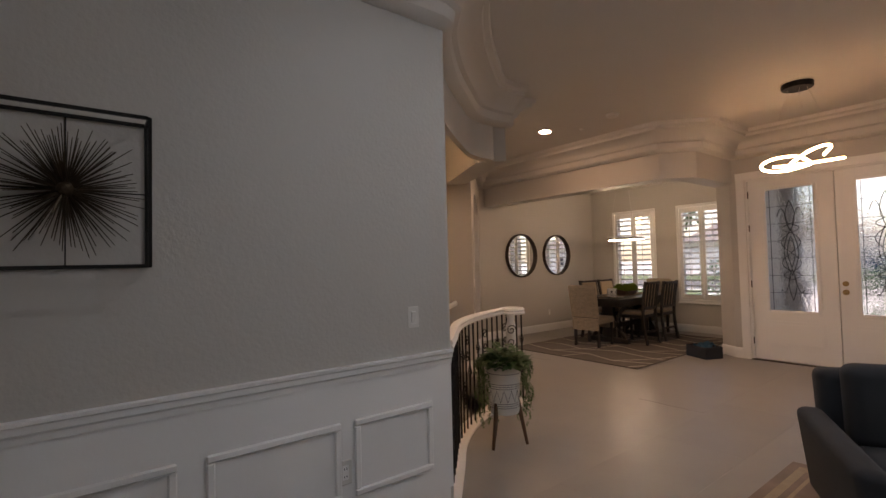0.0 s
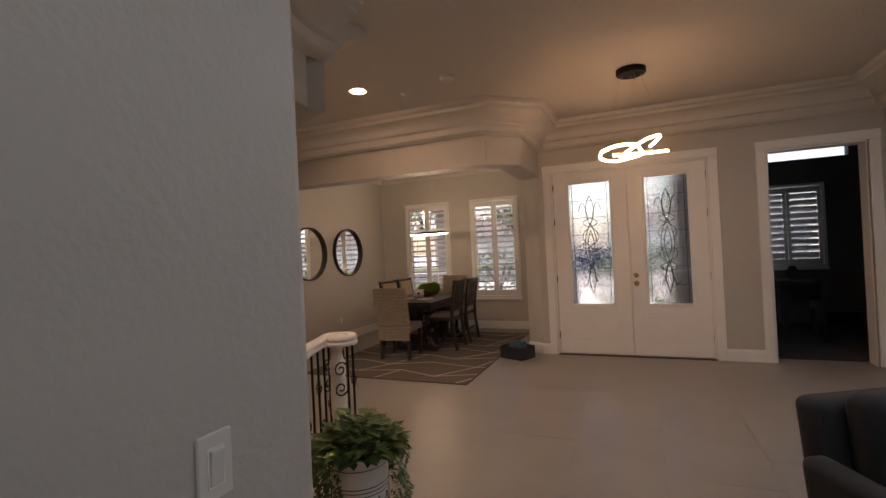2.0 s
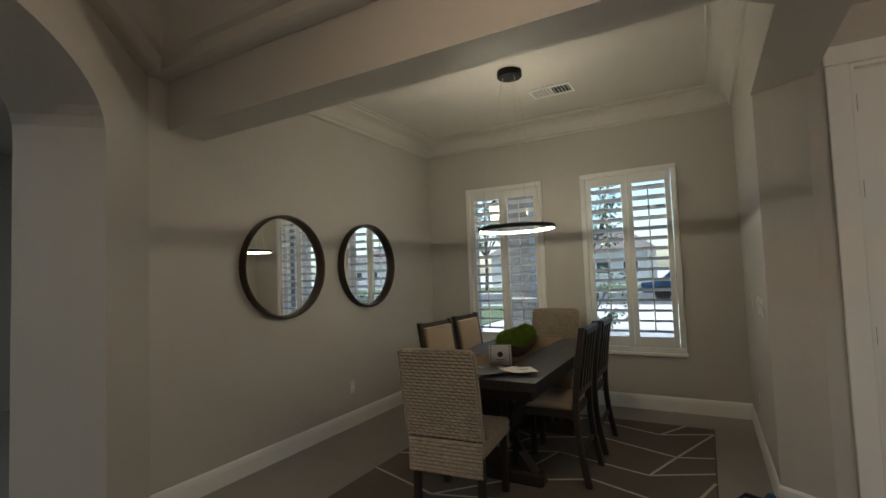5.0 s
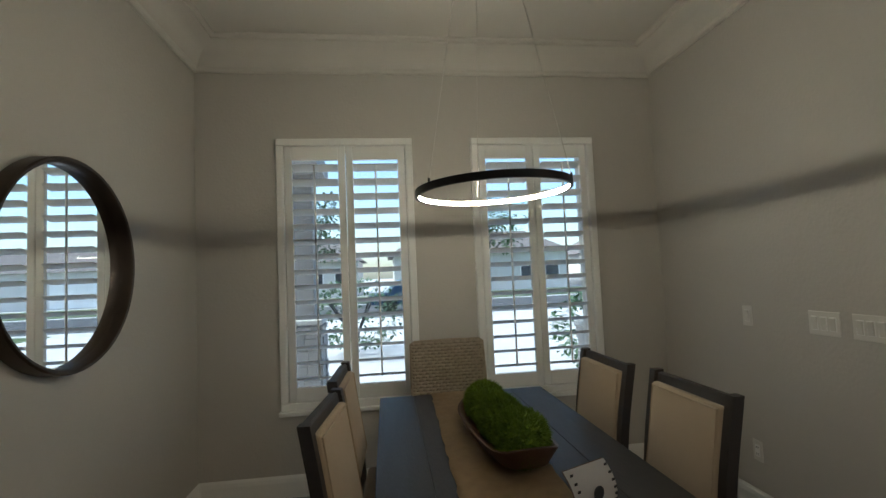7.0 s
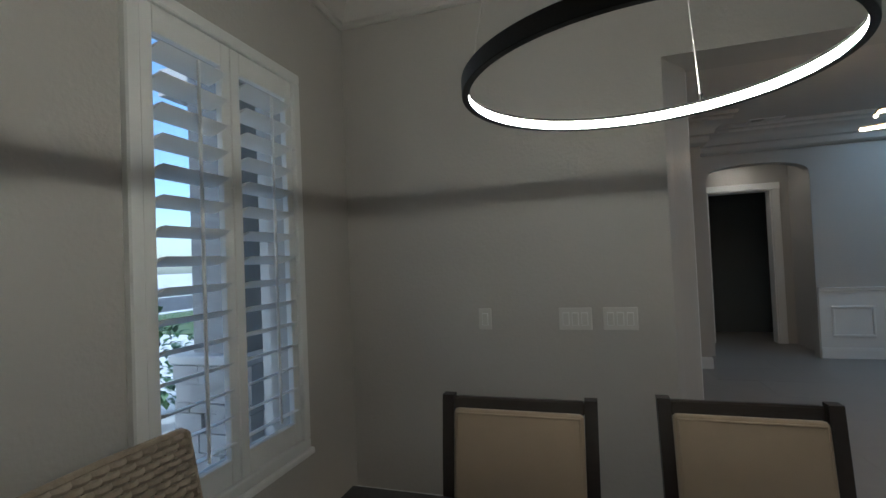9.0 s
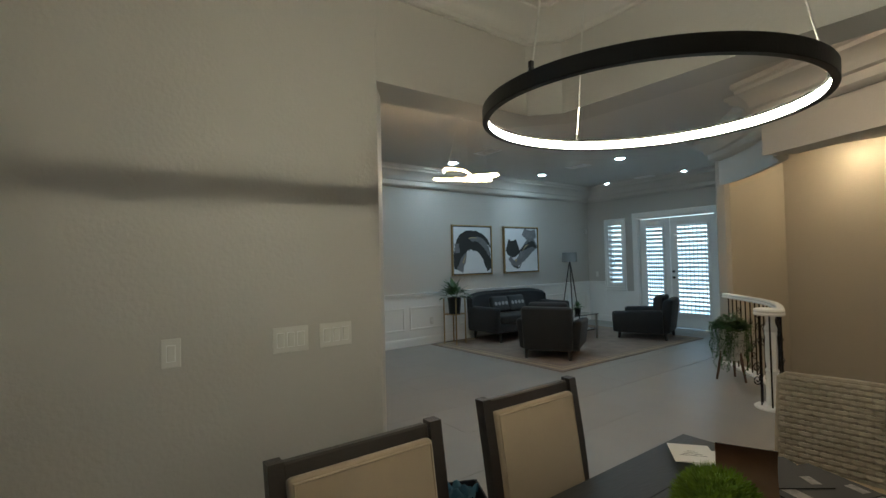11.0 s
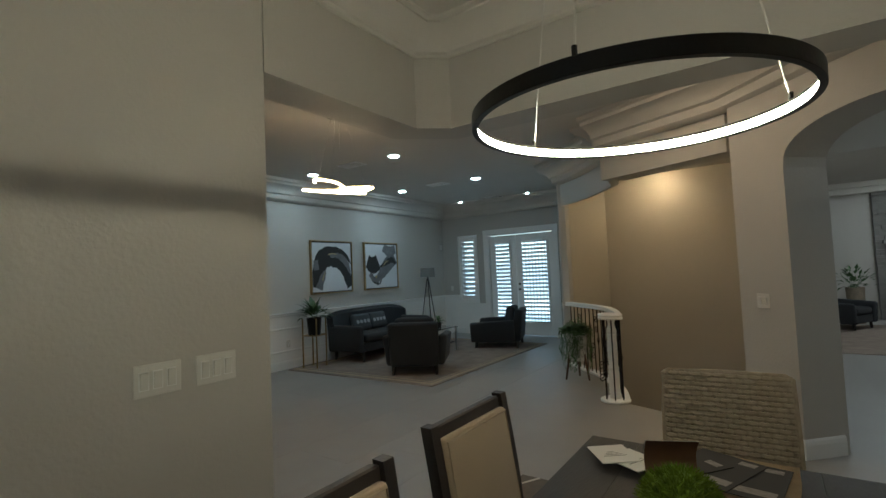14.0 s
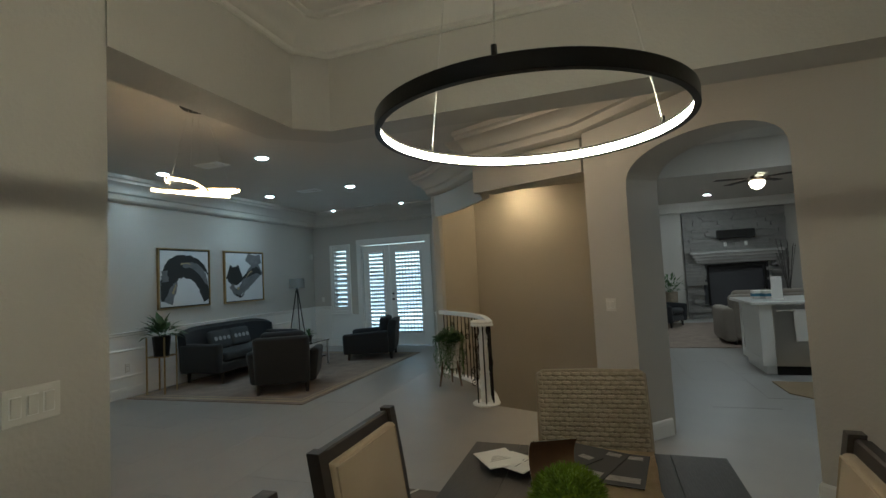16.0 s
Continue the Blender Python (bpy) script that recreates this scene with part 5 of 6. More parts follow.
def planter(x, y):
    rnd = random.Random(11)
    t = thing("potted_ivy", "trailing green ivy in a white patterned pot on wooden legs", "potted plant", (x, y, 0), 20)
    t.matrix_world = pose(x, y, 0, 0, 0, 20) @ Matrix.Diagonal((1.14, 1.14, 1.08, 1))
    b = bmesh.new()
    lathe(b, [(0.001, 0.22), (0.095, 0.22), (0.102, 0.24), (0.112, 0.53), (0.114, 0.54), (0.104, 0.54), (0.098, 0.50), (0.001, 0.50)], 28)
    part("pot", b, mat("white_ceramic", (0.66, 0.65, 0.62), 0.5, vary=0.06, scale=20), t, "white pot with etched pattern", True)
    b = bmesh.new()
    for z in (0.27, 0.285, 0.30, 0.40, 0.415, 0.43, 0.50):
        r = 0.102 + 0.01 * (z - 0.24) / 0.29 + 0.0008
        lathe(b, [(r, z - 0.0015), (r + 0.0008, z), (r, z + 0.0015)], 28)
    for k in range(14):
        a0 = 2 * math.pi * k / 14
        for sg in (-1, 1):
            pts = []
            for q in range(5):
                a = a0 + sg * (q / 4) * (math.pi / 14)
                z = 0.31 + 0.08 * q / 4
                r = 0.103 + 0.01 * (z - 0.24) / 0.29 + 0.001
                pts.append((r * math.cos(a), r * math.sin(a), z))
            tube(b, pts, 0.0013, 4)
    part("pot_pattern", b, M_IRON, t, "grey etched lines")
    for k in range(3):
        a = 2 * math.pi * k / 3 + 0.4
        b = bmesh.new()
        cyl(b, (0.09 * math.cos(a), 0.09 * math.sin(a), 0.30), (0.145 * math.cos(a), 0.145 * math.sin(a), 0.0), 0.016, 0.010, 10)
        part("leg", b, mat("walnut_leg", (0.10, 0.055, 0.03), 0.5, vary=0.3, scale=10, grain=0.2, stretch=(1, 1, 0.2)) if k == 0 else bpy.data.materials["walnut_leg"], t, "", True)
    b = bmesh.new()
    for _ in range(480):
        a, r = rnd.random() * 6.283, 0.15 * math.sqrt(rnd.random())
        p = (r * math.cos(a), r * math.sin(a), 0.54 + rnd.uniform(0.0, 0.15) * (1.15 - r / 0.16))
        leaf_at(b, p, (math.cos(a) * 0.8 + rnd.uniform(-0.5, 0.5), math.sin(a) * 0.8 + rnd.uniform(-0.5, 0.5), rnd.uniform(-0.1, 0.7)), (0, 0, 1), rnd.uniform(0.045, 0.075), rnd.uniform(0.016, 0.028))
    part("crown", b, M_LEAF, t, "broad green ivy leaves")
    b = bmesh.new()
    for _ in range(46):
        a = radians(-20 + 270 * rnd.random())
        r0, ln_ = rnd.uniform(0.125, 0.185), rnd.uniform(0.18, 0.48)
        steps = int(ln_ / 0.013)
        a1 = a
        for q in range(steps):
            a1 += rnd.uniform(-0.05, 0.05)
            z = 0.57 - ln_ * q / steps
            rr = r0 + 0.012 * math.sin(q * 0.5)
            for _2 in range(2):
                leaf_at(b, (rr * math.cos(a1), rr * math.sin(a1), z), (math.cos(a1) + rnd.uniform(-1, 1), math.sin(a1) + rnd.uniform(-1, 1), rnd.uniform(-1, 0.2)), (0, 0, 1), rnd.uniform(0.016, 0.026), rnd.uniform(0.005, 0.008))
    part("trailing_vines", b, M_LEAF, t, "hanging strands of small leaves")


planter(-2.34, 2.81)

# ---- sunburst wall art ----
sb = thing("sunburst_wall_art", "bronze metal starburst inside an open black box frame", "wall art", (XA, 0.23, 1.645))
SX, SY, SZ = 0.12, 0.235, 0.262
for y0 in (-SY, SY):
    for x0 in (0.008, SX):
        bm = bmesh.new()
        box(bm, x0 - 0.006, x0 + 0.006, y0 - 0.006, y0 + 0.006, -SZ, SZ, 0.001)
        part("frame_upright", bm, M_BLACK, sb)
    for z0 in (-SZ, SZ):
        bm = bmesh.new()
        box(bm, 0.014, SX - 0.006, y0 - 0.006, y0 + 0.006, z0 - 0.006, z0 + 0.006)
        part("frame_spacer", bm, M_BLACK, sb)
for z0 in (-SZ, SZ):
    for x0 in (0.008, SX):
        bm = bmesh.new()
        box(bm, x0 - 0.006, x0 + 0.006, -SY + 0.006, SY - 0.006, z0 - 0.006, z0 + 0.006, 0.001)
        part("frame_bar", bm, M_BLACK, sb)
bm = bmesh.new()
cyl(bm, (0.03, 0, -SZ), (0.03, 0, SZ), 0.0025, seg=6)
cyl(bm, (0.03, -SY, 0), (0.03, SY, 0), 0.0025, seg=6)
part("support_rods", bm, M_BLACK, sb)
bm = bmesh.new()
bmesh.ops.create_icosphere(bm, subdivisions=2, radius=0.03, matrix=Matrix.Translation((0.04, 0, 0)))
rnd = random.Random(5)
for k in range(130):
    a = k * 2.39996
    el = rnd.uniform(-0.15, 0.9)
    d = Vector((math.sin(el) * 0.55, math.cos(el) * math.cos(a), math.cos(el) * math.sin(a)))
    ln_ = rnd.uniform(0.165, 0.25)
    cyl(bm, (0.04, 0, 0), Vector((0.04, 0, 0)) + d * ln_, 0.003, 0.0014, 5)
tagged(part("starburst", bm, M_SPIKE, sb, "aged bronze metal spikes"), kind="stuff")


# ---- living room seating ----
def cushion(b, x0, x1, y0, y1, z0, z1, r=0.04):
    box(b, x0, x1, y0, y1, z0, z1, r, seg=4)


def armchair():
    """Faces +y, centred on its footprint."""
    t = thing("armchair", "charcoal fabric armchair with rolled arms on dark legs", "armchair", (0, 0, 0), 0, "pair of charcoal armchairs")
    b = bmesh.new()
    cushion(b, -0.30, 0.30, -0.30, 0.36, 0.14, 0.32, 0.03)
    part("seat_base", b, M_CHAR, t, "", True)
    b = bmesh.new()
    cushion(b, -0.275, 0.275, -0.20, 0.38, 0.318, 0.46, 0.05)
    part("seat_cushion", b, M_CHAR, t, "", True)
    for sx in (-1, 1):
        b = bmesh.new()
        vs = box(b, sx * 0.34 - 0.06, sx * 0.34 + 0.06, -0.34, 0.40, 0.13, 0.60, 0.045, seg=4)
        for v in b.verts:
            f = (v.co.z - 0.13) / 0.47
            v.co.x += sx * 0.05 * f
            v.co.z -= 0.05 * max(0, (v.co.y + 0.34) / 0.74) * f
        part("arm", b, M_CHAR, t, "", True)
    b = bmesh.new()
    box(b, -0.33, 0.33, -0.42, -0.28, 0.13, 0.80, 0.05, seg=4)
    for v in b.verts:
        f = (v.co.z - 0.13) / 0.67
        v.co.y -= 0.06 * f * f
        v.co.x *= 1 + 0.04 * f
    part("backrest", b, M_CHAR, t, "", True)
    b = bmesh.new()
    box(b, -0.27, 0.27, -0.30, -0.15, 0.44, 0.86, 0.06, seg=4)
    for v in b.verts:
        v.co.y -= 0.10 * (v.co.z - 0.44)
    part("back_cushion", b, M_CHAR, t, "", True)
    for sx in (-0.29, 0.29):
        for sy in (-0.36, 0.32):
            b = bmesh.new()
            cyl(b, (sx, sy, 0.14), (sx * 1.02, sy * 1.03, 0.0), 0.028, 0.020, 10)
            part("leg", b, M_DARKWOOD, t)
    return t


ac = armchair()
GROW = Matrix.Diagonal((1.05, 1.05, 0.93, 1))
ac.matrix_world = pose(-0.06, 3.22, 0.012, 0, 0, -151) @ GROW
copy_thing(ac, pose(-0.14, 0.86, 0.012, 0, 0, -72) @ GROW)


def sofa(x, y, rz, w=1.95):
    t = thing("sofa", "dark charcoal tufted sofa with a low curved back", "sofa", (x, y, 0.012), rz)
    b = bmesh.new()
    cushion(b, -w / 2 + 0.06, w / 2 - 0.06, -0.34, 0.40, 0.16, 0.32, 0.04)
    part("seat_base", b, M_CHAR, t, "", True)
    b = bmesh.new()
    cushion(b, -w / 2 + 0.14, w / 2 - 0.14, -0.24, 0.42, 0.318, 0.45, 0.05)
    part("seat_cushion", b, M_CHAR, t, "", True)
    b = bmesh.new()
    n_ = 24
    secs = []
    for i in range(n_ + 1):
        u = -1 + 2 * i / n_
        h = 0.82 - 0.07 * abs(u) ** 6
        xx = u * w / 2
        yb0 = -0.42 + 0.10 * abs(u) ** 6
        secs.append([b.verts.new((xx, yb0, 0.16)), b.verts.new((xx, yb0 - 0.06, h)), b.verts.new((xx, yb0 + 0.02, h + 0.02)), b.verts.new((xx, yb0 + 0.10, h - 0.03)), b.verts.new((xx, yb0 + 0.18, 0.16))])
    for a, c in zip(secs, secs[1:]):
        for q in range(5):
            b.faces.new((a[q], a[(q + 1) % 5], c[(q + 1) % 5], c[q]))
    b.faces.new(secs[0])
    b.faces.new(secs[-1])
    part("backrest", b, M_CHAR, t, "", True)
    for sx in (-1, 1):
        b = bmesh.new()
        box(b, sx * (w / 2 - 0.06) - 0.07, sx * (w / 2 - 0.06) + 0.07, -0.36, 0.40, 0.16, 0.60, 0.05, seg=4)
        part("arm", b, M_CHAR, t, "", True)
    for k in range(9):
        b = bmesh.new()
        bmesh.ops.create_icosphere(b, subdivisions=1, radius=0.013, matrix=Matrix.Translation((-0.72 + 0.18 * k, -0.29 + (0.02 if k % 2 else 0), 0.66 if k % 2 else 0.56)))
        part("tuft_button", b, M_CHAR, t)
    for sx in (-w / 2 + 0.14, w / 2 - 0.14):
        for sy in (-0.3, 0.34):
            b = bmesh.new()
            cyl(b, (sx, sy, 0.17), (sx, sy * 1.05, 0.0), 0.03, 0.018, 10)
            part("leg", b, M_DARKWOOD, t)
    return t


sofa(1.50, 2.32, 90)
M_CUSH = mat("patterned_cushion", (0.05, 0.055, 0.06), 0.9, vary=0.3, scale=20, grain=0.4, grain_scale=200)
M_GREYP = mat("grey_cushion_print", (0.30, 0.31, 0.32), 0.9, vary=0.2, scale=20)
for yy in (2.76, 2.34):
    t = thing("throw_pillow", "black and grey patterned throw pillow on the sofa", "pillow", (1.54, yy, 0.475), 90, "sofa pillows")
    bm = bmesh.new()
    box(bm, -0.21, 0.21, -0.06, 0.06, 0.0, 0.30, 0.055, m=pose(0, 0, 0, 18), seg=4)
    part("pillow_body", bm, M_CUSH, t, "", True)
    bm = bmesh.new()
    for k in range(4):
        lathe(bm, [(0.022, 0), (0.034, 0), (0.034, 0.003), (0.022, 0.003)], 16)
        bmesh.ops.transform(bm, matrix=pose(0, 0, 0, 18) @ pose(-0.13 + 0.087 * k, 0.062, 0.15, 90, 0, 180), verts=list(bm.verts)[-64:])
    part("print", bm, M_GREYP, t)

# living rug
lr = thing("living_rug", "faded tan patterned rug with a cream striped border", "rug", (0, 0, 0))
C = [Vector(q) for q in ((-0.85, 3.98), (1.90, 4.09), (1.84, 0.30), (-0.90, 0.34))]
mid = sum(C, Vector((0, 0))) / 4
for f, z0, z1, ma, nm in ((1.0, 0.0005, 0.009, M_LRUG, "border"), (0.96, 0.009, 0.0102, M_LRUG2, "cream_stripe"), (0.925, 0.0102, 0.0108, M_LRUG, "inner_stripe"), (0.90, 0.0108, 0.0113, M_LRUG2, "thin_stripe"), (0.885, 0.0113, 0.012, M_LRUG, "field")):
    bm = bmesh.new()
    prism(bm, [((mid + (c - mid) * f).x, (mid + (c - mid) * f).y) for c in C], z0, z1)
    part(nm, bm, ma, lr)

# coffee table
ct = thing("coffee_table", "glass coffee table on a chrome frame", "coffee table", (0.62, 2.05, 0.012))
bm = bmesh.new()
box(bm, -0.30, 0.30, -0.5, 0.5, 0.42, 0.432, 0.004)
part("tabletop", bm, M_GLASS, ct, "clear glass top")
for sx in (-0.27, 0.27):
    for sy in (-0.47, 0.47):
        bm = bmesh.new()
        box(bm, sx - 0.012, sx + 0.012, sy - 0.012, sy + 0.012, 0, 0.42)
        part("leg", bm, M_CHROME, ct)
bm = bmesh.new()
box(bm, -0.26, 0.26, -0.46, 0.46, 0.15, 0.165)
part("shelf", bm, M_GLASS, ct)


def leafy(name, label, x, y, z, seed, r, n_, size, pot_r, pot_h, pot_mat, cat="potted plant"):
    rnd_ = random.Random(seed)
    t = thing(name, label, cat, (x, y, z))
    b = bmesh.new()
    lathe(b, [(0.001, 0), (pot_r * 0.8, 0), (pot_r, pot_h), (pot_r * 0.9, pot_h), (pot_r * 0.85, pot_h - 0.02), (0.001, pot_h - 0.02)], 20)
    part("pot", b, pot_mat, t, "", True)
    b = bmesh.new()
    for _ in range(n_):
        a = rnd_.random() * 6.283
        el = rnd_.uniform(0.1, 1.4)
        d = Vector((math.cos(a) * math.cos(el), math.sin(a) * math.cos(el), math.sin(el)))
        st_ = Vector((0, 0, pot_h - 0.02)) + d * r * rnd_.uniform(0.2, 0.65)
        leaf_at(b, st_, d + Vector((0, 0, rnd_.uniform(-0.6, 0.1))), (0, 0, 1), size * rnd_.uniform(0.7, 1.2), size * 0.24)
    part("leaves", b, M_LEAF, t, "broad green leaves")
    b = bmesh.new()
    for _ in range(10):
        a = rnd_.random() * 6.283
        cyl(b, (0, 0, pot_h - 0.03), (r * 0.4 * math.cos(a), r * 0.4 * math.sin(a), pot_h + r * 0.5), 0.003, 0.002, 5)
    part("stems", b, M_LEAF, t)
    return t


ps = thing("plant_stand", "tall brass plant stand on thin legs", "plant stand", (1.66, 3.74, 0.012), 15)
for sx in (-0.13, 0.13):
    for sy in (-0.13, 0.13):
        bm = bmesh.new()
        box(bm, sx - 0.008, sx + 0.008, sy - 0.008, sy + 0.008, 0, 0.78)
        part("leg", bm, M_BRASS, ps)
bm = bmesh.new()
for p0, p1, q0, q1 in ((-0.13, 0.13, -0.138, -0.122), (-0.13, 0.13, 0.122, 0.138), (-0.138, -0.122, -0.122, 0.122), (0.122, 0.138, -0.122, 0.122)):
    box(bm, p0, p1, q0, q1, 0.50, 0.515)
box(bm, -0.122, 0.122, -0.122, 0.122, 0.50, 0.508)
part("shelf", bm, M_BRASS, ps)
leafy("potted_plant", "broad-leaved green plant in a black pot on the stand", 1.66, 3.74, 0.52, 3, 0.30, 60, 0.19, 0.12, 0.28, M_BLACK)
leafy("potted_plant", "small green plant in a dark pot on the coffee table", 0.54, 1.85, 0.445, 8, 0.14, 40, 0.08, 0.06, 0.1, M_BLACK)

fl = thing("floor_lamp", "tripod floor lamp with a grey drum shade, unlit", "floor lamp", (1.66, 0.62, 0.0))
bm = bmesh.new()
lathe(bm, [(0.16, 1.35), (0.15, 1.55), (0.147, 1.55), (0.157, 1.35)], 32)
part("shade", bm, mat("grey_lamp_shade", (0.22, 0.215, 0.21), 0.85, vary=0.05, scale=10, grain=0.2, grain_scale=300), fl, "grey fabric drum shade", True)
for k in range(3):
    a = 2 * math.pi * k / 3 + 0.3
    bm = bmesh.new()
    cyl(bm, (0.02 * math.cos(a), 0.02 * math.sin(a), 1.30), (0.24 * math.cos(a), 0.24 * math.sin(a), 0.0), 0.011, 0.009, 8)
    part("leg", bm, M_BLACK, fl)
bm = bmesh.new()
cyl(bm, (0, 0, 1.26), (0, 0, 1.45), 0.018, seg=12)
part("socket", bm, M_BLACK, fl)


def painting(y0, y1, z0, z1, seed):
    t = thing("abstract_painting", "framed abstract painting in black, grey and white", "painting", (XE, (y0 + y1) / 2, (z0 + z1) / 2), 0, "pair of abstract paintings")
    w, h = (y1 - y0) / 2, (z1 - z0) / 2
    b = bmesh.new()
    for p0, p1, q0, q1 in ((-w, w, h - 0.018, h), (-w, w, -h, -h + 0.018), (-w, -w + 0.018, -h + 0.018, h - 0.018), (w - 0.018, w, -h + 0.018, h - 0.018)):
        box(b, -0.048, -0.002, p0, p1, q0, q1, 0.002)
    part("frame", b, M_BRASS, t, "slim gold frame")
    b = bmesh.new()
    for p0, p1, q0, q1 in ((-w + 0.018, w - 0.018, h - 0.035, h - 0.019), (-w + 0.018, w - 0.018, -h + 0.019, -h + 0.035), (-w + 0.019, -w + 0.035, -h + 0.035, h - 0.035), (w - 0.035, w - 0.019, -h + 0.035, h - 0.035)):
        box(b, -0.034, -0.004, p0, p1, q0, q1)
    part("inner_frame", b, M_BLACK, t)
    b = bmesh.new()
    box(b, -0.036, -0.006, -w + 0.035, w - 0.035, -h + 0.035, h - 0.035)
    part("canvas", b, mat("white_canvas", (0.68, 0.69, 0.71), 0.8, vary=0.05, scale=6) if seed == 1 else bpy.data.materials["white_canvas"], t, "white canvas")
    W_, H_ = w - 0.036, h - 0.036
    rnd_ = random.Random(seed)

    def stroke(pts, widths, ma, lift):
        bb = bmesh.new()
        sm = smooth_path(pts, 8)
        nn = len(sm)
        L, R = [], []
        for i, p in enumerate(sm):
            d = (sm[min(i + 1, nn - 1)] - sm[max(i - 1, 0)]).normalized()
            f = i / (nn - 1) * (len(widths) - 1)
            k0 = min(int(f), len(widths) - 2)
            wd = widths[k0] + (widths[k0 + 1] - widths[k0]) * (f - k0) + rnd_.uniform(-0.012, 0.012)
            for arr, sg in ((L, 1), (R, -1)):
                q = p + Vector((-d.y, d.x)) * wd * sg
                arr.append(bb.verts.new((-0.0362 - lift, -max(-W_, min(W_, q.x)), max(-H_, min(H_, q.y)))))
        for i in range(nn - 1):
            bb.faces.new((L[i], L[i + 1], R[i + 1], R[i]))
        part("brush_stroke", bb, ma, t)

    M_G = bpy.data.materials.get("grey_paint") or mat("grey_paint", (0.16, 0.16, 0.17), 0.6, vary=0.5, scale=14)
    M_G2 = bpy.data.materials.get("gold_paint") or mat("gold_paint", (0.38, 0.30, 0.17), 0.5, vary=0.3, scale=14)
    # picture coordinates: x to the viewer's right, y up
    if seed == 1:
        stroke([(-0.40, -0.35), (-0.32, -0.05), (-0.15, 0.14), (0.12, 0.12), (0.30, -0.05), (0.42, -0.38)], [0.05, 0.13, 0.15, 0.15, 0.12, 0.07], M_INK, 0.0006)
        stroke([(-0.40, 0.0), (-0.25, 0.25), (0.05, 0.32), (0.30, 0.22), (0.45, 0.05)], [0.05, 0.06, 0.05, 0.04, 0.02], M_INK, 0.0009)
        stroke([(-0.38, 0.12), (-0.36, -0.05)], [0.05, 0.05], M_G, 0.0012)
        stroke([(-0.05, 0.20), (0.15, 0.20), (0.32, 0.08), (0.42, -0.1)], [0.03, 0.05, 0.06, 0.03], M_G, 0.0015)
        stroke([(-0.32, -0.38), (-0.24, -0.2), (-0.16, -0.05)], [0.08, 0.06, 0.02], M_G, 0.0018)
        stroke([(-0.24, -0.24), (-0.18, -0.10)], [0.02, 0.015], M_G2, 0.0021)
        stroke([(-0.10, 0.22), (0.02, 0.24), (0.10, 0.22)], [0.01, 0.015, 0.006], M_G2, 0.0021)
    else:
        stroke([(-0.42, 0.10), (-0.25, 0.02), (-0.10, 0.08)], [0.12, 0.17, 0.14], M_INK, 0.0006)
        stroke([(-0.35, -0.15), (-0.2, -0.28), (0.0, -0.15), (0.2, 0.05), (0.40, 0.2)], [0.05, 0.07, 0.10, 0.14, 0.16], M_G, 0.0009)
        stroke([(0.05, 0.38), (0.22, 0.30), (0.42, 0.34)], [0.08, 0.10, 0.09], M_G, 0.0012)
        stroke([(-0.05, -0.02), (0.12, 0.06), (0.3, 0.12), (0.42, 0.05)], [0.02, 0.05, 0.06, 0.03], M_INK, 0.0015)
        stroke([(-0.25, -0.32), (-0.10, -0.36), (-0.02, -0.28)], [0.015, 0.02, 0.01], M_INK, 0.0015)
        stroke([(0.02, -0.02), (0.12, 0.08), (0.2, 0.10)], [0.006, 0.018, 0.01], M_G2, 0.0021)
        stroke([(-0.2, -0.22), (-0.14, -0.2)], [0.02, 0.015], M_G2, 0.0021)


painting(2.565, 3.532, 1.156, 2.09, 1)
painting(1.254, 2.243, 1.156, 2.09, 2)
bm = bmesh.new()
box(bm, XE - 0.06, XE, -0.38, -0.32, 1.98, 2.09, 0.01)
solo("wall_sensor", bm, M_PLATE, "small white security sensor high on the wall", "sensor")


# ---- office beyond the open doorway ----
wall_run("wall_office_north", "dark office wall with closed shutters", "x", 0.0, 2.6, 10.2, 10.35, 0, 2.45, [(0.60, 1.52, 0.95, 2.20)], M_OFFICE)
wall_run("wall_office_north_upper", "dark office wall round a transom window", "x", 0.0, 2.6, 10.2, 10.35, 2.45, CEIL, [(0.4, 1.9, 2.64, 2.90)], M_OFFICE)
wall_run("wall_office_west", "dark office side wall", "y", YD + 0.2, 10.35, -0.15, 0.0, 0, CEIL, material=M_OFFICE)
wall_run("wall_office_east", "dark office side wall", "y", YD + 0.2, 10.35, 2.6, 2.75, 0, CEIL, material=M_OFFICE)
wall_run("wall_office_south", "dark office wall beside the doorway", "x", 1.42, 2.6, YD + 0.05, YD + 0.2, 0, CEIL, material=M_OFFICE)
bm = bmesh.new()
box(bm, 0.0, 2.6, YD + 0.21, 10.2, 0.0003, 0.006)
setting("floor_office", bm, M_DARK, "dark office carpet", "floor")
shutter_window("window_4", 0.55, 1.57, 0.90, 2.25, 10.2, -1, 78, "closed white plantation shutters in the dim office")
bm = bmesh.new()
box(bm, 0.4, 1.9, 10.28, 10.29, 2.64, 2.90)
solo("transom_pane", bm, M_GLASS, "clear transom window pane above the office shutters", "window").visible_shadow = False
dk = thing("office_desk", "dark wooden writing desk in the dim office", "desk", (1.35, 9.55, 0.006))
bm = bmesh.new()
box(bm, -0.65, 0.65, -0.3, 0.3, 0.72, 0.76, 0.005)
part("desktop", bm, M_DARKWOOD, dk)
for sx in (-0.6, 0.6):
    for sy in (-0.26, 0.26):
        bm = bmesh.new()
        box(bm, sx - 0.025, sx + 0.025, sy - 0.025, sy + 0.025, 0, 0.72)
        part("leg", bm, M_DARKWOOD, dk)
oc = thing("office_chair", "dark upholstered chair at the desk", "chair", (1.25, 8.85, 0.006))
bm = bmesh.new()
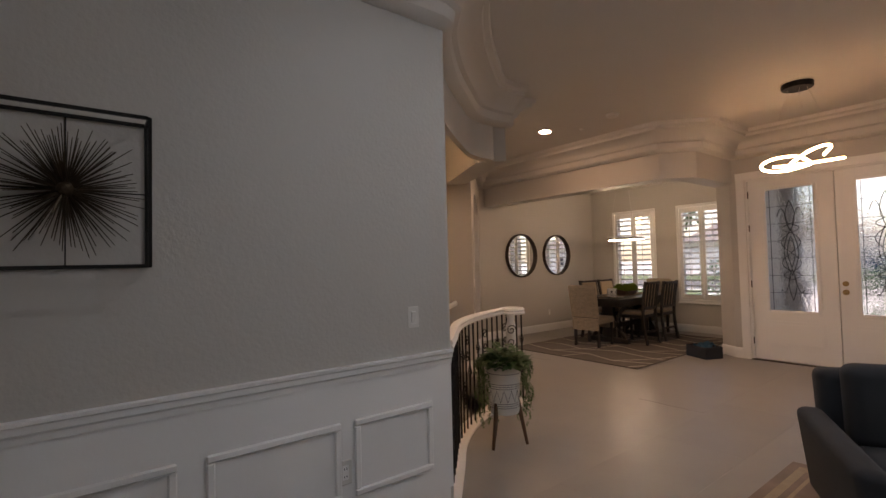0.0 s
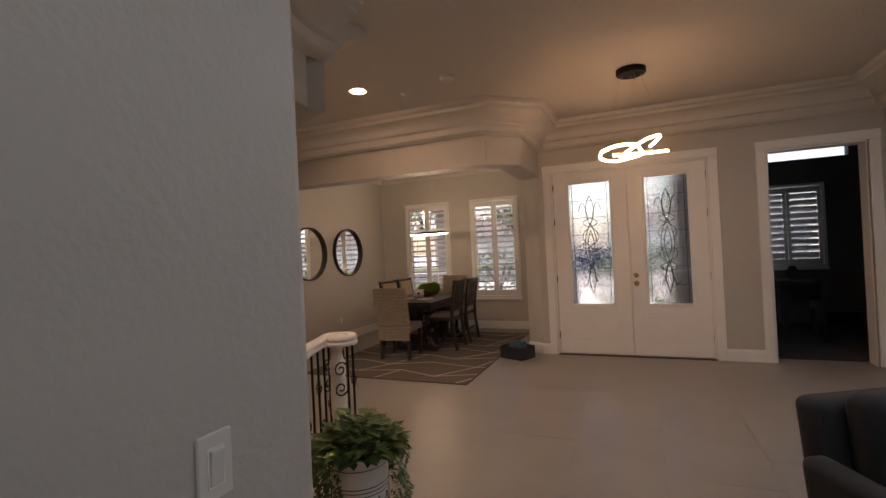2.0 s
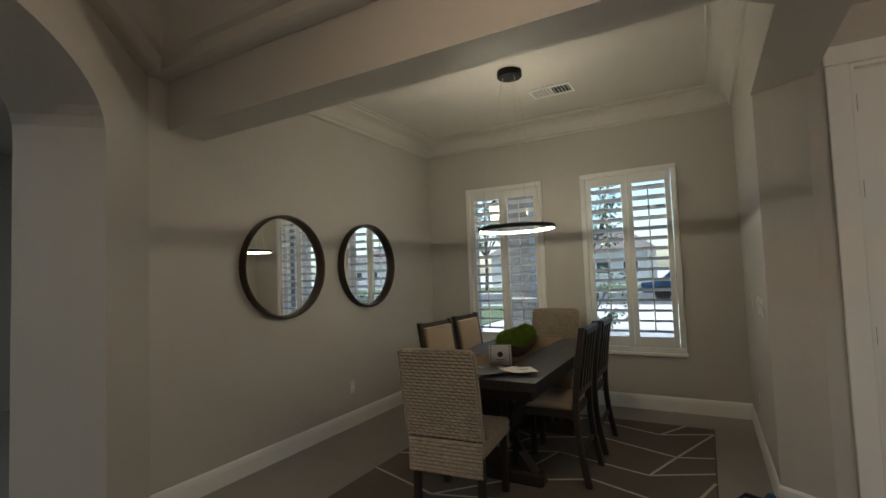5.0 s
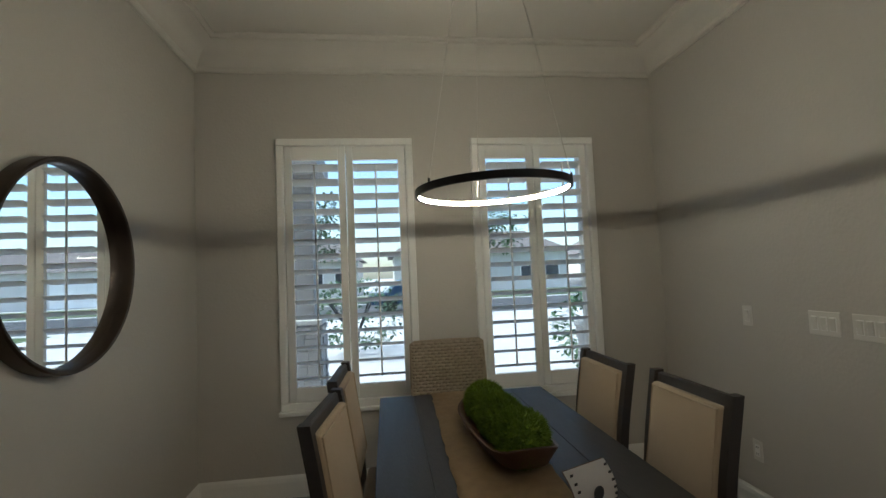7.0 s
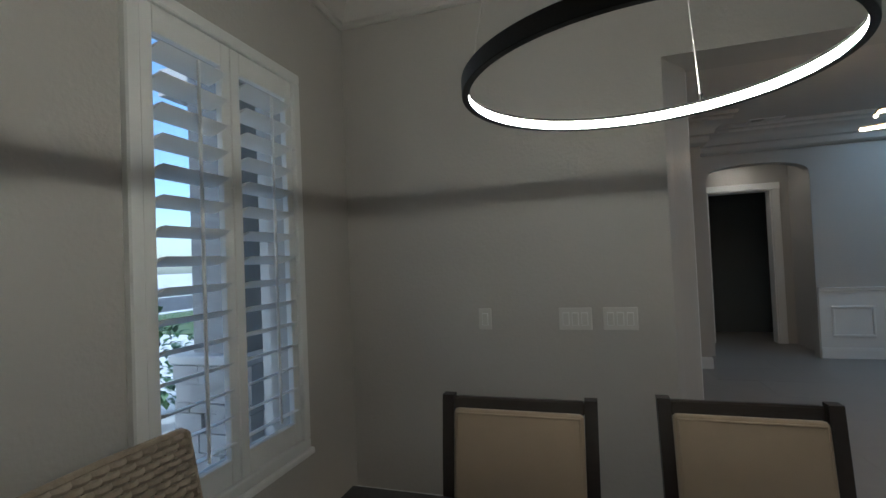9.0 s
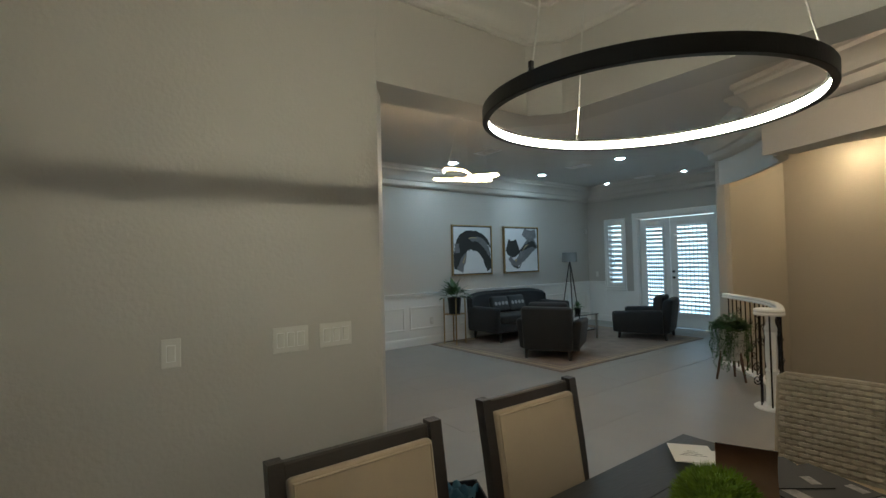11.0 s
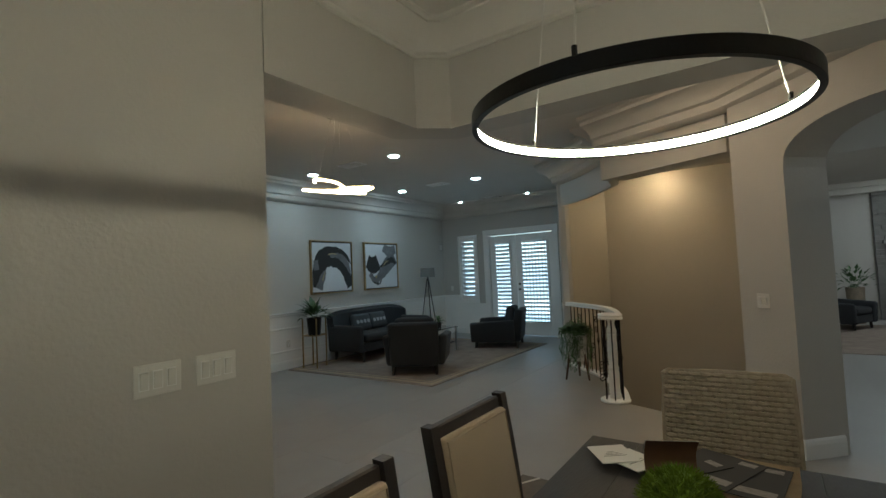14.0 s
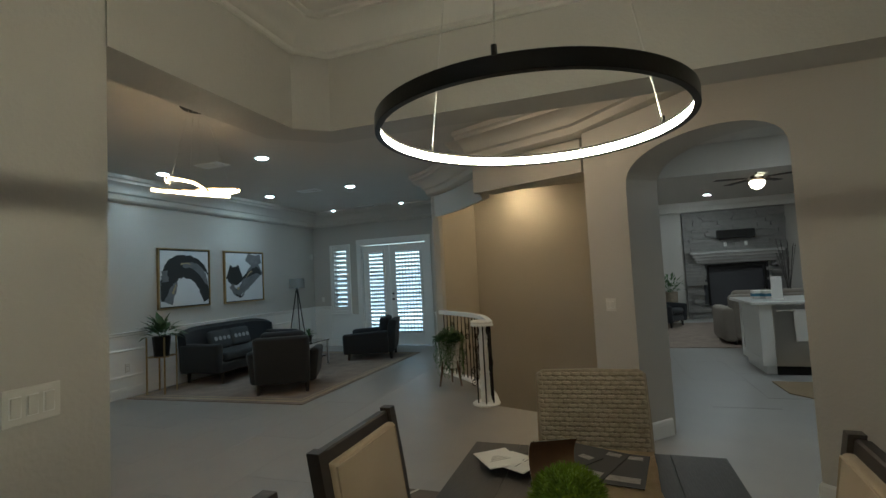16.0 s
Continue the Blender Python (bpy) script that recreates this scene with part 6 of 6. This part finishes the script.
box(bm, -0.25, 0.25, -0.25, 0.25, 0.40, 0.50, 0.03, seg=3)
part("seat", bm, M_CHAR, oc, "", True)
bm = bmesh.new()
box(bm, -0.25, 0.25, -0.30, -0.22, 0.46, 0.92, 0.03, seg=3)
part("backrest", bm, M_CHAR, oc, "", True)
for sx in (-0.21, 0.21):
    for sy in (-0.21, 0.21):
        bm = bmesh.new()
        cyl(bm, (sx, sy, 0.40), (sx, sy, 0), 0.018, 0.014, 8)
        part("leg", bm, M_DARKWOOD, oc)
vs_ = thing("table_vase", "dark round vase on the office desk", "vase", (0.95, 9.6, 0.766))
bm = bmesh.new()
lathe(bm, [(0.001, 0), (0.05, 0), (0.085, 0.07), (0.08, 0.13), (0.04, 0.18), (0.045, 0.20), (0.035, 0.20), (0.03, 0.18), (0.001, 0.17)], 20)
part("vase_body", bm, M_DARK, vs_, "", True)
casing("trim_hall_door", 5.14, 6.20, 2.40, 0, 1)
hd = bpy.data.objects["trim_hall_door"]
hd.matrix_world = Matrix(((0, -1, 0, 3.0), (1, 0, 0, 0), (0, 0, 1, 0), (0, 0, 0, 1)))

# ---- kitchen and family room beyond the arch ----
wall_run("wall_family_south", "grey family room wall around the stone fireplace", "x", -10.2, -4.4, -5.2, -5.0, 0, CEIL)
wall_run("wall_family_west", "grey family room wall", "y", -5.2, 9.3, -10.3, -10.1, 0, CEIL)
wall_run("wall_kitchen_north", "painted kitchen wall", "x", -10.2, -6.1, YW, YW + 0.2, 0, CEIL)
bm = bmesh.new()
box(bm, -10.1, -4.6, 1.45, 1.75, 2.62, CEIL)
setting("header_kitchen", bm, M_CEIL, "painted dropped beam between kitchen and family room", "header")
bm = bmesh.new()
box(bm, -10.1, -4.6, -5.0, -4.8, 2.78, CEIL)
box(bm, -10.1, -4.6, -4.8, -4.7, 2.90, CEIL)
setting("crown_moulding_family", bm, M_CEIL, "stepped painted crown moulding", "crown moulding")
skirting([(-4.6, -5.0), (-5.88, -5.0)][::-1])
fp = thing("stone_fireplace", "stacked grey ledgestone fireplace with a dark firebox and mantel", "fireplace", (-7.52, -5.0, 0))
rnd = random.Random(9)
bm = bmesh.new()
z = 0.0
while z < 2.76:
    hh = rnd.choice((0.035, 0.05, 0.065, 0.08, 0.10))
    x = -1.15
    while x < 1.15:
        ww = rnd.uniform(0.14, 0.42)
        x1 = min(1.15, x + ww)
        if not (z + hh > 0.32 and z < 1.38 and x1 > -0.63 and x < 0.63):
            box(bm, x + 0.003, x1 - 0.003, 0.0, 0.08 + rnd.uniform(0, 0.08), z + 0.003, min(2.77, z + hh) - 0.002)
        x = x1
    z += hh
tagged(part("stonework", bm, M_STONE, fp, "stacked grey ledgestones"), kind="stuff")
bm = bmesh.new()
box(bm, -0.74, 0.74, 0.0, 0.012, 0.30, 1.40)
part("firebox_back", bm, M_DARK, fp)
bm = bmesh.new()
for p0, p1, q0, q1 in ((-0.66, -0.61, 0.33, 1.37), (0.61, 0.66, 0.33, 1.37), (-0.61, 0.61, 1.31, 1.37)):
    box(bm, p0, p1, 0.06, 0.12, q0, q1)
part("firebox_frame", bm, M_BLACK, fp)
for k in range(4):
    bm = bmesh.new()
    box(bm, -0.88 - 0.05 * k, 0.88 + 0.05 * k, 0.0, 0.17 + 0.045 * k, 1.42 + 0.075 * k, 1.49 + 0.075 * k, 0.008)
    part("mantel_course", bm, M_STONE, fp)
bm = bmesh.new()
box(bm, -0.42, 0.42, 0.155, 0.24, 2.02, 2.24, 0.01)
solo("tv_mount", bm, M_BLACK, "black television wall mount on the stone", "wall mount", m=pose(-7.56, -5.0, 0))
for xx in (-7.78, -7.32):
    plate(pose(xx, -4.845, 1.88, 0, 0, 180), 1, "white outlet on the stone chimney", "wall_outlet", True)


def tan_sofa(x, y, rz):
    M_TAN = bpy.data.materials.get("taupe_sofa_fabric") or mat("taupe_sofa_fabric", (0.20, 0.175, 0.15), 0.9, vary=0.1, scale=8, grain=0.3, grain_scale=300)
    t = thing("sofa", "taupe fabric sofa seen from behind in the family room", "sofa", (x, y, 0), rz)
    for nm, q in (("seat_base", (-1.0, 1.0, -0.42, 0.42, 0.08, 0.44, 0.05)), ("backrest", (-1.0, 1.0, -0.46, -0.22, 0.10, 0.86, 0.07)), ("arm", (-1.12, -0.92, -0.46, 0.44, 0.06, 0.64, 0.06)), ("arm", (0.92, 1.12, -0.46, 0.44, 0.06, 0.64, 0.06)), ("back_cushion", (-0.9, 0.9, -0.26, -0.02, 0.42, 0.92, 0.08))):
        b = bmesh.new()
        box(b, *q[:6], q[6], seg=4)
        part(nm, b, M_TAN, t, "", True)
    for sx in (-0.95, 0.95):
        for sy in (-0.38, 0.36):
            b = bmesh.new()
            cyl(b, (sx, sy, 0.09), (sx, sy, 0), 0.03, 0.025, 8)
            part("leg", b, M_DARKWOOD, t)


tan_sofa(-7.35, -0.9, 180)
ac3 = copy_thing(ac, pose(-5.55, -3.3, 0.0, 0, 0, 60))
tagged(ac3, "dark brown armchair beside the fireplace", "armchair", "family room seating")
bm = bmesh.new()
box(bm, -9.0, -5.2, -3.9, -0.2, 0.0005, 0.01, 0.003)
solo("family_rug", bm, M_LRUG, "faded tan rug in the family room", "rug")
leafy("floor_plant", "leafy grey-green plant beside the fireplace", -5.9, -4.2, 0.0, 21, 0.62, 70, 0.14, 0.16, 0.75, M_WICKER)
vz = thing("branch_vase", "tall floor vase with bare branches by the fireplace", "vase", (-8.5, -4.5, 0))
bm = bmesh.new()
lathe(bm, [(0.001, 0), (0.09, 0), (0.14, 0.25), (0.08, 0.55), (0.09, 0.6), (0.07, 0.6), (0.001, 0.55)], 20)
part("vase_body", bm, M_DARK, vz, "", True)
for k in range(9):
    a = k * 0.7
    bm = bmesh.new()
    tube(bm, [(0, 0, 0.5), (0.05 * math.cos(a), 0.05 * math.sin(a), 0.9), (0.2 * math.cos(a), 0.16 * math.sin(a), 1.6 + 0.04 * k)], 0.006, 5)
    part("branch", bm, M_DARKWOOD, vz)

isl = thing("kitchen_island", "white panelled kitchen island", "kitchen island", (-7.03, 1.40, 0))
bm = bmesh.new()
box(bm, -0.86, 0.86, -0.44, 0.44, 0.10, 0.87, 0.003)
part("body", bm, M_TRIM, isl)
bm = bmesh.new()
box(bm, -0.83, 0.83, -0.40, 0.40, 0.0, 0.10)
part("plinth", bm, M_TRIM, isl)
for p0, p1, q0, q1 in ((-0.44, -0.36, 0.10, 0.87), (0.36, 0.445, 0.10, 0.87), (-0.36, 0.36, 0.10, 0.2), (-0.36, 0.36, 0.78, 0.87)):
    bm = bmesh.new()
    box(bm, 0.86, 0.878, p0, p1, q0, q1, 0.003)
    part("end_panel_frame", bm, M_TRIM, isl)
bm = bmesh.new()
box(bm, -7.98, -6.06, 0.84, 1.90, 0.87, 0.91, 0.006)
solo("island_worktop", bm, mat("white_quartz", (0.72, 0.71, 0.69), 0.25, vary=0.06, scale=5), "white quartz worktop on the island", "worktop")
dw = thing("dishwasher", "stainless steel dishwasher built into the island", "dishwasher", (-6.60, 1.845, 0))
bm = bmesh.new()
box(bm, -0.30, 0.30, 0.0, 0.022, 0.11, 0.865, 0.004)
part("door", bm, M_CHROME, dw, "brushed stainless door")
bm = bmesh.new()
tube(bm, [(-0.25, 0.02, 0.79), (-0.25, 0.06, 0.79), (0.25, 0.06, 0.79), (0.25, 0.02, 0.79)], 0.009, 8)
part("handle", bm, M_CHROME, dw)
bm = bmesh.new()
box(bm, -0.30, 0.30, -0.004, 0.008, 0.0, 0.105)
part("kick_plate", bm, M_BLACK, dw)
for tx, w2, ma, lab in ((0.02, 0.15, M_PAPER, "white dish towel on the dishwasher handle"), (-0.16, 0.12, mat("green_towel", (0.03, 0.12, 0.08), 0.95, vary=0.15, scale=20, grain=0.4, grain_scale=200), "green dish towel on the dishwasher handle")):
    bm = bmesh.new()
    for z0, z1, y0 in ((0.42, 0.80, 0.072), (0.55, 0.80, 0.046)):
        box(bm, tx - w2 / 2, tx + w2 / 2, y0, y0 + 0.006, z0, z1, 0.002)
    box(bm, tx - w2 / 2, tx + w2 / 2, 0.046, 0.078, 0.80, 0.806, 0.002)
    solo("dish_towel", bm, ma, lab, "towel", "dish towels", m=pose(-6.60, 1.845, 0))
bm = bmesh.new()
prism(bm, [(-6.12, 2.25), (-6.12, 2.80), (-6.30, 3.02), (-7.4, 3.02), (-7.4, 2.25)], 0.0, 0.010)
solo("floor_mat", bm, mat("tan_mat", (0.26, 0.19, 0.11), 0.9, vary=0.1, scale=8, grain=0.5, grain_scale=150), "tan kitchen floor mat in front of the dishwasher", "mat")
t = thing("document_stand", "white upright brochure holder on the island", "brochure holder", (-6.46, 1.54, 0.911))
bm = bmesh.new()
box(bm, -0.06, 0.06, -0.012, 0.012, 0.0, 0.30, 0.003)
part("board", bm, M_PAPER, t)
bm = bmesh.new()
box(bm, -0.07, 0.07, -0.05, 0.05, 0.0, 0.012)
part("foot", bm, M_PAPER, t)
for k, (px, py) in enumerate(((-6.31, 1.24), (-6.41, 1.32))):
    t = thing("tissue_box", "small blue and white box on the island", "box", (px, py, 0.911), 20 * k)
    bm = bmesh.new()
    box(bm, -0.06, 0.06, -0.05, 0.05, 0, 0.11, 0.004)
    part("carton", bm, M_PAPER, t)
    bm = bmesh.new()
    box(bm, -0.0605, 0.0605, -0.0505, 0.0505, 0.03, 0.07)
    part("band", bm, M_BLUE, t)

fan = thing("ceiling_fan", "dark wooden ceiling fan with a lit bowl lamp", "ceiling fan", (-6.87, -0.3, 0.06))
bm = bmesh.new()
lathe(bm, [(0.001, CEIL), (0.07, CEIL), (0.06, CEIL - 0.05), (0.015, CEIL - 0.06), (0.015, 2.80), (0.09, 2.79), (0.11, 2.74), (0.08, 2.70), (0.001, 2.70)], 20)
part("housing", bm, M_BRONZE, fan, "", True)
for k in range(5):
    a = 72 * k + 10
    bm = bmesh.new()
    box(bm, 0.16, 0.66, -0.065, 0.065, 2.745, 2.755, 0.003, m=pose(0, 0, 0, 0, 0, a))
    box(bm, 0.08, 0.18, -0.02, 0.02, 2.735, 2.745, 0.002, m=pose(0, 0, 0, 0, 0, a))
    part("blade", bm, M_DARKWOOD, fan)
bm = bmesh.new()
lathe(bm, [(0.11, 2.70), (0.115, 2.66), (0.09, 2.60), (0.05, 2.57), (0.001, 2.565)], 24)
part("bowl_lamp", bm, glow("fan_bowl", (1.0, 0.82, 0.6), 6.0), fan, "lit frosted glass bowl", True)

# ---- outside ----
bm = bmesh.new()
s_ = 400
for x0, x1, y0, y1 in ((-s_, s_, 9.44, s_), (-s_, s_, -s_, -5.2), (-s_, -10.3, -5.2, 9.44), (4.2, s_, -5.2, 9.44)):
    vs = [bm.verts.new(q) for q in ((x0, y0, -0.12), (x1, y0, -0.12), (x1, y1, -0.12), (x0, y1, -0.12))]
    bm.faces.new(vs)
setting("ground", bm, M_CONCRETE, "pale concrete drive and yard", "ground")
bm = bmesh.new()
box(bm, -4.35, 4.2, -5.2, -0.70, -0.2, -0.05)
setting("pavement_patio", bm, M_CONCRETE, "pale concrete patio", "pavement")
bm = bmesh.new()
box(bm, -2.42, -0.16, 7.57, 10.6, -0.2, -0.03)
setting("pavement_porch", bm, M_CONCRETE, "pale concrete porch", "pavement")
bm = bmesh.new()
box(bm, -300, 300, 24, 33, -0.13, -0.115)
setting("road", bm, M_ASPHALT, "asphalt residential street", "road")
bm = bmesh.new()
for x0, x1, y0, y1 in ((-30, -8.5, 12.5, 23), (4, 30, 13, 23), (-40, 40, 34, 44)):
    box(bm, x0, x1, y0, y1, -0.13, -0.09)
setting("lawn", bm, M_LAWN, "dry green front lawns", "lawn")
bm = bmesh.new()
box(bm, -6.6, -5.4, 9.44, 12.5, 2.75, 2.95)
# This slab is out of view, added to shade the porch and its columns.
box(bm, -2.42, -0.16, 7.57, 10.9, 2.75, 2.95)
setting("porch_roof", bm, M_STUCCO, "stuccoed porch soffit outside the windows", "porch roof")


def porch_column(x, y):
    t = thing("porch_column", "stucco porch column on a stacked stone base", "column", (x, y, -0.12), 0, "porch columns")
    b = bmesh.new()
    box(b, -0.2, 0.2, -0.2, 0.2, 1.0, 2.9, 0.01)
    part("shaft", b, M_STUCCO, t)
    rnd_ = random.Random(int(x * 10))
    z_ = 0.0
    b = bmesh.new()
    while z_ < 0.98:
        h_ = rnd_.choice((0.06, 0.09, 0.12))
        for sg in range(4):
            m_ = pose(0, 0, 0, 0, 0, 90 * sg)
            xx = -0.26
            while xx < 0.26:
                w_ = rnd_.uniform(0.1, 0.25)
                box(b, xx + 0.003, min(0.26, xx + w_) - 0.003, -0.27 - rnd_.uniform(0, 0.03), -0.2, z_ + 0.003, min(0.98, z_ + h_) - 0.003, m=m_)
                xx += w_
        z_ += h_
    part("stone_base", b, M_STONE, t, "stacked stone base")
    b = bmesh.new()
    box(b, -0.3, 0.3, -0.3, 0.3, 0.98, 1.04, 0.01)
    part("cap", b, M_CONCRETE, t)


porch_column(-5.75, 12.2)
porch_column(-2.55, 10.1)
porch_column(-0.35, 10.9)
pl = thing("porch_lantern", "lit lantern hanging under the porch roof", "lantern", (-5.75, 11.0, 0))
bm = bmesh.new()
cyl(bm, (0, 0, 2.75), (0, 0, 2.5), 0.008, seg=6)
lathe(bm, [(0.001, 2.52), (0.11, 2.44), (0.12, 2.42), (0.001, 2.42)], 6)
part("cap", bm, M_BLACK, pl)
bm = bmesh.new()
lathe(bm, [(0.09, 2.42), (0.06, 2.18), (0.001, 2.17)], 6)
part("lamp_glass", bm, glow("lantern_glow", (1.0, 0.75, 0.45), 4.0), pl)


def shrub(x, y, r, h, seed, name="shrub", label="rounded green shrub beside the drive"):
    rnd_ = random.Random(seed)
    t = thing(name, label, "shrub", (x, y, -0.12))
    b = bmesh.new()
    for k in range(6):
        a = rnd_.random() * 6.28
        tube(b, [(0, 0, 0), (0.1 * r * math.cos(a), 0.1 * r * math.sin(a), h * 0.3), (0.5 * r * math.cos(a), 0.5 * r * math.sin(a), h * 0.7)], 0.02, 5)
    part("stems", b, M_DARKWOOD, t)
    b = bmesh.new()
    for _ in range(900):
        d = Vector((rnd_.gauss(0, 1), rnd_.gauss(0, 1), rnd_.gauss(0, 1))).normalized()
        f = rnd_.uniform(0.7, 1.05)
        p = Vector((d.x * r * f, d.y * r * f, h * 0.55 + d.z * h * 0.45 * f))
        leaf_at(b, p, d + Vector((rnd_.uniform(-1, 1), rnd_.uniform(-1, 1), rnd_.uniform(-0.5, 1))), (0, 0, 1), 0.10, 0.035)
    part("foliage", b, M_LEAF, t)


shrub(-5.3, 15.5, 1.0, 1.5, 1)
shrub(-1.6, 12.4, 0.7, 1.2, 2)
shrub(-0.6, 11.4, 0.5, 1.5, 5)


def tree(x, y, h, seed):
    rnd_ = random.Random(seed)
    t = thing("street_tree", "leafy green street tree across the road", "tree", (x, y, -0.12), 0, "street trees")
    b = bmesh.new()
    tube(b, [(0, 0, 0), (0.05, 0.02, h * 0.25), (-0.04, 0.05, h * 0.5), (0, 0, h * 0.75)], 0.15, 8, radii=[0.18, 0.14, 0.09, 0.03])
    part("trunk", b, M_DARKWOOD, t)
    cl = []
    for k in range(9):
        a = k * 2.4
        e = Vector((h * 0.28 * math.cos(a) * rnd_.uniform(0.5, 1.1), h * 0.28 * math.sin(a) * rnd_.uniform(0.5, 1.1), h * rnd_.uniform(0.55, 0.95)))
        cl.append(e)
        b = bmesh.new()
        tube(b, [(0, 0, h * 0.35), e * 0.6 + Vector((0, 0, h * 0.1)), e], 0.03, 5, radii=[0.06, 0.04, 0.015])
        part("limb", b, M_DARKWOOD, t)
    b = bmesh.new()
    for c in cl:
        for _ in range(140):
            d = Vector((rnd_.gauss(0, 1), rnd_.gauss(0, 1), rnd_.gauss(0, 0.8)))
            leaf_at(b, c + d * h * 0.075, d, (0, 0, 1), h * 0.045, h * 0.016)
    part("crown", b, M_LEAF, t)


tree(-9.5, 36, 6.5, 1)
tree(1.5, 37, 7.0, 2)
tree(-18, 38, 7.5, 3)


def house(x, y, w, hgt, seed):
    t = thing("house", "white stucco house with a tiled roof across the street", "house", (x, y, -0.12), 0, "houses across the street")
    b = bmesh.new()
    box(b, -w / 2, w / 2, 0, 8, 0, hgt)
    part("wall", b, M_WHITEHOUSE, t)
    b = bmesh.new()
    vs = [b.verts.new(q) for q in ((-w / 2 - 0.5, -0.5, hgt), (w / 2 + 0.5, -0.5, hgt), (w / 2 + 0.5, 8.5, hgt), (-w / 2 - 0.5, 8.5, hgt), (-w / 2 + 2.5, 4, hgt + 2.2), (w / 2 - 2.5, 4, hgt + 2.2))]
    for f in ((0, 1, 5, 4), (2, 3, 4, 5), (1, 2, 5), (3, 0, 4), (3, 2, 1, 0)):
        b.faces.new([vs[k] for k in f])
    part("roof", b, M_ROOF, t)
    b = bmesh.new()
    for k in range(4):
        box(b, -w / 2 + 1.0, -w / 2 + 5.8, -0.05, -0.005, 0.05 + 0.55 * k, 0.05 + 0.55 * k + 0.52, 0.01)
    part("garage_door", b, M_TRIM, t)
    for k in range(2):
        wx = w / 2 - 4.2 + 2.2 * k
        win = None
        b = bmesh.new()
        for p0, p1, q0, q1 in ((wx, wx + 1.3, 0.9, 0.98), (wx, wx + 1.3, 2.12, 2.2), (wx, wx + 0.08, 0.98, 2.12), (wx + 1.22, wx + 1.3, 0.98, 2.12)):
            box(b, p0, p1, -0.06, -0.005, q0, q1)
        win = part("window", b, M_TRIM, t)
        b = bmesh.new()
        box(b, wx + 0.08, wx + 1.22, -0.03, -0.02, 0.98, 2.12)
        part("pane", b, M_DARK, win)


house(-14, 46, 14, 3.0, 1)
house(3.5, 45, 15, 3.2, 2)
house(21, 47, 14, 3.0, 3)


def car(x, y, rz, color, lab):
    t = thing("car", lab, "car", (x, y, -0.115), rz)
    prof = [(-2.2, 0.35), (-2.25, 0.75), (-1.5, 0.85), (-0.9, 1.38), (0.7, 1.40), (1.35, 0.95), (2.1, 0.82), (2.25, 0.6), (2.2, 0.3)]
    b = bmesh.new()
    lo = [b.verts.new((px, -0.85 + (0.12 if pz > 1 else 0), pz)) for px, pz in prof]
    hi = [b.verts.new((px, 0.85 - (0.12 if pz > 1 else 0), pz)) for px, pz in prof]
    b.faces.new(lo)
    b.faces.new(hi)
    for i in range(len(prof)):
        j = (i + 1) % len(prof)
        b.faces.new((lo[i], lo[j], hi[j], hi[i]))
    part("body", b, mat("car_paint_" + lab.split()[0], color, 0.25, 0.2, vary=0.02), t, "", True)
    for sy in (-0.80, 0.80):
        b = bmesh.new()
        prism(b, [(-1.2, 0.92), (-0.8, 1.32), (0.62, 1.34), (1.1, 0.96)], -0.01, 0.01, m=pose(0, sy * (0.94), 0, 90))
        part("side_window", b, M_DARK, t)
        for sx in (-1.4, 1.4):
            b = bmesh.new()
            cyl(b, (sx, sy - 0.1, 0.32), (sx, sy + 0.1, 0.32), 0.32, seg=20)
            part("wheel", b, M_BLACK, t)


car(-3.2, 27.0, 4, (0.02, 0.05, 0.10), "blue parked car at the kerb")
car(-16.0, 22.5, 2, (0.2, 0.2, 0.2), "grey parked car at the kerb")
# garden wall and planting behind the patio doors
bm = bmesh.new()
box(bm, -14, 14, -13.2, -13.0, -0.12, 1.9)
setting("garden_wall", bm, M_WHITEHOUSE, "pale block garden wall beyond the patio", "wall")
bm = bmesh.new()
box(bm, -4.3, 4.2, -2.4, -0.70, 2.75, 2.95)
setting("patio_roof", bm, M_STUCCO, "flat patio cover outside the doors", "roof")
for px in (-1.4, 1.9):
    t = thing("patio_post", "white square patio post", "post", (px, -2.2, -0.05), 0, "patio posts")
    bm = bmesh.new()
    box(bm, -0.1, 0.1, -0.1, 0.1, 0, 2.8, 0.01)
    part("shaft", bm, M_TRIM, t)
    bm = bmesh.new()
    box(bm, -0.14, 0.14, -0.14, 0.14, 0, 0.15, 0.01)
    part("base", bm, M_TRIM, t)

# ---- floor tiles ----
TWD, TLN = 0.60, 1.20
b_ = bmesh.new()
box(b_, -TWD / 2 + 0.0009, TWD / 2 - 0.0009, -TLN / 2 + 0.0009, TLN / 2 - 0.0009, -0.004, 0.0, 0.0)
tile_mesh = mesh_of("tile", b_, M_TILE)
zones = [(-1.84, XE, YS, YD), (-2.85, XE, 3.65, YD), (XL, -2.4, 6.0, YW), (-5.3, -2.4, 5.2, 6.6), (-4.2, -2.4, 4.25, 5.7), (-9.9, -4.7, -1.0, 4.0)]
rest = bmesh.new()
count = 0
for j in range(-12, 18):
    for i in range(-20, 8):
        cx = (i + 0.5) * TWD + 0.13
        cy = (j + 0.5) * TLN + (0.4 * (i % 3)) + 0.2
        inside = False
        for x0, x1, y0, y1 in zones:
            if x0 <= cx - TWD / 2 and cx + TWD / 2 <= x1 and y0 <= cy - TLN / 2 and cy + TLN / 2 <= y1:
                inside = True
        if inside and count < 300:
            o = new("tile", tile_mesh)
            o.location = (cx, cy, 0)
            o.parent = floor
            count += 1
rest.free()
